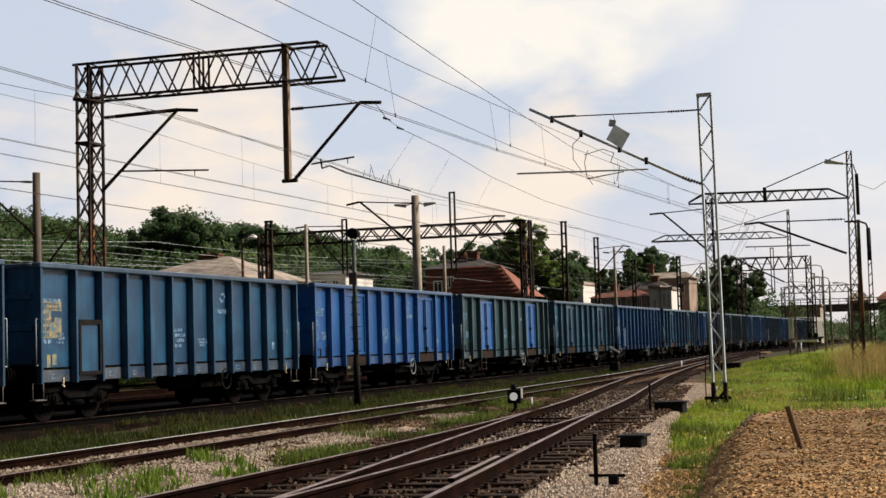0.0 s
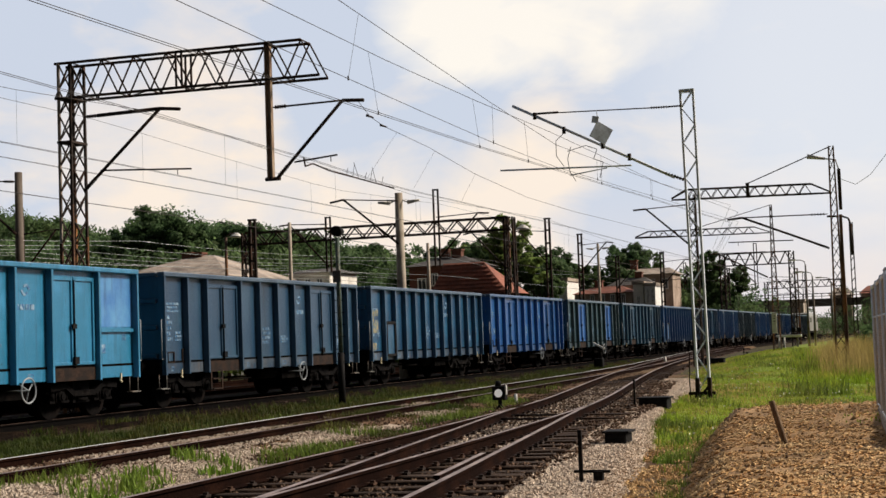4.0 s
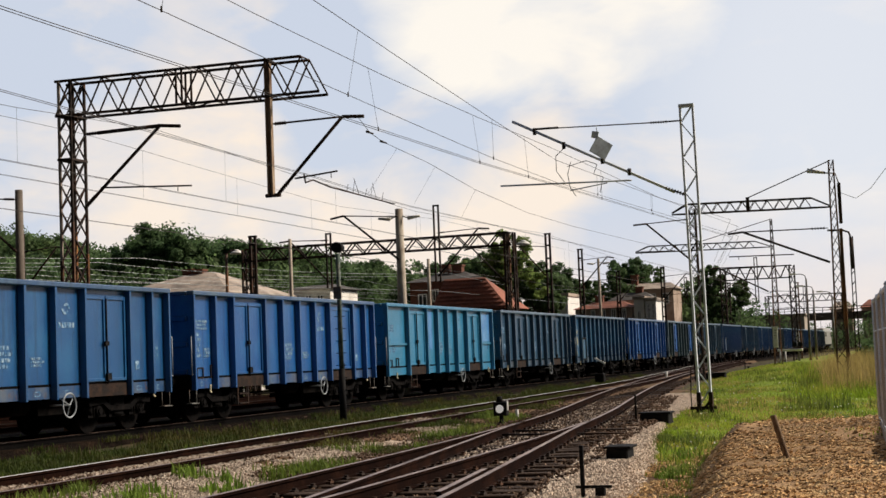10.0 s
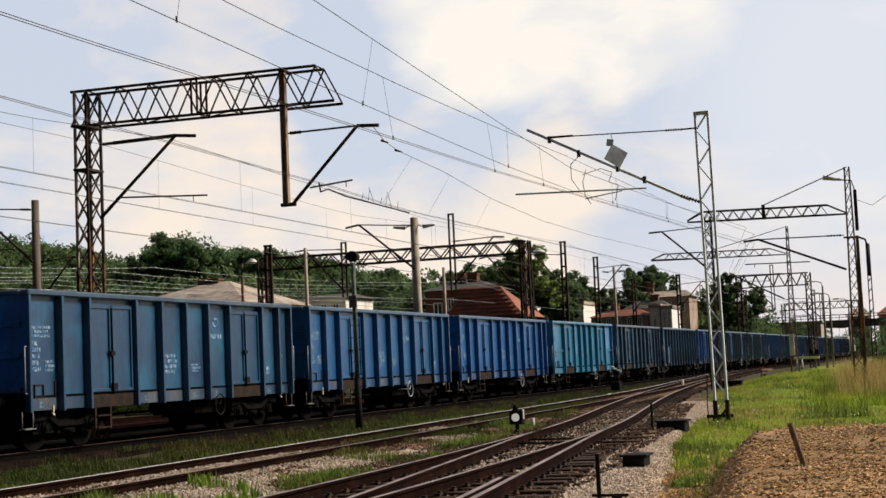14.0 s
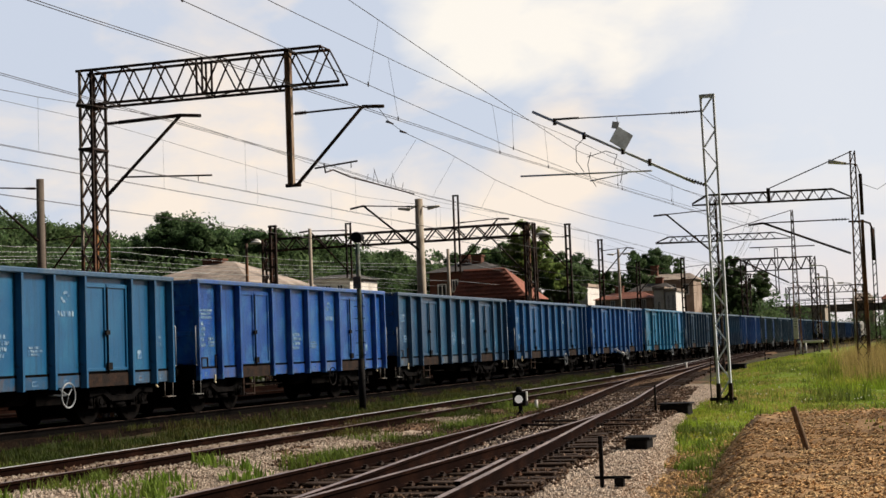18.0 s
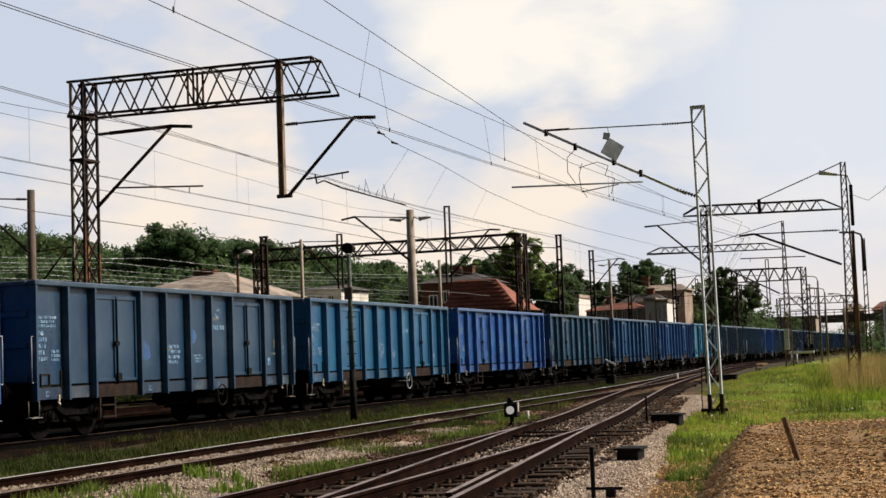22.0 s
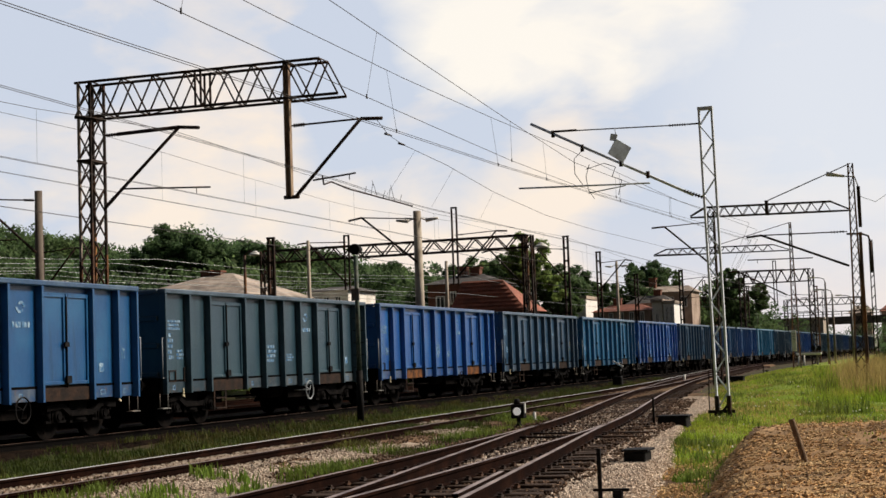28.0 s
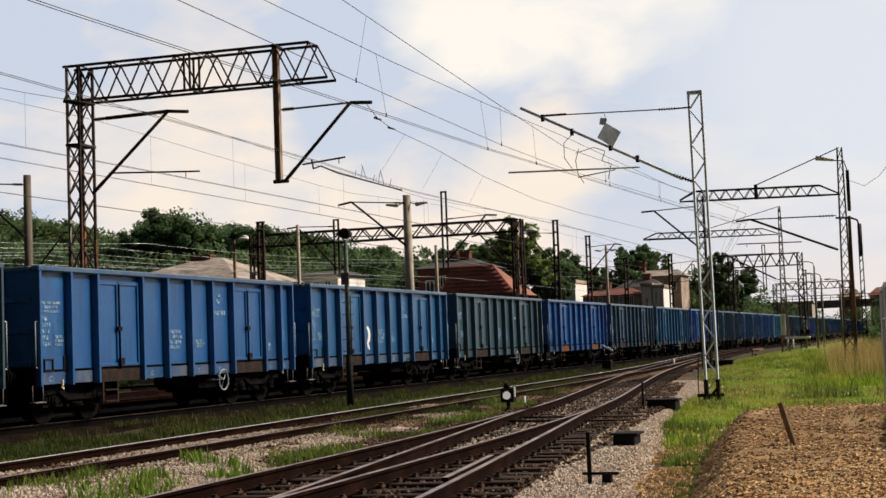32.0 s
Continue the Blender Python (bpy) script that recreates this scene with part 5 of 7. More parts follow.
        if n == 11:
            bm = bmesh.new()
            arc = [(0.0, 2.0), (0.16, 1.95), (0.29, 1.82), (0.34, 1.64), (0.29, 1.46), (0.16, 1.34), (0.06, 1.3), (0.18, 1.14), (0.32, 0.98)]
            wide = [0.08, 0.2, 0.26, 0.28, 0.26, 0.2, 0.16, 0.2, 0.1]
            strip = []
            for k, (a, b) in enumerate(arc):
                u, v = arc[max(0, k - 1)], arc[min(len(arc) - 1, k + 1)]
                d = Vector((v[0] - u[0], v[1] - u[1])).normalized()
                strip.append([bm.verts.new((0, a - d.y * wide[k] * e, b + d.x * wide[k] * e)) for e in (-0.5, 0.5)])
            for a, b in zip(strip, strip[1:]):
                bm.faces.new((a[0], a[1], b[1], b[0]))
            for o in list(w.children):
                if o.name.startswith("lettering") and abs(o.matrix_basis.translation.y + HALF_L - 5.78) < 0.01:
                    o.matrix_basis = pose(SIDE + 0.005, 5.85 - HALF_L, 2.0)
            o = part("graffiti", bm, RENDER_PALE, w, "white spray-painted scrawl")
            o.matrix_basis = pose(SIDE + 0.008, 4.82 - HALF_L, 0.62) @ Matrix.Diagonal((1, 0.7, 0.72, 1))


make_train()


def make_locomotive():
    lo = thing("locomotive", "pale grey locomotive at the head of the goods train", "locomotive")
    coat = mat("pale_grey_loco_paint", (0.26, 0.26, 0.24), 0.5, 0, 0.1, 1, 20, 0.05, (0.2, 0.19, 0.17), 0.45)
    bm = bmesh.new()
    prof = [(-1.45, 1.1), (1.45, 1.1), (1.45, 3.3), (1.15, 3.85), (-1.15, 3.85), (-1.45, 3.3)]
    ends = [(-8.0, 0.0), (-7.6, 0.0), (7.6, 0.0), (8.0, 0.0)]
    rings = []
    for k, (y, _) in enumerate(ends):
        s = 0.93 if k in (0, 3) else 1.0
        rings.append([bm.verts.new((px * s, y, 1.1 + (pz - 1.1) * s)) for px, pz in prof])
    for a, b in zip(rings, rings[1:]):
        for i in range(6):
            bm.faces.new((a[i], a[(i + 1) % 6], b[(i + 1) % 6], b[i]))
    bm.faces.new(rings[0][::-1])
    bm.faces.new(rings[-1])
    part("body", bm, coat, lo)
    bm = bmesh.new()
    box(bm, -1.3, 1.3, -7.8, 7.8, 0.8, 1.1)
    part("underframe", bm, UNDER, lo)
    for y in (-7.0, -5.2, 5.2, 7.0):
        for s in (-1, 1):
            bm = bmesh.new()
            xs = sorted((s * 1.45, s * 1.47))
            box(bm, xs[0], xs[1], y - 0.4, y + 0.4, 2.4, 3.1)
            part("window", bm, GLASS_DARK, lo)
    for e in (-1, 1):
        bm = bmesh.new()
        ys = sorted((e * 8.0, e * 8.02))
        box(bm, -1.0, 1.0, ys[0], ys[1], 2.45, 3.1)
        part("windscreen", bm, GLASS_DARK, lo)
    fr = wh = None
    for y in (-5, 5):
        b = part("bogie", bogie_frame(), UNDER, lo) if fr is None else again(fr, lo)
        fr = fr or b
        b.matrix_basis = pose(0, y, 0)
        for ya in (-0.9, 0.9):
            o = part("wheelset", wagon_wheelset(), TREAD, b) if wh is None else again(wh, b)
            wh = wh or o
            o.matrix_basis = pose(0, ya, 0.46)
    bm = bmesh.new()
    pipe(bm, [(-0.6, -4.5, 3.9), (-0.5, -3.0, 4.6), (-0.6, -4.2, 5.4), (0.6, -4.2, 5.4), (0.5, -3.0, 4.6), (0.6, -4.5, 3.9)], 0.03)
    box(bm, -0.8, 0.8, -4.35, -4.05, 5.4, 5.45)
    part("pantograph", bm, STEEL_DARK, lo)
    return lo


LOCO = make_locomotive()
LOCO.matrix_basis = pose(TRAIN_X, train_at(0) + PITCH * (AHEAD + 1) - 0.6 + 8.2, 0)


# ---- masts, gantries, wires ----
def lattice(t, foot, top, w0, w1, leg, lace, pitch, m_leg, m_lace, single=True, deep=1.0):
    """A square lattice column between two points: four legs, crossed lacing on each face."""
    r, ln = frame_to(foot, top)
    base = Matrix.Translation(foot) @ r
    n = max(2, round(ln / pitch))
    w = lambda k: (w0 + (w1 - w0) * k / n) / 2
    at = lambda sx, sy, k: base @ Vector((sx * w(k) * deep, sy * w(k), ln * k / n))
    corners = ((1, 1), (-1, 1), (-1, -1), (1, -1))
    for sx, sy in corners:
        bm = bmesh.new()
        bar(bm, at(sx, sy, 0), at(sx, sy, n), leg)
        part("leg", bm, m_leg, t)
    joined = None if single else bmesh.new()
    for f in range(4):
        a, b = corners[f], corners[(f + 1) % 4]
        for k in range(n):
            bm = bmesh.new() if single else joined
            bar(bm, at(*a, k), at(*b, k + 1), lace, lace * 0.5)
            if w0 > 0.2:
                bar(bm, at(*b, k), at(*a, k + 1), lace, lace * 0.5)
            if single:
                part("cross_brace", bm, m_lace, t)
    if not single:
        part("lacing", joined, m_lace, t)


def truss(t, a, b, deep, wide, chord, lace, bays, material, single=True, taper=False):
    """A box girder from a to b (lower chords), deep upwards, wide across."""
    a, b = Vector(a), Vector(b)
    d = (b - a).normalized()
    side = Vector((0, 0, 1)).cross(d).normalized() * wide / 2
    up = Vector((0, 0, deep))
    last = b - d * (b - a).length / bays * 0.5 if taper else b
    for s in (-1, 1):
        for p, q in ((a, b), (a + up, last + up)):
            bm = bmesh.new()
            bar(bm, p + side * s, q + side * s, chord)
            part("chord", bm, material, t)
    joined = None if single else bmesh.new()
    for k in range(bays):
        p, q = a.lerp(b, k / bays), a.lerp(b, (k + 1) / bays)
        mid = p.lerp(q, 0.5)
        for s in (-1, 1):
            for u, v in ((p, mid + up), (mid + up, q)):
                bm = bmesh.new() if single else joined
                bar(bm, u + side * s, v + side * s, lace)
                if single:
                    part("web_brace", bm, material, t)
        for z in (Vector(), up):
            c = p if z.z == 0 else mid
            bm = bmesh.new() if single else joined
            bar(bm, c + side + z, c - side + z, lace * 0.8)
            if k % 2 == 0:
                bar(bm, p + side + z, q - side + z, lace * 0.7) if z.z == 0 else None
            if single:
                part("tie", bm, material, t)
    if not single:
        part("webbing", joined, material, t)


def cantilever(t, root_top, root_low, knee, tip, reg_a, reg_b, metal=STEEL_DARK, r=0.045, tie=0.025):
    """A bracket: top tie with insulator, slanted tube with insulator, knee arm and registration tube."""
    rt, rl, kn = Vector(root_top), Vector(root_low), Vector(knee)
    bm = bmesh.new()
    insulator(bm, rt.lerp(kn, 0.03), rt.lerp(kn, 0.2), 0.055, 5)
    part("insulator", bm, PORCELAIN, t)
    bm = bmesh.new()
    insulator(bm, rl.lerp(kn, 0.03), rl.lerp(kn, 0.16), 0.065, 5)
    part("insulator", bm, PORCELAIN, t)
    bm = bmesh.new()
    rod(bm, rt.lerp(kn, 0.18), kn, tie, n=8)
    rod(bm, rt, rt.lerp(kn, 0.18), 0.02, n=6)
    part("top_tie", bm, metal, t)
    bm = bmesh.new()
    rod(bm, rl, kn, r, n=8)
    rod(bm, kn, tip, r, n=8)
    part("bracket_tube", bm, metal, t)
    bm = bmesh.new()
    rod(bm, reg_a, reg_b, r * 0.5, n=8)
    mid = Vector(reg_a).lerp(Vector(reg_b), 0.85)
    rod(bm, mid, mid + Vector((0, 0, -0.14)), 0.012)
    part("registration_arm", bm, metal, t)


def tube(bm, pts, r, n=5):
    """One unbroken wire through all the points."""
    rings = []
    for i, p in enumerate(pts):
        m, _ = frame_to(pts[max(0, i - 1)], pts[min(len(pts) - 1, i + 1)])
        rings.append([bm.verts.new(Vector(p) + m.to_3x3() @ Vector((r * math.cos(k * math.tau / n), r * math.sin(k * math.tau / n), 0))) for k in range(n)])
    for a, b in zip(rings, rings[1:]):
        for k in range(n):
            bm.faces.new((a[k], a[(k + 1) % n], b[(k + 1) % n], b[k])).smooth = True


def gantry_left():
    y = 33.97
    t = thing("catenary_gantry", "rusty dark lattice half-gantry mast with two wire brackets", "catenary mast")
    lattice(t, (-21.28, y, -0.5), (-21.28, y, 9.02), 0.68, 0.68, 0.062, 0.04, 0.68, STEEL_DARK, STEEL_DARK, deep=0.506)
    for o in t.children:
        # the outer leg is paler, the feet are bare rust
        if o.name.startswith("leg") and sum(v.co.x for v in o.data.vertices) / len(o.data.vertices) < -21.28 and sum(v.co.y for v in o.data.vertices) / len(o.data.vertices) < y:
            o.data.materials[0] = STEEL_PALE
    for dx, dy, top in ((-0.172, -0.34, 4.3), (0.172, -0.34, 5.3), (-0.172, 0.34, 5.1), (0.172, 0.34, 4.5)):
        bm = bmesh.new()
        bar(bm, (-21.28 + dx, y + dy, -0.5), (-21.28 + dx, y + dy, top), 0.07)
        part("leg_foot", bm, STEEL_ORANGE, t, "orange rusted foot of a mast leg")
    for dx in (0.0, 0.16):
        for s in (-0.26, 0.26):
            bm = bmesh.new()
            bar(bm, (-18.05 + dx, y + s, 8.14), (-18.05 + dx, y + s, 9.0), 0.045)
            part("splice_bar", bm, STEEL_DARK, t)
    bm = bmesh.new()
    box(bm, -21.8, -20.75, y - 0.7, y + 0.7, -0.7, -0.2, bevel=0.03)
    part("foundation", bm, CONCRETE, t)
    truss(t, (-21.6, y, 8.12), (-14.1, y, 8.08), 0.92, 0.55, 0.062, 0.034, 8, STEEL_DARK, taper=True)
    for z in (8.1, 6.95):
        bm = bmesh.new()
        box(bm, -21.5, -21.06, y - 0.39, y + 0.39, z - 0.03, z + 0.03)
        part("collar", bm, STEEL_DARK, t)
    bm = bmesh.new()
    for d in (-0.055, 0.055):
        box(bm, -15.6 + d - 0.02, -15.6 + d + 0.02, y - 0.07, y + 0.07, 5.62, 9.1)
    box(bm, -15.65, -15.55, y - 0.01, y + 0.01, 5.62, 9.1)
    part("drop_post", bm, POST_BROWN, t, "weathered brown hanging post under the gantry")
    yy = y
    cantilever(t, (-20.9, yy, 7.62), (-20.95, yy, 5.68), (-18.68, yy, 7.66), (-18.1, yy, 7.60), (-20.45, yy, 6.18), (-17.82, yy, 6.04), tie=0.05)
    cantilever(t, (-15.5, yy, 7.42), (-15.42, yy, 5.64), (-13.62, yy, 7.44), (-13.05, yy, 7.40), (-14.95, yy, 6.0), (-13.8, yy, 6.1))
    bm = bmesh.new()
    rod(bm, (-15.75, yy, 5.62), (-15.35, yy, 5.62), 0.05)
    part("post_shoe", bm, STEEL_DARK, t)
    # heavy wire lead with wire ends standing up
    bm = bmesh.new()
    tube(bm, [(-14.7, y, 6.1), (-14.75, y + 0.2, 5.9), (-14.88, y + 1.0, 6.06), (-14.92, y + 2.2, 6.0), (-14.96, y + 7.2, 5.98)], 0.022)
    part("tension_lead", bm, STEEL_DARK, t)
    for k in range(7):
        bm = bmesh.new()
        p = Vector((-14.93, y + 3.4 + 0.45 * k, 6.0))
        rod(bm, p, p + Vector((0.09 * math.sin(k * 2.3), 0.12 * math.cos(k * 1.7), 0.2 + 0.12 * (k % 3))), 0.008, n=4)
        part("wire_end", bm, STEEL_DARK, t)


def mast_right():
    y = 38.37
    t = thing("catenary_mast", "grey galvanised lattice mast with a slanted wire bracket", "catenary mast")
    n = 17
    a0, a1, z0, z1 = (-5.865, -5.56), (-5.965, -5.635), -0.1, 7.67
    for k in range(2):
        bm = bmesh.new()
        bar(bm, (a0[k], y, z0), (a1[k], y, z1), 0.052, 0.14, up=(0, 1, 0))
        part("leg", bm, GALV, t)
    for k in range(n):
        u, v = k / n, (k + 1) / n
        l = lambda s, f: a0[s] + (a1[s] - a0[s]) * f
        for f in (-0.055, 0.055):
            bm = bmesh.new()
            s = k % 2
            bar(bm, (l(s, u), y + f, z0 + (z1 - z0) * u), (l(1 - s, v), y + f, z0 + (z1 - z0) * v), 0.024, 0.012, up=(0, 1, 0))
            part("lacing_bar", bm, GALV, t)
    bm = bmesh.new()
    box(bm, -5.995, -5.605, y - 0.085, y + 0.085, z1 - 0.06, z1 + 0.02)
    part("cap", bm, GALV, t)
    shoe = lambda name, p, q, *size: (lambda bm: (bar(bm, p, q, *size, up=(0, 1, 0)), part(name, bm, STEEL_DARK, t)))(bmesh.new())
    for x in (-5.865, -5.56):
        shoe("shoe_leg", (x, y, -0.55), (x, y, 0.25), 0.1, 0.18)
        for d in (-0.12, 0.12):
            shoe("shoe_brace", (x + d, y - 0.1, -0.55), (x, y - 0.1, -0.02), 0.05, 0.05)
    shoe("shoe_diagonal", (-5.86, y, -0.3), (-5.56, y, 0.05), 0.06, 0.06)
    shoe("shoe_beam", (-6.1, y, -0.15), (-5.42, y, -0.15), 0.08, 0.08)
    bm = bmesh.new()
    box(bm, -6.2, -5.3, y - 0.45, y + 0.45, -0.8, -0.42, bevel=0.04)
    part("foundation", bm, CONCRETE, t)
    yy = y - 0.1
    bm = bmesh.new()
    rod(bm, (-6.2, yy, 5.42), (-10.45, yy, 7.63), 0.04, n=10)
    part("bracket_tube", bm, GALV, t)
    for p, q, r in (((-5.95, yy, 5.34), (-6.45, yy, 5.55), 0.055), ((-6.3, yy, 7.262), (-6.75, yy, 7.272), 0.04)):
        bm = bmesh.new()
        insulator(bm, p, q, r, 7)
        part("insulator", bm, PORCELAIN, t)
    bm = bmesh.new()
    rod(bm, (-5.95, yy, 7.26), (-6.3, yy, 7.262), 0.022)
    rod(bm, (-6.7, yy, 7.27), (-9.85, yy, 7.37), 0.016)
    rod(bm, (-9.85, yy, 7.37), (-9.2, yy, 7.36), 0.03)
    part("top_tie", bm, STEEL_DARK, t)
    bm = bmesh.new()
    rod(bm, (-10.85, yy, 5.92), (-7.3, yy, 5.81), 0.024)
    part("registration_arm", bm, GALV, t)
    bm = bmesh.new()
    rod(bm, (-8.95, yy, 5.66), (-7.95, yy, 5.79), 0.016)
    part("steady_arm", bm, GALV, t)
    for x, z in ((-9.07, 6.86), (-7.35, 6.02), (-9.85, 7.30), (-8.05, 6.38)):
        bm = bmesh.new()
        rod(bm, (x, yy, z - 0.08), (x, yy, z + 0.1), 0.05)
        part("clamp", bm, STEEL_DARK, t)
    # feeder loops below the bracket
    for pts in ([(-9.07, yy, 6.8), (-9.3, yy, 6.6), (-9.3, yy, 6.2), (-9.1, yy, 5.9)], [(-9.0, yy, 6.3), (-8.5, yy, 6.42), (-8.2, yy, 6.3), (-8.3, yy, 6.05), (-8.05, yy, 5.95), (-8.15, yy, 5.55)],
                [(-8.9, yy, 6.42), (-9.0, yy, 6.1), (-8.95, yy, 5.75), (-8.8, yy, 5.5)]):
        bm = bmesh.new()
        pipe(bm, pts, 0.010, 5)
        part("feeder_loop", bm, WIRE, t)
    # square plate set on its corner, and its small box
    bm = bmesh.new()
    box(bm, -0.24, 0.24, -0.02, 0.02, -0.24, 0.24, Matrix.Translation((-8.04, yy - 0.15, 6.70)) @ pose(0, 0, 0, 0, 35, 0) @ pose(0, 0, 0, -24, 0, 22), bevel=0.006)
    part("signal_plate", bm, PANEL_GREY, t, "blue-grey square plate hung on its corner")
    bm = bmesh.new()
    box(bm, -0.09, 0.09, -0.03, 0.03, -0.09, 0.09, Matrix.Translation((-8.18, yy - 0.15, 7.06)) @ pose(0, 0, 0, 0, 12, 0), bevel=0.006)
    rod(bm, (-8.15, yy - 0.12, 7.3), (-8.1, yy - 0.12, 6.95), 0.012)
    rod(bm, (-8.0, yy - 0.12, 6.45), (-7.95, yy - 0.1, 6.32), 0.02)
    part("plate_hanger", bm, PANEL_GREY, t)
    # hanging cable along the leg
    bm = bmesh.new()
    pipe(bm, [(-6.02, y - 0.1, 0.9), (-6.05, y - 0.1, 0.2), (-6.04, y - 0.1, -0.4)], 0.014, 5)
    part("cable", bm, BLACK, t)


def boom_mast(x, y, top, boom_z, x_end, arms, label, rust=STEEL_RUST, near=True, lamp=False):
    """A lattice mast with a long boom held by a stay."""
    t = thing("catenary_mast", label, "catenary mast")
    g = height(x, y) - 0.1
    lattice(t, (x, y, g), (x, y, top), 0.42 if near else 0.46, 0.18 if near else 0.1, 0.05, 0.03, 0.5, rust, STEEL_DARK if near else rust, single=True)
    # the girder runs out to a point at both ends
    root, tip = Vector((x - 0.15, y, boom_z)), Vector((x_end, y, boom_z + 0.12))
    a, b = root.lerp(tip, 0.11), root.lerp(tip, 0.90)
    truss(t, a, b, 0.40, 0.30, 0.055, 0.028, 10, STEEL_DARK, single=True)
    for p, q in ((a, root), (b, tip)):
        for side in (-0.15, 0.15):
            for up_ in (0.0, 0.40):
                bm = bmesh.new()
                bar(bm, p + Vector((0, side, up_)), q + Vector((0, side * 0.3, 0.06 if up_ else 0.0)), 0.055)
                part("chord", bm, STEEL_DARK, t)
    bm = bmesh.new()
    k = x + (x_end - x) * 0.52
    rod(bm, (x, y, top), (k, y, boom_z + 0.6), 0.022)
    box(bm, k - 0.06, k + 0.06, y - 0.12, y + 0.12, boom_z + 0.02, boom_z + 0.62)
    part("stay", bm, STEEL_DARK, t)
    for xa, z_top, z_low, x_tip, z_reg in arms:
        s = 1 if x_tip > xa else -1
        kn = xa + (x_tip - xa) * 0.85
        cantilever(t, (xa, y - 0.3, z_top), (xa, y - 0.3, z_low), (kn, y - 0.3, z_top + 0.05), (x_tip, y - 0.3, z_top), (xa + (x_tip - xa) * 0.35, y - 0.3, z_reg), (x_tip, y - 0.3, z_reg + 0.05))
    if lamp:
        bm = bmesh.new()
        pipe(bm, [(x + 0.3, y, top - 1.1), (x + 0.15, y, top - 0.55), (x - 0.3, y, top - 0.5)], 0.03)
        part("lamp_arm", bm, GALV, t)
        bm = bmesh.new()
        rod(bm, (x - 0.25, y, top - 0.5), (x - 0.95, y, top - 0.36), 0.05, 0.1, n=10)
        part("lamp_head", bm, RENDER_PALE, t, "pale lamp head")
        bm = bmesh.new()
        box(bm, x + 0.2, x + 0.33, y - 0.10, y + 0.05, top - 2.6, top - 0.95, bevel=0.01)
        part("cable_case", bm, STEEL_DARK, t)
        bm = bmesh.new()
        bar(bm, (x + 0.24, y, g), (x + 0.24, y, top - 2.8), 0.12, 0.12, up=(0, 1, 0))
        part("cable_channel", bm, rust, t)
        bm = bmesh.new()
        tube(bm, [(x + 0.3, y, top - 1.35), (x + 0.9, y, top - 1.62), (x + 1.5, y, top - 1.25), (x + 2.2, y, top - 0.4), (x + 2.95, y, top + 1.3), (x + 4.2, y, top + 4.6)], 0.012)
        part("hanging_cable", bm, GALV, t)
    return t


gantry_left()
mast_right()
boom_mast(-3.66, 62.0, 8.75, 6.85, -10.2, [(-3.9, 5.98, 4.6, -7.9, 5.0)], "rusty lattice mast with a long stayed boom", near=True, lamp=True)
boom_mast(-9.45, 95.0, 9.25, 7.5, -18.1, [(-9.8, 6.3, 4.7, -13.4, 5.3)], "slim rusty lattice mast with a long stayed boom", near=False)


def side_pole():
    t = thing("lamp_post", "slim lattice lamp post with a curved arm", "lamp post")
    x, y = -3.68, 75.0
    for d in (-0.1, 0.1):
        bm = bmesh.new()
        bar(bm, (x + d, y, height(x, y) - 0.2), (x + d * 0.7, y, 6.5), 0.05)
        part("leg", bm, STEEL_DARK, t)
    for z in np.arange(0.6, 6.4, 0.5):
        bm = bmesh.new()
        bar(bm, (x - 0.1, y, z), (x + 0.1, y, z + 0.25), 0.04)
        part("lacing_bar", bm, STEEL_DARK, t)
    bm = bmesh.new()
    tube(bm, [(x, y, 6.4), (x - 0.1, y, 6.7), (x - 0.4, y, 6.82), (x - 1.1, y, 6.85)], 0.05)
    part("arm", bm, STEEL_DARK, t)
    bm = bmesh.new()
    rod(bm, (x, y - 0.06, 4.9), (x, y - 0.06, 6.4), 0.055, n=10)
    part("cable_case", bm, STEEL_DARK, t)


side_pole()


def portal(x0, x1, y, z, label, drops=(), deep=0.9):
    t = thing("catenary_portal", label, "catenary portal")
    for x in (x0, x1):
        lattice(t, (x, y, height(x, y) - 0.2), (x, y, z + deep), 0.5, 0.45, 0.09, 0.06, 0.9, STEEL_DARK, STEEL_DARK, single=True)
    truss(t, (x0, y, z), (x1, y, z), deep, 0.5, 0.09, 0.06, max(6, int(abs(x1 - x0) / 1.1)), STEEL_DARK, single=True)
    for x, zt, s in drops:
        bm = bmesh.new()
        for d in (-0.13, 0.13):
            box(bm, x + d - 0.04, x + d + 0.04, y - 0.4, y - 0.3, 5.4, zt)
        box(bm, x - 0.17, x + 0.17, y - 0.4, y - 0.3, zt - 0.08, zt)
        part("drop_post", bm, STEEL_DARK, t)
        yy = y - 0.35
        cantilever(t, (x, yy, 8.0), (x, yy, 5.7), (x + s * 2.3, yy, 8.1), (x + s * 2.9, yy, 8.05), (x + s * 0.6, yy, 6.3), (x + s * 2.6, yy, 6.3))
    return t


portal(-36.0, -20.9, 75.0, 7.16, "dark lattice portal spanning the yard tracks", ((-24.8, 9.5, 1), (-31.0, 8.4, -1)), 0.64)
portal(-18.6, -12.3, 140.0, 7.5, "dark lattice portal over the far tracks", ((-15.5, 9.5, -1),), 1.1)
portal(-33.5, -21.5, 165.0, 7.0, "distant lattice portal over the yard", ((-26.0, 9.2, 1),))
portal(-21.5, -11.5, 205.0, 7.0, "distant lattice portal over the main tracks", ((-16.5, 9.0, -1),))


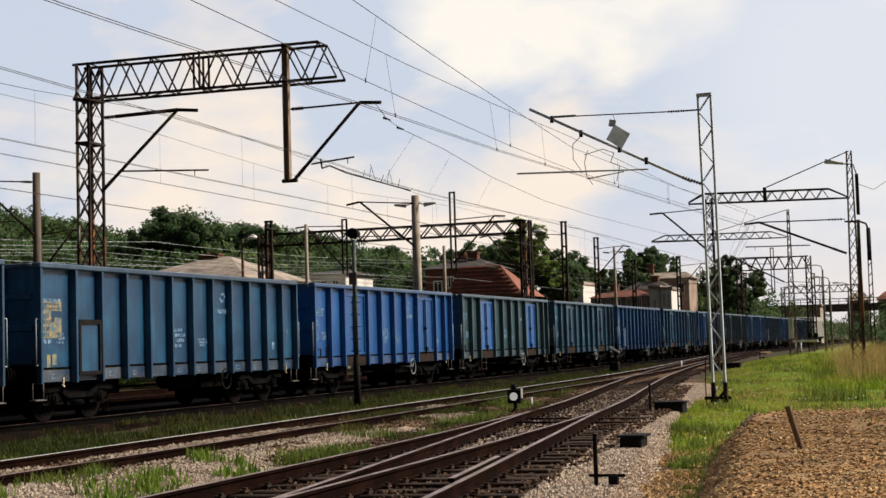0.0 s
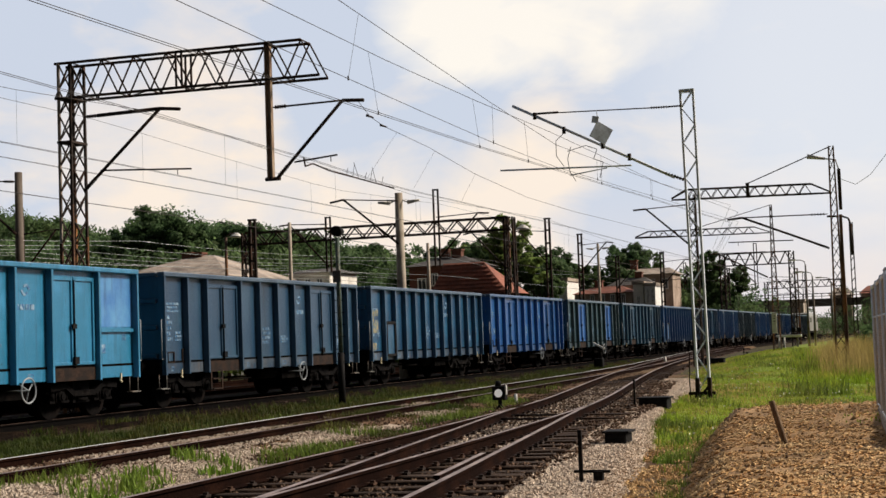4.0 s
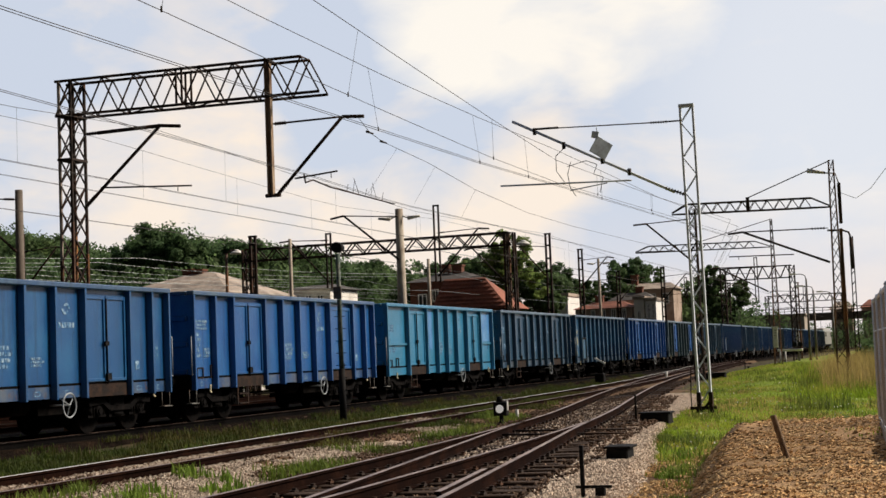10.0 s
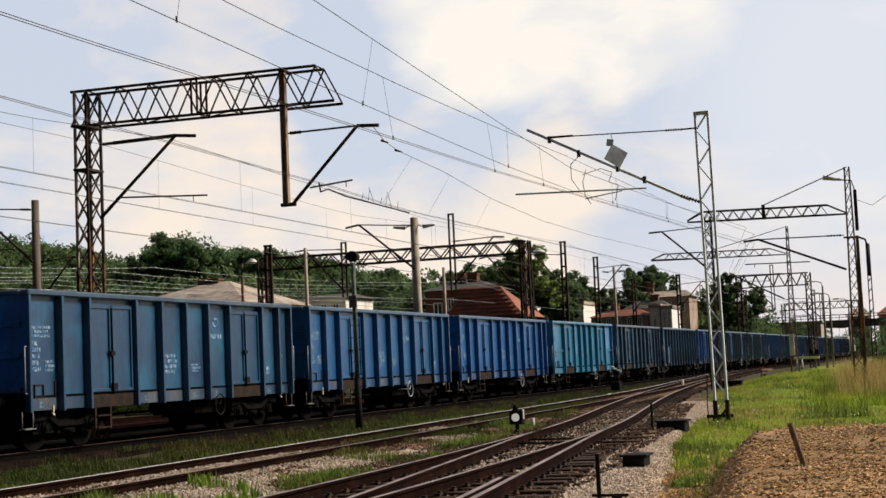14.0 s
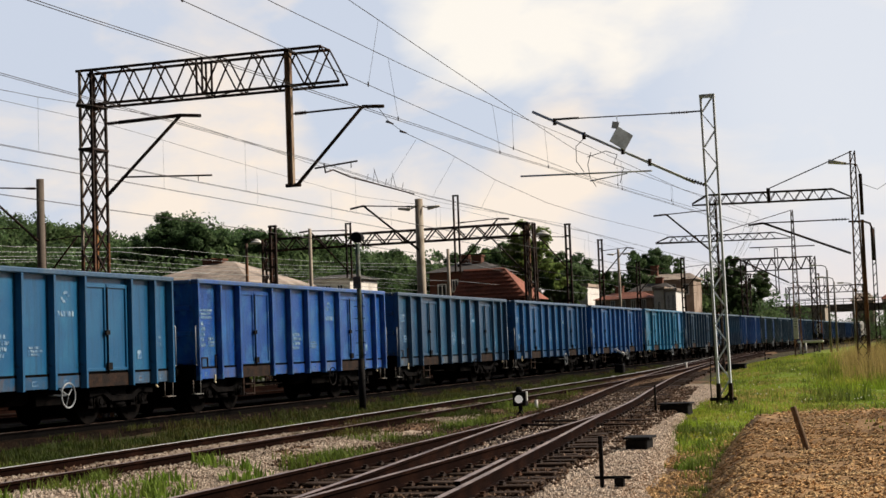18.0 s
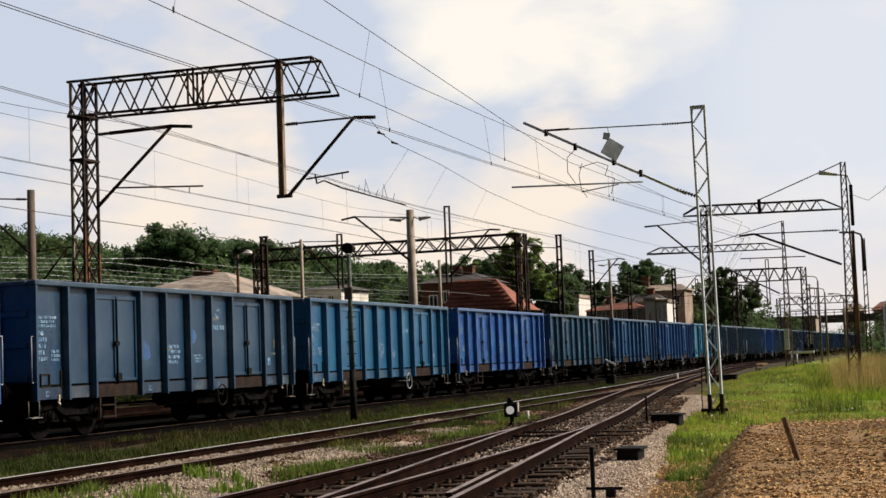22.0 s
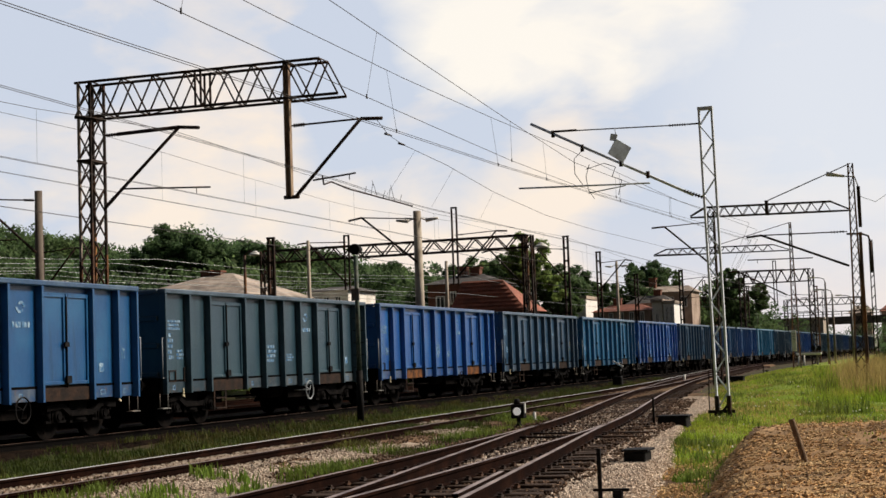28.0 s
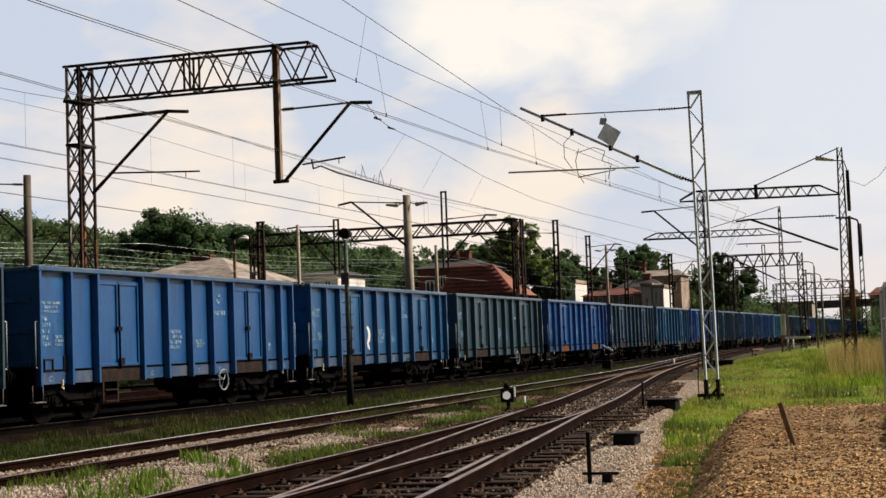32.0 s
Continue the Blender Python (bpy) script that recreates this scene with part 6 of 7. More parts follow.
def pole_mast(x, y, top, arm, label, material=CONCRETE, lamp=False, wide=0.17):
    t = thing("catenary_pole" if arm else "pole", label, "catenary mast" if arm else "pole")
    bm = bmesh.new()
    rod(bm, (x, y, height(x, y) - 0.2), (x, y, top), wide * 1.15, wide * 0.85, n=12)
    part("post", bm, material, t)
    if arm:
        yy = y - 0.2
        cantilever(t, (x, yy, top - 0.35), (x, yy, top - 2.2), (x + arm * 0.8, yy, top - 0.15), (x + arm, yy, top - 0.25), (x + arm * 0.25, yy, top - 1.7), (x + arm * 0.85, yy, top - 1.65))
    if lamp:
        for s in (-1, 1):
            bm = bmesh.new()
            rod(bm, (x, y, top - 0.25), (x + s * 0.5, y, top - 0.45), 0.03)
            rod(bm, (x + s * 0.4, y, top - 0.42), (x + s * 0.95, y, top - 0.36), 0.09, 0.05, n=10)
            part("lamp_head", bm, RENDER_PALE, t, "pale lamp head")
    return t


pole_mast(-21.6, 60.0, 7.85, -3.1, "weathered concrete mast with twin lamps and a wire bracket", lamp=True, wide=0.2)
pole_mast(-30.4, 45.0, 7.9, -3.0, "tapering dark stained concrete catenary mast", OLD_CONCRETE, wide=0.155)
pole_mast(-31.2, 70.0, 7.8, 0, "pale slim concrete pole", wide=0.1)
pole_mast(-29.86, 88.0, 7.6, 0, "pale slim concrete pole", wide=0.11)
pole_mast(-26.0, 120.0, 9.0, 0, "slim concrete lamp pole with twin lamps", lamp=True, wide=0.12)


def street_lamp(x, y, top):
    """A slim pole with a short curved arm and a flat lamp head."""
    t = thing("street_lamp", "slim grey street lamp with a curved arm", "street lamp")
    bm = bmesh.new()
    rod(bm, (x, y, height(x, y) - 0.2), (x, y, top - 0.35), 0.1, 0.06, n=8)
    part("post", bm, STEEL_GREY, t)
    bm = bmesh.new()
    tube(bm, [(x, y, top - 0.4), (x - 0.08, y, top - 0.1), (x - 0.35, y, top), (x - 0.8, y, top + 0.03)], 0.035)
    part("arm", bm, STEEL_GREY, t)
    bm = bmesh.new()
    box(bm, x - 1.25, x - 0.7, y - 0.12, y + 0.12, top - 0.02, top + 0.1, bevel=0.03)
    part("lamp_head", bm, RENDER_PALE, t, "pale lamp head")


street_lamp(-8.85, 112.0, 6.45)
street_lamp(-8.7, 116.0, 5.7)
street_lamp(-8.1, 128.0, 5.6)


def slim_mast():
    t = thing("catenary_mast", "slim dark lattice mast with one wire bracket", "catenary mast")
    x, y = -11.35, 75.0
    lattice(t, (x, y, height(x, y) - 0.2), (x, y, 8.35), 0.42, 0.34, 0.07, 0.04, 0.55, STEEL_DARK, STEEL_DARK)
    cantilever(t, (x, y - 0.2, 7.85), (x - 0.2, y - 0.2, 5.85), (x - 2.3, y - 0.2, 7.75), (x - 2.95, y - 0.2, 7.72), (x - 0.9, y - 0.2, 6.3), (x - 2.9, y - 0.2, 6.35))


slim_mast()


def yard_lamp(x, y, z, reach, label):
    """A rusty pole with an arm and a white enamel shade."""
    t = thing("yard_lamp", label, "lamp post")
    bm = bmesh.new()
    rod(bm, (x, y, height(x, y) - 0.2), (x, y, z - 0.15), 0.11, 0.08, n=10)
    part("post", bm, STEEL_RUST, t)
    bm = bmesh.new()
    tube(bm, [(x, y, z - 0.2), (x + reach * 0.4, y, z + 0.02), (x + reach, y, z)], 0.035)
    part("arm", bm, STEEL_RUST, t)
    bm = bmesh.new()
    rod(bm, (x + reach, y, z - 0.22), (x + reach, y, z - 0.08), 0.42, 0.26, n=16)
    rod(bm, (x + reach, y, z - 0.08), (x + reach, y, z + 0.03), 0.26, 0.08, n=16)
    part("shade", bm, WHITE, t, "white enamel shade")


yard_lamp(-37.32, 75.0, 7.84, 0.66, "rusty yard lamp post with a white shade")
yard_lamp(-21.46, 78.0, 7.56, 0.48, "rusty yard lamp post with a white shade")


def rail_mast(x, y, top, arm, label, rust=STEEL_RUST):
    """A narrow mast of two channels with battens."""
    t = thing("catenary_mast", label, "catenary mast")
    g = height(x, y) - 0.2
    for d in (-0.16, 0.16):
        bm = bmesh.new()
        bar(bm, (x + d, y, g), (x + d * 0.85, y, top), 0.12, 0.14, up=(0, 1, 0))
        part("leg", bm, rust, t)
    for z in np.arange(g + 0.5, top, 0.85):
        bm = bmesh.new()
        box(bm, x - 0.16, x + 0.16, y - 0.08, y - 0.06, z - 0.06, z + 0.06)
        part("batten", bm, rust, t)
    bm = bmesh.new()
    box(bm, x - 0.22, x + 0.22, y - 0.09, y + 0.09, top - 0.1, top)
    part("cap", bm, rust, t)
    for a in arm:
        yy = y - 0.2
        cantilever(t, (x, yy, top - 0.9), (x, yy, top - 3.0), (x + a * 0.8, yy, top - 0.75), (x + a, yy, top - 0.85), (x + a * 0.25, yy, top - 2.5), (x + a * 0.85, yy, top - 2.45))


rail_mast(-33.3, 70.0, 8.1, (), "dark rusty channel mast", STEEL_DARK)
rail_mast(-23.9, 95.0, 9.3, (-2.4,), "dark rusty channel mast with a wire bracket", STEEL_DARK)
rail_mast(-23.9, 85.0, 8.6, (-2.6,), "rust-brown channel mast with a wire bracket")
rail_mast(-25.2, 110.0, 9.2, (2.6,), "dark channel mast with a wire bracket", STEEL_DARK)
rail_mast(-12.8, 150.0, 7.4, (-2.6,), "rust-brown channel mast beside the main track")
rail_mast(-19.9 - 2.6, 130.0, 8.6, (2.6,), "dark channel mast with a wire bracket", STEEL_DARK)
rail_mast(-40.5, 60.0, 8.0, (2.6,), "dark channel mast at the edge of the yard", STEEL_DARK)
rail_mast(-28.5, 140.0, 9.0, (2.6,), "dark channel mast with a wire bracket", STEEL_DARK)
rail_mast(-22.6, 175.0, 8.8, (2.4,), "dark distant channel mast", STEEL_DARK)
rail_mast(-10.2, 185.0, 8.0, (-2.4,), "dark distant channel mast", STEEL_DARK)


def overhead_line(label, contact, messenger, supports, x_of, droppers=True, twin=True, r=0.0062, metal=WIRE, sag=0.75, hang=None, drops=None):
    """Contact wire and messenger from support to support, with droppers."""
    t = thing("overhead_line", label, "overhead wire", "overhead lines")
    ys = []
    for a, b in zip(supports, supports[1:]):
        ys += [(a + (b - a) * k / 10, 4 * (k / 10) * (1 - k / 10)) for k in range(10)]
    ys.append((supports[-1], 0.0))
    z_of = lambda y, u: float(np.interp(y, [p[0] for p in hang], [p[1] for p in hang])) if hang else messenger - sag * u
    for d in ((-0.045, 0.045) if twin else (0,)):
        bm = bmesh.new()
        tube(bm, [(x_of(y) + d, y, contact) for y, _ in ys], r)
        part("contact_wire", bm, metal, t)
    if messenger:
        bm = bmesh.new()
        tube(bm, [(x_of(y), y, z_of(y, u)) for y, u in ys], r * 1.1)
        part("messenger_wire", bm, metal, t)
        for ya, yb in drops or ():
            bm = bmesh.new()
            rod(bm, (x_of(yb), yb, contact), (x_of(ya), ya, z_of(ya, 0)), 0.0035, n=4)
            rod(bm, (x_of(yb), yb, contact - 0.03), (x_of(yb), yb, contact + 0.05), 0.014, n=5)
            part("dropper", bm, metal, t)
        if droppers and not drops:
            for i, (y, u) in enumerate(ys[:-1]):
                if i % 2:
                    bm = bmesh.new()
                    rod(bm, (x_of(y), y, contact), (x_of(y), y, z_of(y, u)), 0.0035, n=4)
                    part("dropper", bm, metal, t)


lerp_x = lambda pts: (lambda y: float(np.interp(y, [p[1] for p in pts], [p[0] for p in pts])))
overhead_line("double contact wire and messenger over the turnout", 5.88, 6.85, (-16, 38.3, 62, 95, 140),
              lerp_x([(-11.6, -16), (-10.6, 15.6), (-10.48, 19.6), (-10.26, 22.7), (-10.08, 27), (-9.83, 33), (-9.43, 38.4), (-7.8, 62), (-13.2, 95), (-15.5, 140)]),
              hang=((-16, 8.3), (15, 7.45), (21.8, 7.16), (26.8, 7.01), (33.1, 6.94), (38.3, 6.85), (50, 6.5), (62, 6.6), (95, 6.6), (140, 6.8)), drops=((26.6, 27.0), (32.6, 33.0), (36.2, 36.4), (43, 43), (49, 49), (55, 55)))
overhead_line("contact wire and messenger over the diverging track", 5.90, 6.80, (-20, 38.3, 62, 95),
              lerp_x([(-8.2, -20), (-9.01, 16.6), (-9.15, 19.8), (-9.22, 23.3), (-9.4, 31.6), (-9.3, 38.3), (-7.5, 62), (-13.0, 95)]),
              hang=((-20, 8.2), (18, 7.4), (22.6, 7.17), (26.9, 7.03), (31.7, 6.87), (35.2, 6.62), (38.3, 6.5), (62, 6.3), (95, 6.6)), twin=False, drops=((17.0, 16.5), (23.9, 23.3), (32.6, 32.6), (42, 42), (48, 48)))
overhead_line("double contact wire and messenger over the main track", 6.06, 7.62, (-25, 33.97, 75, 125, 180, 240, 300), lerp_x([(-18.9, -25), (-19.0, 26.8), (-18.9, 34), (-18.9, 45), (-19.3, 300)]),
              hang=((-25, 8.3), (10, 7.0), (25.7, 7.13), (28.4, 7.31), (33.97, 7.6), (37.4, 7.52), (41.7, 7.36), (55, 7.1), (75, 7.6), (100, 7.1), (125, 7.6), (180, 7.6), (240, 7.6), (300, 7.6)))
overhead_line("double contact wire over the siding", 6.03, 0, (-25, 20, 33.97, 62, 95, 140, 205), lerp_x([(-14.0, -25), (-14.22, 20), (-14.35, 27), (-14.5, 33.97), (-15.0, 41), (-14.4, 62), (-14.2, 95), (-14.5, 205)]))


def siding_messenger():
    """The siding's messenger, anchored at the gantry's bracket through two insulators."""
    t = thing("overhead_line", "siding messenger wire with insulators and thin droppers", "overhead wire", "overhead lines")
    way = [(-13.2, 33.97, 7.38), (-13.6, 35.8, 7.28), (-13.75, 37.2, 7.22), (-13.95, 41.4, 7.16), (-14.2, 47, 6.9), (-14.3, 54, 6.7), (-14.4, 62, 6.75), (-14.2, 95, 7.2)]
    bm = bmesh.new()
    tube(bm, way, 0.008)
    part("messenger_wire", bm, WIRE, t)
    for k in (1, 2):
        bm = bmesh.new()
        p = Vector(way[k])
        rod(bm, p - Vector((0.03, 0.15, -0.01)), p + Vector((0.03, 0.15, -0.01)), 0.035, 0.02, n=8)
        part("insulator", bm, PORCELAIN, t)
    for y in (38.4, 42.2, 47):
        x, z = (float(np.interp(y, [q[1] for q in way], [q[k] for q in way])) for k in (0, 2))
        bm = bmesh.new()
        rod(bm, (x, y, z), (-14.75, y + 0.1, 6.03), 0.0035, n=4)
        part("dropper", bm, WIRE, t)


siding_messenger()
overhead_line("second contact wire over the yard track", 6.06, 0, (-30, 40, 75, 130, 190, 260), lambda y: -24.6)
overhead_line("messenger and contact wire over the yard track", 7.02, 8.7, (-30, 40, 75, 130, 190, 260), lambda y: -24.6, hang=((-30, 8.9), (34.7, 8.66), (40.6, 8.74), (48.2, 8.49), (60, 8.2), (75, 8.7), (130, 8.7), (260, 8.7)))
for k, x in enumerate((-30.5, -34.5, -38.5, -42.0, -45.5)):
    bend = (lambda q: (lambda y: q - 0.3 * max(0.0, 92 - y) + 0.0009 * max(0.0, 92 - y) ** 2))(x)
    overhead_line("pale contact wires and messenger over the yard tracks", 5.75 + 0.06 * k, 7.0 + 0.08 * k, (10, 38 + 2 * k, 66 + 2 * k, 94 + 2 * k, 130, 170, 220), bend, metal=WIRE_LIGHT, r=0.008, sag=0.35, droppers=False, twin=k % 2 == 0)


# ---- yard furniture ----
def dwarf_signal():
    x, y, z = -9.57, 32.97, -0.28
    t = thing("dwarf_signal", "black dwarf signal with a white disc", "railway signal")
    bm = bmesh.new()
    box(bm, x - 0.155, x + 0.155, y - 0.12, y + 0.12, z + 0.30, z + 0.62, bevel=0.02)
    part("lamp_case", bm, BLACK, t)
    bm = bmesh.new()
    rod(bm, (x, y - 0.12, z + 0.46), (x, y - 0.14, z + 0.46), 0.092, n=24)
    part("disc", bm, LENS_WHITE, t, "white disc with an added glow")
    bm = bmesh.new()
    rod(bm, (x, y, z - 0.1), (x, y, z + 0.32), 0.05)
    for s in (-1, 1):
        rod(bm, (x + s * 0.15, y, z), (x, y, z + 0.2), 0.03)
    box(bm, x - 0.18, x + 0.18, y - 0.14, y + 0.14, z - 0.05, z + 0.05, bevel=0.015)
    part("pedestal", bm, BLACK, t)
    bm = bmesh.new()
    rod(bm, (x - 0.03, y, z + 0.62), (x - 0.03, y, z + 0.74), 0.08, 0.06)
    part("vent_cap", bm, BLACK, t)
    bm = bmesh.new()
    box(bm, x + 0.17, x + 0.20, y - 0.14, y - 0.08, z + 0.42, z + 0.64, bevel=0.008)
    part("side_blade", bm, WHITE, t, "white edge plate")
    m = thing("marker_post", "short white fouling-point marker beside the siding", "marker post")
    bm = bmesh.new()
    rod(bm, (-10.04, 36.0, -0.4), (-10.04, 36.0, 0.04), 0.045, 0.04, n=10)
    part("post", bm, WHITE, m)


def signal_pole():
    x, y = -16.2, 39.67
    t = thing("signal_post", "dark green signal post with a round black head", "railway signal")
    bm = bmesh.new()
    rod(bm, (x, y, -0.5), (x, y, 1.2), 0.105, 0.095, n=10)
    part("lower_post", bm, BLACK, t)
    bm = bmesh.new()
    rod(bm, (x, y, 1.2), (x, y, 4.5), 0.07, 0.065, n=10)
    part("upper_post", bm, mat("green_grey_paint", (0.07, 0.10, 0.085), 0.6, 0, 0.3, 4, 40, 0.2, (0.2, 0.2, 0.17), 0.4), t)
    bm = bmesh.new()
    rod(bm, (x, y - 0.1, 4.68), (x, y + 0.06, 4.68), 0.155, n=20)
    rod(bm, (x, y + 0.06, 4.68), (x, y + 0.3, 4.68), 0.10, n=14)
    part("signal_head", bm, BLACK, t)
    bm = bmesh.new()
    box(bm, x - 0.12, x + 0.12, y - 0.14, y - 0.1, 3.2, 3.55, bevel=0.01)
    part("number_plate", bm, STEEL_GREY, t)
    for z in np.arange(0.6, 4.2, 0.35):
        bm = bmesh.new()
        rod(bm, (x - 0.16, y, z), (x + 0.16, y, z), 0.01, n=5)
        part("rung", bm, BLACK, t)


def lever_post(x, y, z, tall, bar_z, label):
    t = thing("lever_post", label, "point lever")
    bm = bmesh.new()
    bar(bm, (x, y, z - 0.2), (x, y, z + tall), 0.042)
    part("post", bm, BLACK, t)
    bm = bmesh.new()
    bar(bm, (x - 0.08, y, z + bar_z), (x + 0.33, y, z + bar_z), 0.032)
    box(bm, x + 0.15, x + 0.25, y - 0.05, y + 0.05, z + bar_z - 0.10, z + bar_z)
    part("crossbar", bm, BLACK, t)


def point_box(x, y, z, w, d, h, label):
    t = thing("point_machine", label, "point machine")
    bm = bmesh.new()
    box(bm, x - w / 2, x + w / 2, y - d / 2, y + d / 2, z, z + h, bevel=0.02)
    part("case", bm, BLACK, t)
    bm = bmesh.new()
    box(bm, x - w / 2 - 0.03, x + w / 2 + 0.05, y - d / 2 - 0.03, y + d / 2 + 0.03, z + h, z + h + 0.035, bevel=0.008)
    part("lid", bm, BLACK, t)
    bm = bmesh.new()
    rod(bm, (x - w / 2, y, z + 0.1), (x - w / 2 - 0.9, y + 0.1, z + 0.12), 0.018)
    part("rod", bm, STEEL_DARK, t)


def stake(x, y):
    t = thing("wooden_stake", "leaning grey-brown wooden stake in the soil", "stake")
    bm = bmesh.new()
    z = heap_height(x, y)
    bar(bm, (x, y, z - 0.15), (x - 0.2, y + 0.02, z + 0.58), 0.10, 0.07)
    bmesh.ops.bevel(bm, geom=bm.edges[:], offset=0.012, segments=1, affect="EDGES")
    part("shaft", bm, OLDWOOD, t)


dwarf_signal()
signal_pole()
lever_post(-3.86, 16.44, -0.45, 0.80, 0.34, "black iron point lever post with a crossbar")
lever_post(-6.50, 33.2, -0.45, 0.85, 0.1, "short black point indicator post")
point_box(-4.66, 22.4, -0.45, 0.33, 0.5, 0.38, "low black point machine box in the gravel")
point_box(-6.08, 33.4, -0.46, 0.64, 0.6, 0.42, "long low black point machine box in the grass")
point_box(-11.3, 78.5, -0.4, 1.5, 0.7, 0.42, "long low black point machine box beside the far points")
lever_post(-11.3, 93.0, -0.35, 0.75, 0.45, "short black point indicator post")
lever_post(-11.0, 113.0, -0.2, 0.7, 0.4, "short black point indicator post")
stake(-1.97, 20.6)


def white_marker(x, y, h, label):
    t = thing("marker_post", label, "marker post")
    bm = bmesh.new()
    rod(bm, (x, y, height(x, y) - 0.2), (x, y, height(x, y) + h), 0.07, 0.06, n=8)
    part("post", bm, WHITE, t)


for x, y, h in ((-13.9, 62, 0.3), (-14.6, 84, 0.45), (-11.2, 118, 0.9), (-10.4, 106, 0.9)):
    white_marker(x, y, h, "small white marker post beside the track")
bm = bmesh.new()
t = thing("point_weight", "black counterweight lever beside the siding", "point lever")
box(bm, -17.35, -16.85, 77.8, 78.2, -0.45, 0.25, bevel=0.05)
rod(bm, (-17.0, 78, 0.2), (-17.0, 78, 0.75), 0.09, 0.07)
box(bm, -17.15, -16.85, 77.85, 78.15, 0.6, 0.95, bevel=0.03)
part("weight", bm, BLACK, t)
bm = bmesh.new()
bar(bm, (-17.3, 77.8, 1.05), (-16.75, 77.8, 0.75), 0.09)
part("handle", bm, WHITE, t, "white painted handle")
for x in (-9.5, -12.9):
    t = thing("mast_sign", "white number board on a mast, writing too small to read", "sign")
    y = 94.6 if x > -10 else 149.6
    bm = bmesh.new()
    box(bm, x - 0.15, x + 0.15, y - 0.36, y - 0.3, 1.2, 2.5, bevel=0.01)
    part("board", bm, WHITE, t)
    o = part("lettering", text_bars(3, 0.05, (0.14,), 2.2), STEEL_GREY, t)
    o.matrix_basis = pose(x + 0.07, y - 0.365, 2.3, 0, 0, 90)
t = thing("buffer_beam", "low white timber barrier with two round lamps", "barrier")
bm = bmesh.new()
box(bm, -11.0, -9.2, 109.85, 110.15, 0.86, 1.03, bevel=0.03)
part("beam", bm, WHITE, t)
for x in (-10.8, -9.5):
    bm = bmesh.new()
    bar(bm, (x, 110, -0.4), (x, 110, 0.88), 0.12)
    part("leg", bm, STEEL_GREY, t)
for x in (-9.75, -9.35):
    bm = bmesh.new()
    rod(bm, (x, 109.9, 1.35), (x, 109.7, 1.35), 0.17, n=14)
    bar(bm, (x, 110, 1.0), (x, 110, 1.35), 0.08)
    part("lamp", bm, BLACK, t)


# ---- wire mesh fence ----
def make_fence():
    f = thing("chain_link_fence", "grey galvanised chain-link fence with an open gateway", "fence")
    x_of = lambda y: -0.52 - (y - 18.75) * 0.062
    side = [(x_of(y), y) for y in (26.6, 23.98, 21.36, 18.75)]
    back = [(side[0][0] + 2.6 * k, 26.6 + 0.06 * k) for k in range(4)]
    corner, gate = Vector((*side[3], 0)), Vector((-0.04, 14.0, 0))

    def post(x, y, r):
        bm = bmesh.new()
        rod(bm, (x, y, -0.4), (x, y, 2.06), r, n=12)
        rod(bm, (x, y, 2.06), (x, y, 2.10), r * 1.2, r * 0.7, n=12)
        part("post", bm, GALV, f)

    def panel(pa, pb):
        pa, pb = Vector((*pa, 0)), Vector((*pb, 0))
        at = lambda u, z: pa.lerp(pb, u) + Vector((0, 0, z))
        for z, r in ((2.05, 0.03), (1.55, 0.012), (0.08, 0.012)):
            bm = bmesh.new()
            rod(bm, at(0, z), at(1, z), r, n=8)
            part("rail", bm, GALV, f)
        bm = bmesh.new()
        bar(bm, at(0.02, -0.12), at(0.98, -0.12), 0.08, 0.36)
        part("plinth_board", bm, CONCRETE, f, "concrete plinth board")
        bm = bmesh.new()
        ln, h, k = (pb - pa).length, 1.95, -1.95
        while k < ln:
            p0, p1 = (max(k, 0), max(0, -k)), (min(k + h, ln), min(h, ln - k))
            if p1[0] > p0[0]:
                bar(bm, at(p0[0] / ln, 0.08 + p0[1]), at(p1[0] / ln, 0.08 + p1[1]), 0.0034)
                bar(bm, at(p0[0] / ln, 0.08 + h - p0[1]), at(p1[0] / ln, 0.08 + h - p1[1]), 0.0034)
            k += 0.075
        part("wire_mesh", bm, MESH_GREY, f, "weathered grey chain-link mesh")

    for x, y in side[:3] + back[1:]:
        post(x, y, 0.03)
    post(*side[3], 0.052)
    post(gate.x, gate.y, 0.052)
    for line in (side, back):
        for pa, pb in zip(line, line[1:]):
            panel(pa, pb)
    # the gateway: lintel pipe, threshold, stiffening pipes
    for name, za, zb, r, m in (("lintel", 2.03, 2.03, 0.042, GALV), ("brace", 1.45, 1.45, 0.02, GALV), ("brace", 1.30, 1.05, 0.016, GALV), ("threshold", -0.06, -0.06, 0.04, CONCRETE)):
        bm = bmesh.new()
        rod(bm, corner + Vector((0, 0, za)), gate + Vector((0, 0, zb)), r, n=10)
        part(name, bm, m, f)


make_fence()


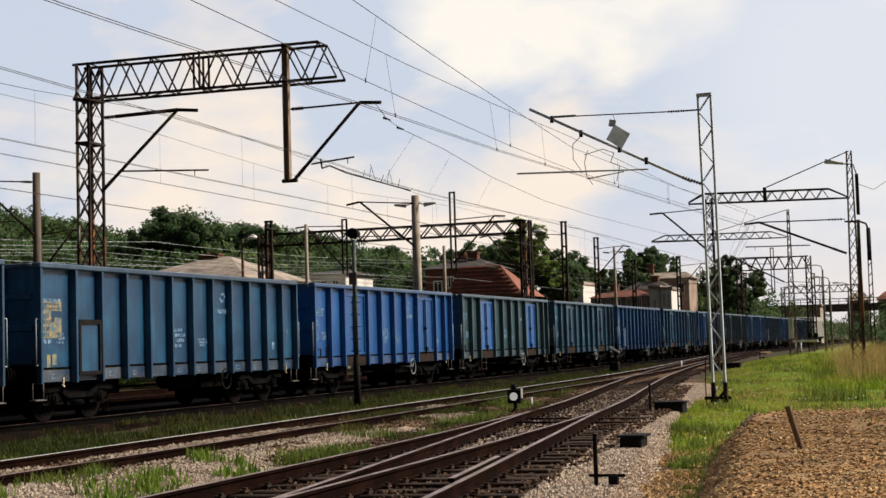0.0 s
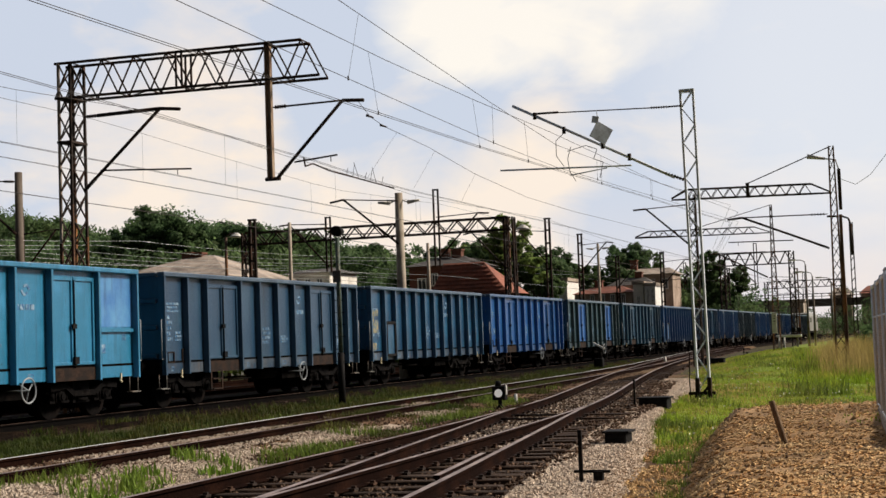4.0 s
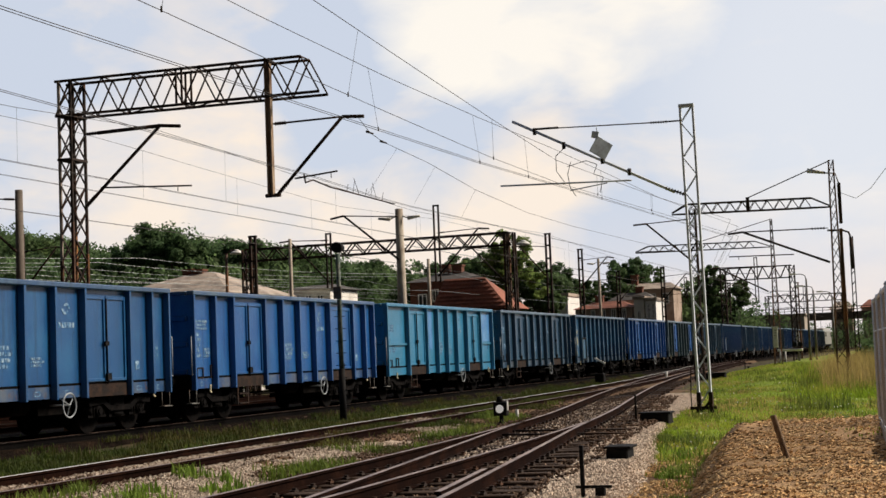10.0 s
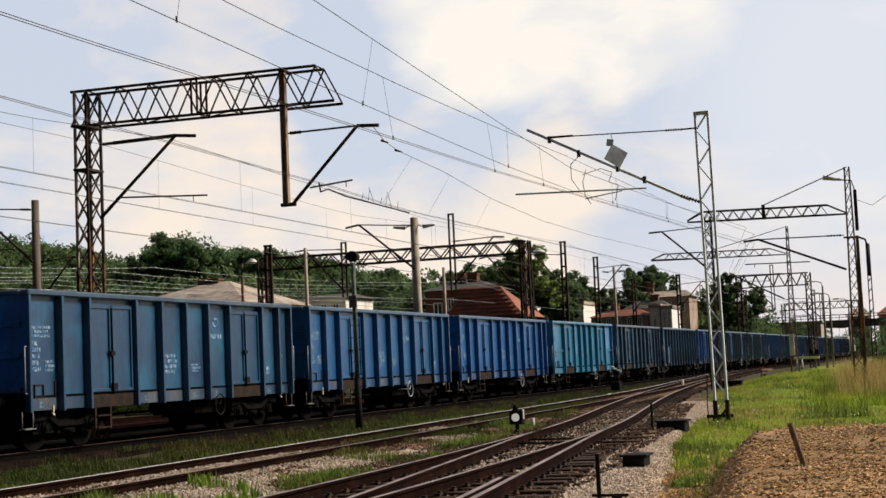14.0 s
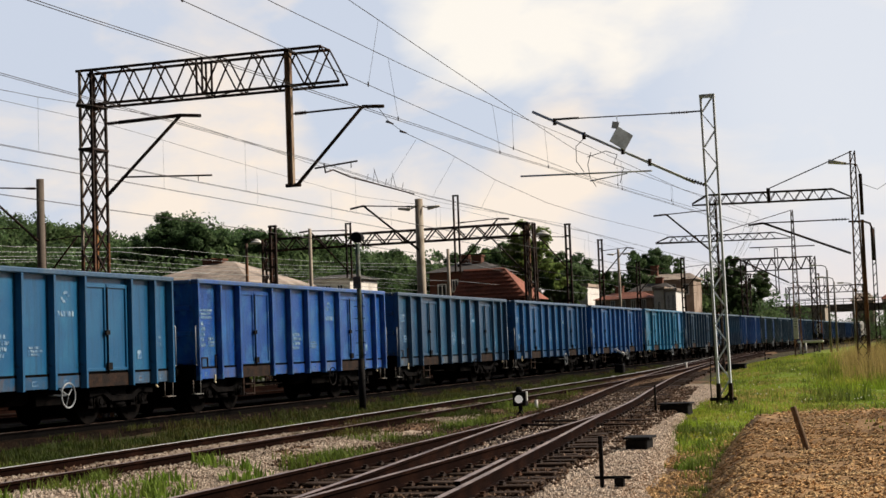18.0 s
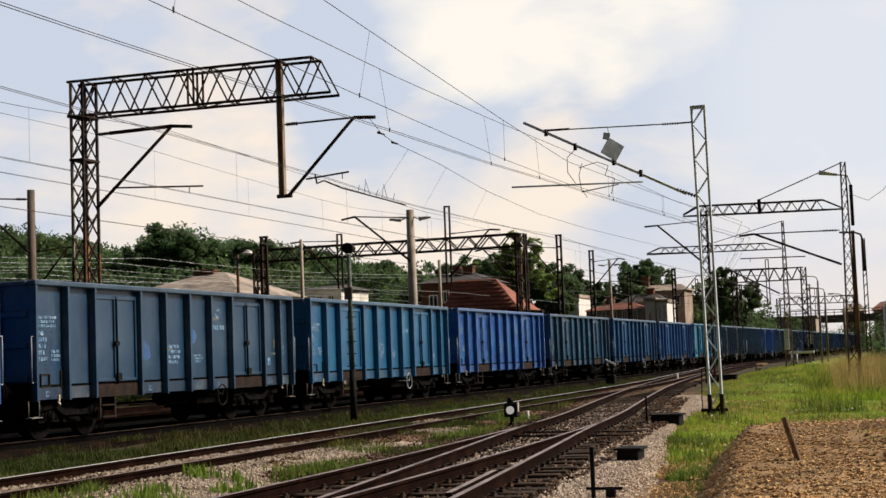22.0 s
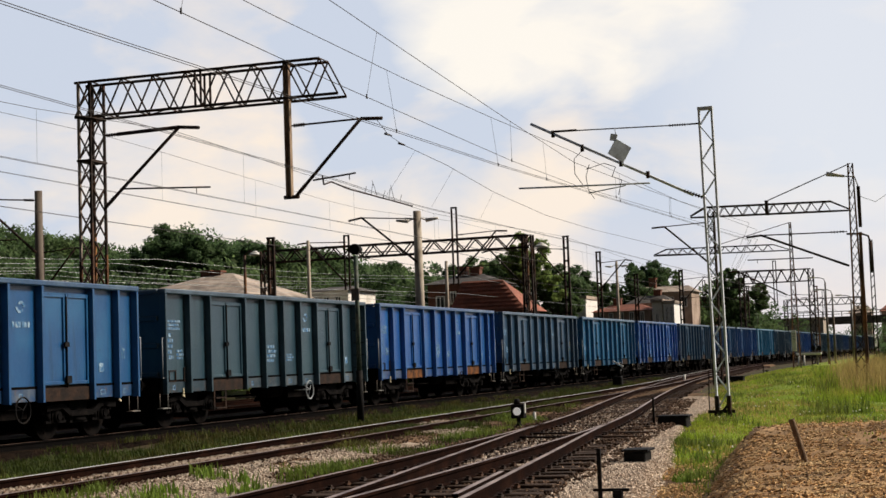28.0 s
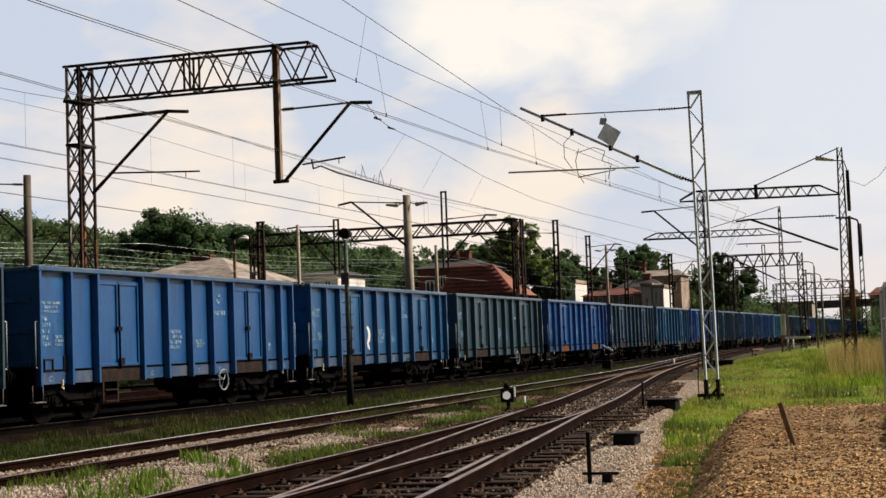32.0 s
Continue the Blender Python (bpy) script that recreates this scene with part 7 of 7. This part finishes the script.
# ---- houses behind the yard ----
def window(parent, x, y, z, w, h):
    """A set-back pane with frame, sill and glazing bar on a wall that looks along -y."""
    bm = bmesh.new()
    for a, b, c, d in ((0, 0.08, 0, h), (w - 0.08, w, 0, h), (0.08, w - 0.08, h - 0.08, h), (0.08, w - 0.08, 0, 0.08), (w / 2 - 0.03, w / 2 + 0.03, 0.08, h - 0.08)):
        box(bm, x + a, x + b, y - 0.05, y + 0.02, z + c, z + d)
    fr = part("window_frame", bm, WHITE, parent)
    bm = bmesh.new()
    box(bm, x + 0.08, x + w - 0.08, y - 0.02, y - 0.005, z + 0.08, z + h - 0.08)
    part("pane", bm, GLASS_DARK, fr)
    bm = bmesh.new()
    box(bm, x - 0.08, x + w + 0.08, y - 0.14, y, z - 0.08, z - 0.005)
    part("sill", bm, CONCRETE, fr)


def house(name, label, x0, x1, y0, y1, eave, ridge, wall, roof, hip=0.35, chimneys=(), windows=(), over=0.5, flat=False, tiles=False, hip2=None):
    h = thing(name, label, "house")
    g = min(height(x, y) for x in (x0, x1) for y in (y0, y1)) - 0.3
    bm = bmesh.new()
    box(bm, x0, x1, y0, y1, g, eave)
    part("wall", bm, wall, h)
    bm = bmesh.new()
    a, b, c, d = x0 - over, x1 + over, y0 - over, y1 + over
    if flat:
        box(bm, a, b, c, d, eave, eave + 0.3)
        part("roof", bm, roof, h)
    else:
        k, ym = (b - a) * hip / 2 + 0.01, (c + d) / 2
        k2 = k if hip2 is None else (b - a) * hip2 / 2 + 0.01
        e = [bm.verts.new(p) for p in ((a, c, eave), (b, c, eave), (b, d, eave), (a, d, eave), (a + k2, ym, ridge), (b - k, ym, ridge))]
        for f in ((0, 1, 5, 4), (2, 3, 4, 5), (1, 2, 5), (3, 0, 4), (3, 2, 1, 0)):
            bm.faces.new([e[i] for i in f])
        r = part("roof", bm, roof, h)
        if tiles:
            n = int((ridge - eave) / 0.28)
            for i in range(n):
                u = (i + 0.5) / n
                bm = bmesh.new()
                p = Vector((a + k2 * u, c + (ym - c) * u - 0.005, eave + (ridge - eave) * u + 0.005))
                bar(bm, p, (b - k * u, p.y, p.z), 0.36, 0.012)
                part("tile_course", bm, roof, r)
    for cx, cy, cz in chimneys:
        bm = bmesh.new()
        box(bm, cx - 0.35, cx + 0.35, cy - 0.35, cy + 0.35, eave, cz)
        box(bm, cx - 0.42, cx + 0.42, cy - 0.42, cy + 0.42, cz, cz + 0.12)
        part("chimney", bm, BRICK, h)
    for wx, wz, ww, wh in windows:
        window(h, wx, y0 - 0.004, wz, ww, wh)


house("house", "brick house with a red-brown hipped tile roof", -33.2, -28.5, 100, 104.6, 4.7, 7.05, BRICK, ROOF_RED, 0.88, (), ((-32.0, 2.2, 1.0, 1.5), (-29.9, 2.2, 1.0, 1.5)), tiles=True, hip2=0.05)
house("house", "taller brick house with a dark shallow roof and chimneys", -36.3, -31.4, 102.6, 108, 6.95, 7.75, BRICK, ROOF_DARK, 0.7, ((-34.3, 105, 8.15), (-33.3, 105, 8.1)), ((-35.7, 4.9, 0.7, 1.2), (-34.6, 5.5, 0.5, 0.9)), 0.35)
house("house", "low house with a grey-brown hipped roof", -52.0, -42.9, 86, 96, 6.1, 7.85, RENDER_PALE, ROOF_GREY, 0.75, ((-48.1, 91, 8.0), (-47.3, 91, 7.95)), ((-47.5, 3.5, 1.1, 1.4), (-45.0, 3.5, 1.1, 1.4)), hip2=0.97)
house("house", "low pale house wing with a grey shallow roof", -43.4, -40.2, 96.8, 102, 6.6, 7.0, RENDER_PALE, ROOF_DARK, 0.5, (), tuple((-43.0 + 0.9 * i, 5.3, 0.5, 0.9) for i in range(3)), 0.3)
house("tenement", "stained beige block of flats with a shallow grey roof", -31.0, -25.3, 152, 157, 7.6, 8.3, RENDER_BEIGE, ROOF_GREY, 0.3, ((-29.6, 154, 9.1),), tuple((-30.5 + 1.35 * i, z, 0.7, 1.1) for i in range(4) for z in (3.2, 6.0)), 0.3)
house("house", "low house with a dark felt roof", -30.6, -26.4, 146, 149.5, 6.35, 7.15, RENDER_BEIGE, ROOF_DARK, 0.5, ((-28.0, 148, 7.6),), ((-29.6, 4.6, 0.6, 1.0), (-27.8, 4.6, 0.6, 1.0)), 0.3)
house("workshop", "long low beige workshop with a red-brown tiled roof", -32.8, -27.3, 140, 144.6, 5.5, 6.2, RENDER_BEIGE, ROOF_RED, 0.5, ((-30.9, 142.5, 6.7),), tuple((-32.3 + 1.0 * i, 4.3, 0.45, 1.1) for i in range(5)), 0.2)
house("house", "pale grey plastered house end", -26.9, -25.95, 139, 144, 6.15, 6.3, RENDER_PALE, ROOF_GREY, 0, (), ((-26.6, 4.2, 0.35, 0.9),), 0.12, True)
house("shed", "white-walled shed with tall dark windows", -25.75, -24.75, 138.6, 143, 5.95, 6.1, WHITE, ROOF_GREY, 0, (), ((-25.6, 4.3, 0.3, 1.4), (-25.15, 4.3, 0.3, 1.4)), 0.12, True)
house("shed", "white-walled shed with a flat roof", -34.9, -33.5, 140, 145, 6.85, 7.0, WHITE, ROOF_GREY, 0, (), ((-34.2, 4.8, 0.2, 1.8), (-33.85, 4.8, 0.2, 1.8)), 0.12, True)
house("tenement", "distant brown brick block behind trees", -29.4, -26.4, 175, 184, 7.5, 7.8, BRICK, ROOF_GREY, 0, (), tuple((-29.0 + 1.3 * i, z, 0.7, 1.1) for i in range(2) for z in (2.6, 5.4)), 0.25, True)


def overpass():
    t = thing("road_bridge", "dark concrete road bridge across the distant tracks", "bridge")
    # the deck gets a darker concrete than the piers to stand for shade
    bm = bmesh.new()
    box(bm, -75, 60, 330, 342, 6.3, 7.8)
    part("deck", bm, OLD_CONCRETE, t)
    bm = bmesh.new()
    for x in np.arange(-75, 60, 2.0):
        box(bm, x - 0.06, x + 0.06, 330.0, 330.2, 7.8, 8.9)
    box(bm, -75, 60, 330.0, 330.2, 8.85, 9.0)
    box(bm, -75, 60, 330.0, 330.2, 8.3, 8.4)
    part("railing", bm, STEEL_DARK, t)
    for x in (-60, -44, -32, -8, 6, 22, 40):
        bm = bmesh.new()
        box(bm, x - 0.8, x + 0.8, 331, 341, -0.6, 6.3)
        part("pier", bm, CONCRETE, t)
    for i, (x, w, h) in enumerate(((-24, 5, 2.6), (-17, 7, 3.2), (-9, 6, 2.4), (2, 9, 3.4))):
        house("house", "distant house beyond the road bridge", x, x + w, 372 + 5 * i, 382 + 5 * i, 8.0 + h * 0.5, 9.6 + h * 0.6, RENDER_BEIGE, ROOF_RED if i % 2 else ROOF_GREY, 0.5, (), ())
    house("platform_roof", "long pale canopy roof beside the far tracks", -30.5, -20.4, 250, 256, 6.0, 6.2, CONCRETE, CONCRETE, 0, (), (), 0.3, True)


overpass()


# ---- trees ----
def leaf_mesh(name, v, material):
    """One four-cornered leaf for every four points."""
    n = len(v) // 4
    me = bpy.data.meshes.new(name)
    me.vertices.add(4 * n)
    me.vertices.foreach_set("co", np.asarray(v, np.float32).ravel())
    me.loops.add(4 * n)
    me.loops.foreach_set("vertex_index", np.arange(4 * n, dtype=np.int32))
    me.polygons.add(n)
    me.polygons.foreach_set("loop_start", np.arange(0, 4 * n, 4, dtype=np.int32))
    me.polygons.foreach_set("loop_total", np.full(n, 4, np.int32))
    me.materials.append(material)
    me.update(calc_edges=True)
    return me


def leaf_cards(centres, radii, count, size, rng):
    """Leaves in clumps, each a small bent card."""
    k = rng.integers(0, len(centres), count)
    d = rng.normal(size=(count, 3))
    d /= np.linalg.norm(d, axis=1)[:, None]
    p = centres[k] + d * radii[k][:, None] * rng.uniform(0.55, 1.08, (count, 1)) * np.array([1, 1, 0.8])
    u = np.cross(d, rng.normal(size=(count, 3)))
    u /= np.linalg.norm(u, axis=1)[:, None]
    v = np.cross(d, u) + d * rng.uniform(-0.7, 0.7, (count, 1))
    s = size * rng.uniform(0.5, 1.3, (count, 1))
    u, v = u * s * 0.5, v * s
    return np.stack([p - v, p + u + d * s * 0.15, p + v, p - u + d * s * 0.15], 1).reshape(-1, 3)


def crown_clumps(rng, w, h, n):
    """Clump centres and sizes in an uneven crown that stands on its trunk."""
    c, r = [], []
    lobes = rng.uniform(-0.5, 0.5, (5, 3)) * (w * 0.55, w * 0.55, h * 0.30) + (0, 0, h * 0.6)
    lobe_r = rng.uniform(0.24, 0.36, 5) * w
    while len(c) < n:
        k = rng.integers(0, 5)
        q = rng.normal(size=3)
        q /= np.linalg.norm(q)
        p = lobes[k] + q * lobe_r[k] * rng.uniform(0.35, 1.0) * (1, 1, 1.15)
        if h * 0.12 < p[2] < h * 0.98:
            c.append(p)
            r.append(rng.uniform(0.05, 0.11) * w)
    c = np.array(c)
    c[:, 2] += h * 0.98 - (c[:, 2] + np.array(r)).max()
    return c, np.array(r)


def tree(x, y, top, w, leaves, label, seed, count=15000, size=0.17, droop=False):
    rng = np.random.default_rng(seed)
    g = height(x, y)
    h = top - g
    t = thing("tree", label, "tree", m=pose(x, y, g - 0.1))
    c, r = crown_clumps(rng, w, h, 110)
    if droop:
        c[:, 2] -= 0.12 * h * (np.hypot(c[:, 0], c[:, 1]) / (0.42 * w)) ** 2
    v = leaf_cards(c, r, count, size, rng)
    o = new("crown", leaf_mesh("crown", v, leaves))
    o.parent = t
    bm = bmesh.new()
    rod(bm, (0, 0, 0), (0, 0, h * 0.55), 0.028 * h, 0.014 * h, n=8)
    for k in range(7):
        e = c[k]
        rod(bm, (0, 0, h * (0.25 + 0.04 * k)), tuple(e), 0.010 * h, 0.003 * h, n=5)
    part("trunk", bm, BARK, t)


TREES = [(-66.4, 115, 13.4, 6), (-64.4, 115, 14.7, 6.5), (-61.8, 115, 13.9, 6), (-60.4, 118, 13.1, 6), (-58.8, 120, 13.0, 6), (-58.1, 125, 12.8, 6), (-56.9, 130, 12.9, 6.5),
         (-53.5, 130, 12.3, 6.5), (-50.1, 130, 11.4, 6), (-39.9, 125, 10.2, 6), (-37.3, 122, 11.1, 6), (-37.5, 150, 11.4, 6),
         (-36.5, 156, 11.0, 6), (-38.8, 131, 10.5, 6.5), (-41.2, 133, 10.9, 6.5), (-33.6, 129, 10.1, 5), (-31.2, 150, 10.2, 5), (-41.5, 128, 10.5, 6), (-43.7, 131, 10.7, 6), (-22.4, 172, 9.3, 5)]
for i, (x, y, top, w) in enumerate(TREES):
    tree(x, y, top, w, LEAF, "dark green leafy tree at the edge of the yard", 40 + i)
tree(-31.0, 112, 11.95, 4.6, LEAF_LIGHT, "tall light green tree with drooping branches", 70, 14000, 0.15, True)
tree(-37.8, 126, 10.6, 6.0, LEAF_LIGHT, "round light green tree behind the brick house", 71, 14000, 0.17)
tree(-32.4, 166, 12.3, 6.0, LEAF, "tall green tree behind the flats", 72, 12000, 0.2)
tree(-24.4, 166, 10.8, 5.2, LEAF, "dark green tree beside the flats", 73, 12000, 0.19)


def woods():
    """The wooded slope behind the yard, as one mass of leaf clumps."""
    rng = np.random.default_rng(9)
    c, r = [], []
    for _ in range(420):
        y = rng.uniform(100, 175)
        x = -52 - rng.uniform(0, 75) * (0.4 + 0.6 * (y - 80) / 100)
        h = rng.uniform(7.0, 10.0)
        g = height(x, y)
        for _ in range(9):
            c.append((x + rng.normal(0, 1.7), y + rng.normal(0, 1.7), g + h * rng.uniform(0.25, 1.0)))
            r.append(rng.uniform(0.9, 1.7))
    for _ in range(230):
        y = rng.uniform(114, 240)
        x = -56 + rng.uniform(0, 30) + 0.04 * (y - 110)
        if x > -0.31 * y and y < 156:
            continue
        h = rng.uniform(5.0, 9.5)
        for _ in range(6):
            c.append((x + rng.normal(0, 1.6), y + rng.normal(0, 1.6), h * rng.uniform(0.15, 1.0)))
            r.append(rng.uniform(0.8, 1.5))
    crest = ((-92, 16.4), (-86, 16.0), (-82, 15.0), (-78, 13.6), (-75, 13.6), (-74, 15.4), (-72, 16.0), (-70, 15.0), (-68, 14.2), (-62.3, 14.0), (-59.4, 13.0), (-57, 12.6), (-54.7, 12.0), (-53, 11.3), (-50.7, 10.9), (-47.4, 10.4), (-45, 9.6), (-40, 9.0))
    for _ in range(520):
        y = rng.uniform(122, 150)
        x = rng.uniform(-92, -40) * y / 130
        top = (float(np.interp(x * 130 / y, [q[0] for q in crest], [q[1] for q in crest])) - 1.39) * y / 130 + 1.39 - rng.uniform(0.4, 1.6)
        for _ in range(6):
            c.append((x + rng.normal(0, 1.1), y + rng.normal(0, 1.1), top - rng.uniform(0, 1) ** 1.5 * 7 - 0.6))
            r.append(rng.uniform(0.8, 1.5))
    v = leaf_cards(np.array(c), np.array(r), 560000, 0.25, rng)
    o = new("far_woods", leaf_mesh("far_woods", v, LEAF))
    tagged(o, "dense dark green woods on the slope behind the yard", "woods", kind="stuff")
    # shrubs low behind the main track and on the right-hand bank
    c, r = [], []
    for _ in range(150):
        y = rng.uniform(62, 118)
        x = rng.uniform(-52, -37)
        h = rng.uniform(1.2, 4.0)
        for _ in range(5):
            c.append((x + rng.normal(0, 1.1), y + rng.normal(0, 1.1), h * rng.uniform(0.2, 1.0)))
            r.append(rng.uniform(0.5, 1.0))
    light = len(c)
    for _ in range(300):
        y = rng.uniform(66, 150)
        x = -0.034 * y + rng.uniform(0, 9)
        h = rng.uniform(0.8, 2.3)
        for _ in range(5):
            c.append((x + rng.normal(0, 0.8), y + rng.normal(0, 0.8), height(x, y) + h * rng.uniform(0.2, 1.0)))
            r.append(rng.uniform(0.4, 0.8))
    for _ in range(160):
        y = rng.uniform(260, 420)
        x = rng.uniform(-75, 70)
        if y < 345 and -30 < x < -10:
            continue
        h = rng.uniform(4, 9)
        for _ in range(6):
            c.append((x + rng.normal(0, 2.2), y + rng.normal(0, 2.2), height(x, y) + h * rng.uniform(0.2, 1.0)))
            r.append(rng.uniform(1.0, 1.9))
    for _ in range(120):
        y = rng.uniform(350, 400)
        x = rng.uniform(-45, 35)
        h = rng.uniform(4, 7)
        for _ in range(5):
            c.append((x + rng.normal(0, 2.2), y + rng.normal(0, 2.2), height(x, y) + h * rng.uniform(0.1, 1.0)))
            r.append(rng.uniform(1.2, 2.0))
    for k, (first, last, n, leaves, label) in enumerate(((0, light, 50000, LEAF_LIGHT, "light green shrubs and low bushes along the yard"), (light, len(c), 90000, LEAF, "green shrubs on the bank and beyond the bridge"))):
        v = leaf_cards(np.array(c[first:last]), np.array(r[first:last]), n, 0.26, rng)
        o = new("shrubs", leaf_mesh("shrubs", v, leaves))
        tagged(o, label, "shrubs", kind="stuff")


woods()


# ---- sleepers, as pieces of their tracks ----
def lay_sleepers():
    shapes = {}
    for parent, spots, top in SLEEPERS:
        for x, y, turn, ln in spots:
            key = round((ln + random.uniform(-0.18, 0.18)) * 6) / 6
            if key not in shapes:
                bm = bmesh.new()
                box(bm, -key / 2, key / 2, -0.125, 0.125, -0.15, 0.0, bevel=0.012)
                me = bpy.data.meshes.new("sleeper")
                bm.to_mesh(me)
                bm.free()
                me.materials.append(TIMBER)
                shapes[key] = me
            o = new("sleeper", shapes[key])
            o.parent = parent
            o.matrix_basis = pose(x + random.uniform(-0.03, 0.03), y, top + random.uniform(-0.02, 0.002), random.uniform(-2, 2), random.uniform(-0.3, 0.3), turn + random.uniform(-1.5, 1.5))


lay_sleepers()


# ---- what moves ----
def motions():
    beats = [float(k) for k in range(33)]
    for n, w, *_ in WAGONS:
        walk(w, [(t, pose(TRAIN_X, train_at(t) - PITCH * n + HALF_L, 0)) for t in beats])
    walk(LOCO, [(t, pose(TRAIN_X, train_at(t) + PITCH * (AHEAD + 1) - 0.6 + 8.2, 0)) for t in beats])
    turns = [(k * 0.1, math.degrees((train_at(k * 0.1) - train_at(0)) / 0.46)) for k in range(321)]
    for n, w, *_ in WAGONS:
        if -1 <= n <= 12:
            for bo in w.children:
                if bo.name.startswith("bogie"):
                    for o in bo.children:
                        if o.name.startswith("wheelset"):
                            x, y, z = o.matrix_basis.translation
                            walk(o, [(t, pose(x, y, z, -a)) for t, a in turns])


motions()
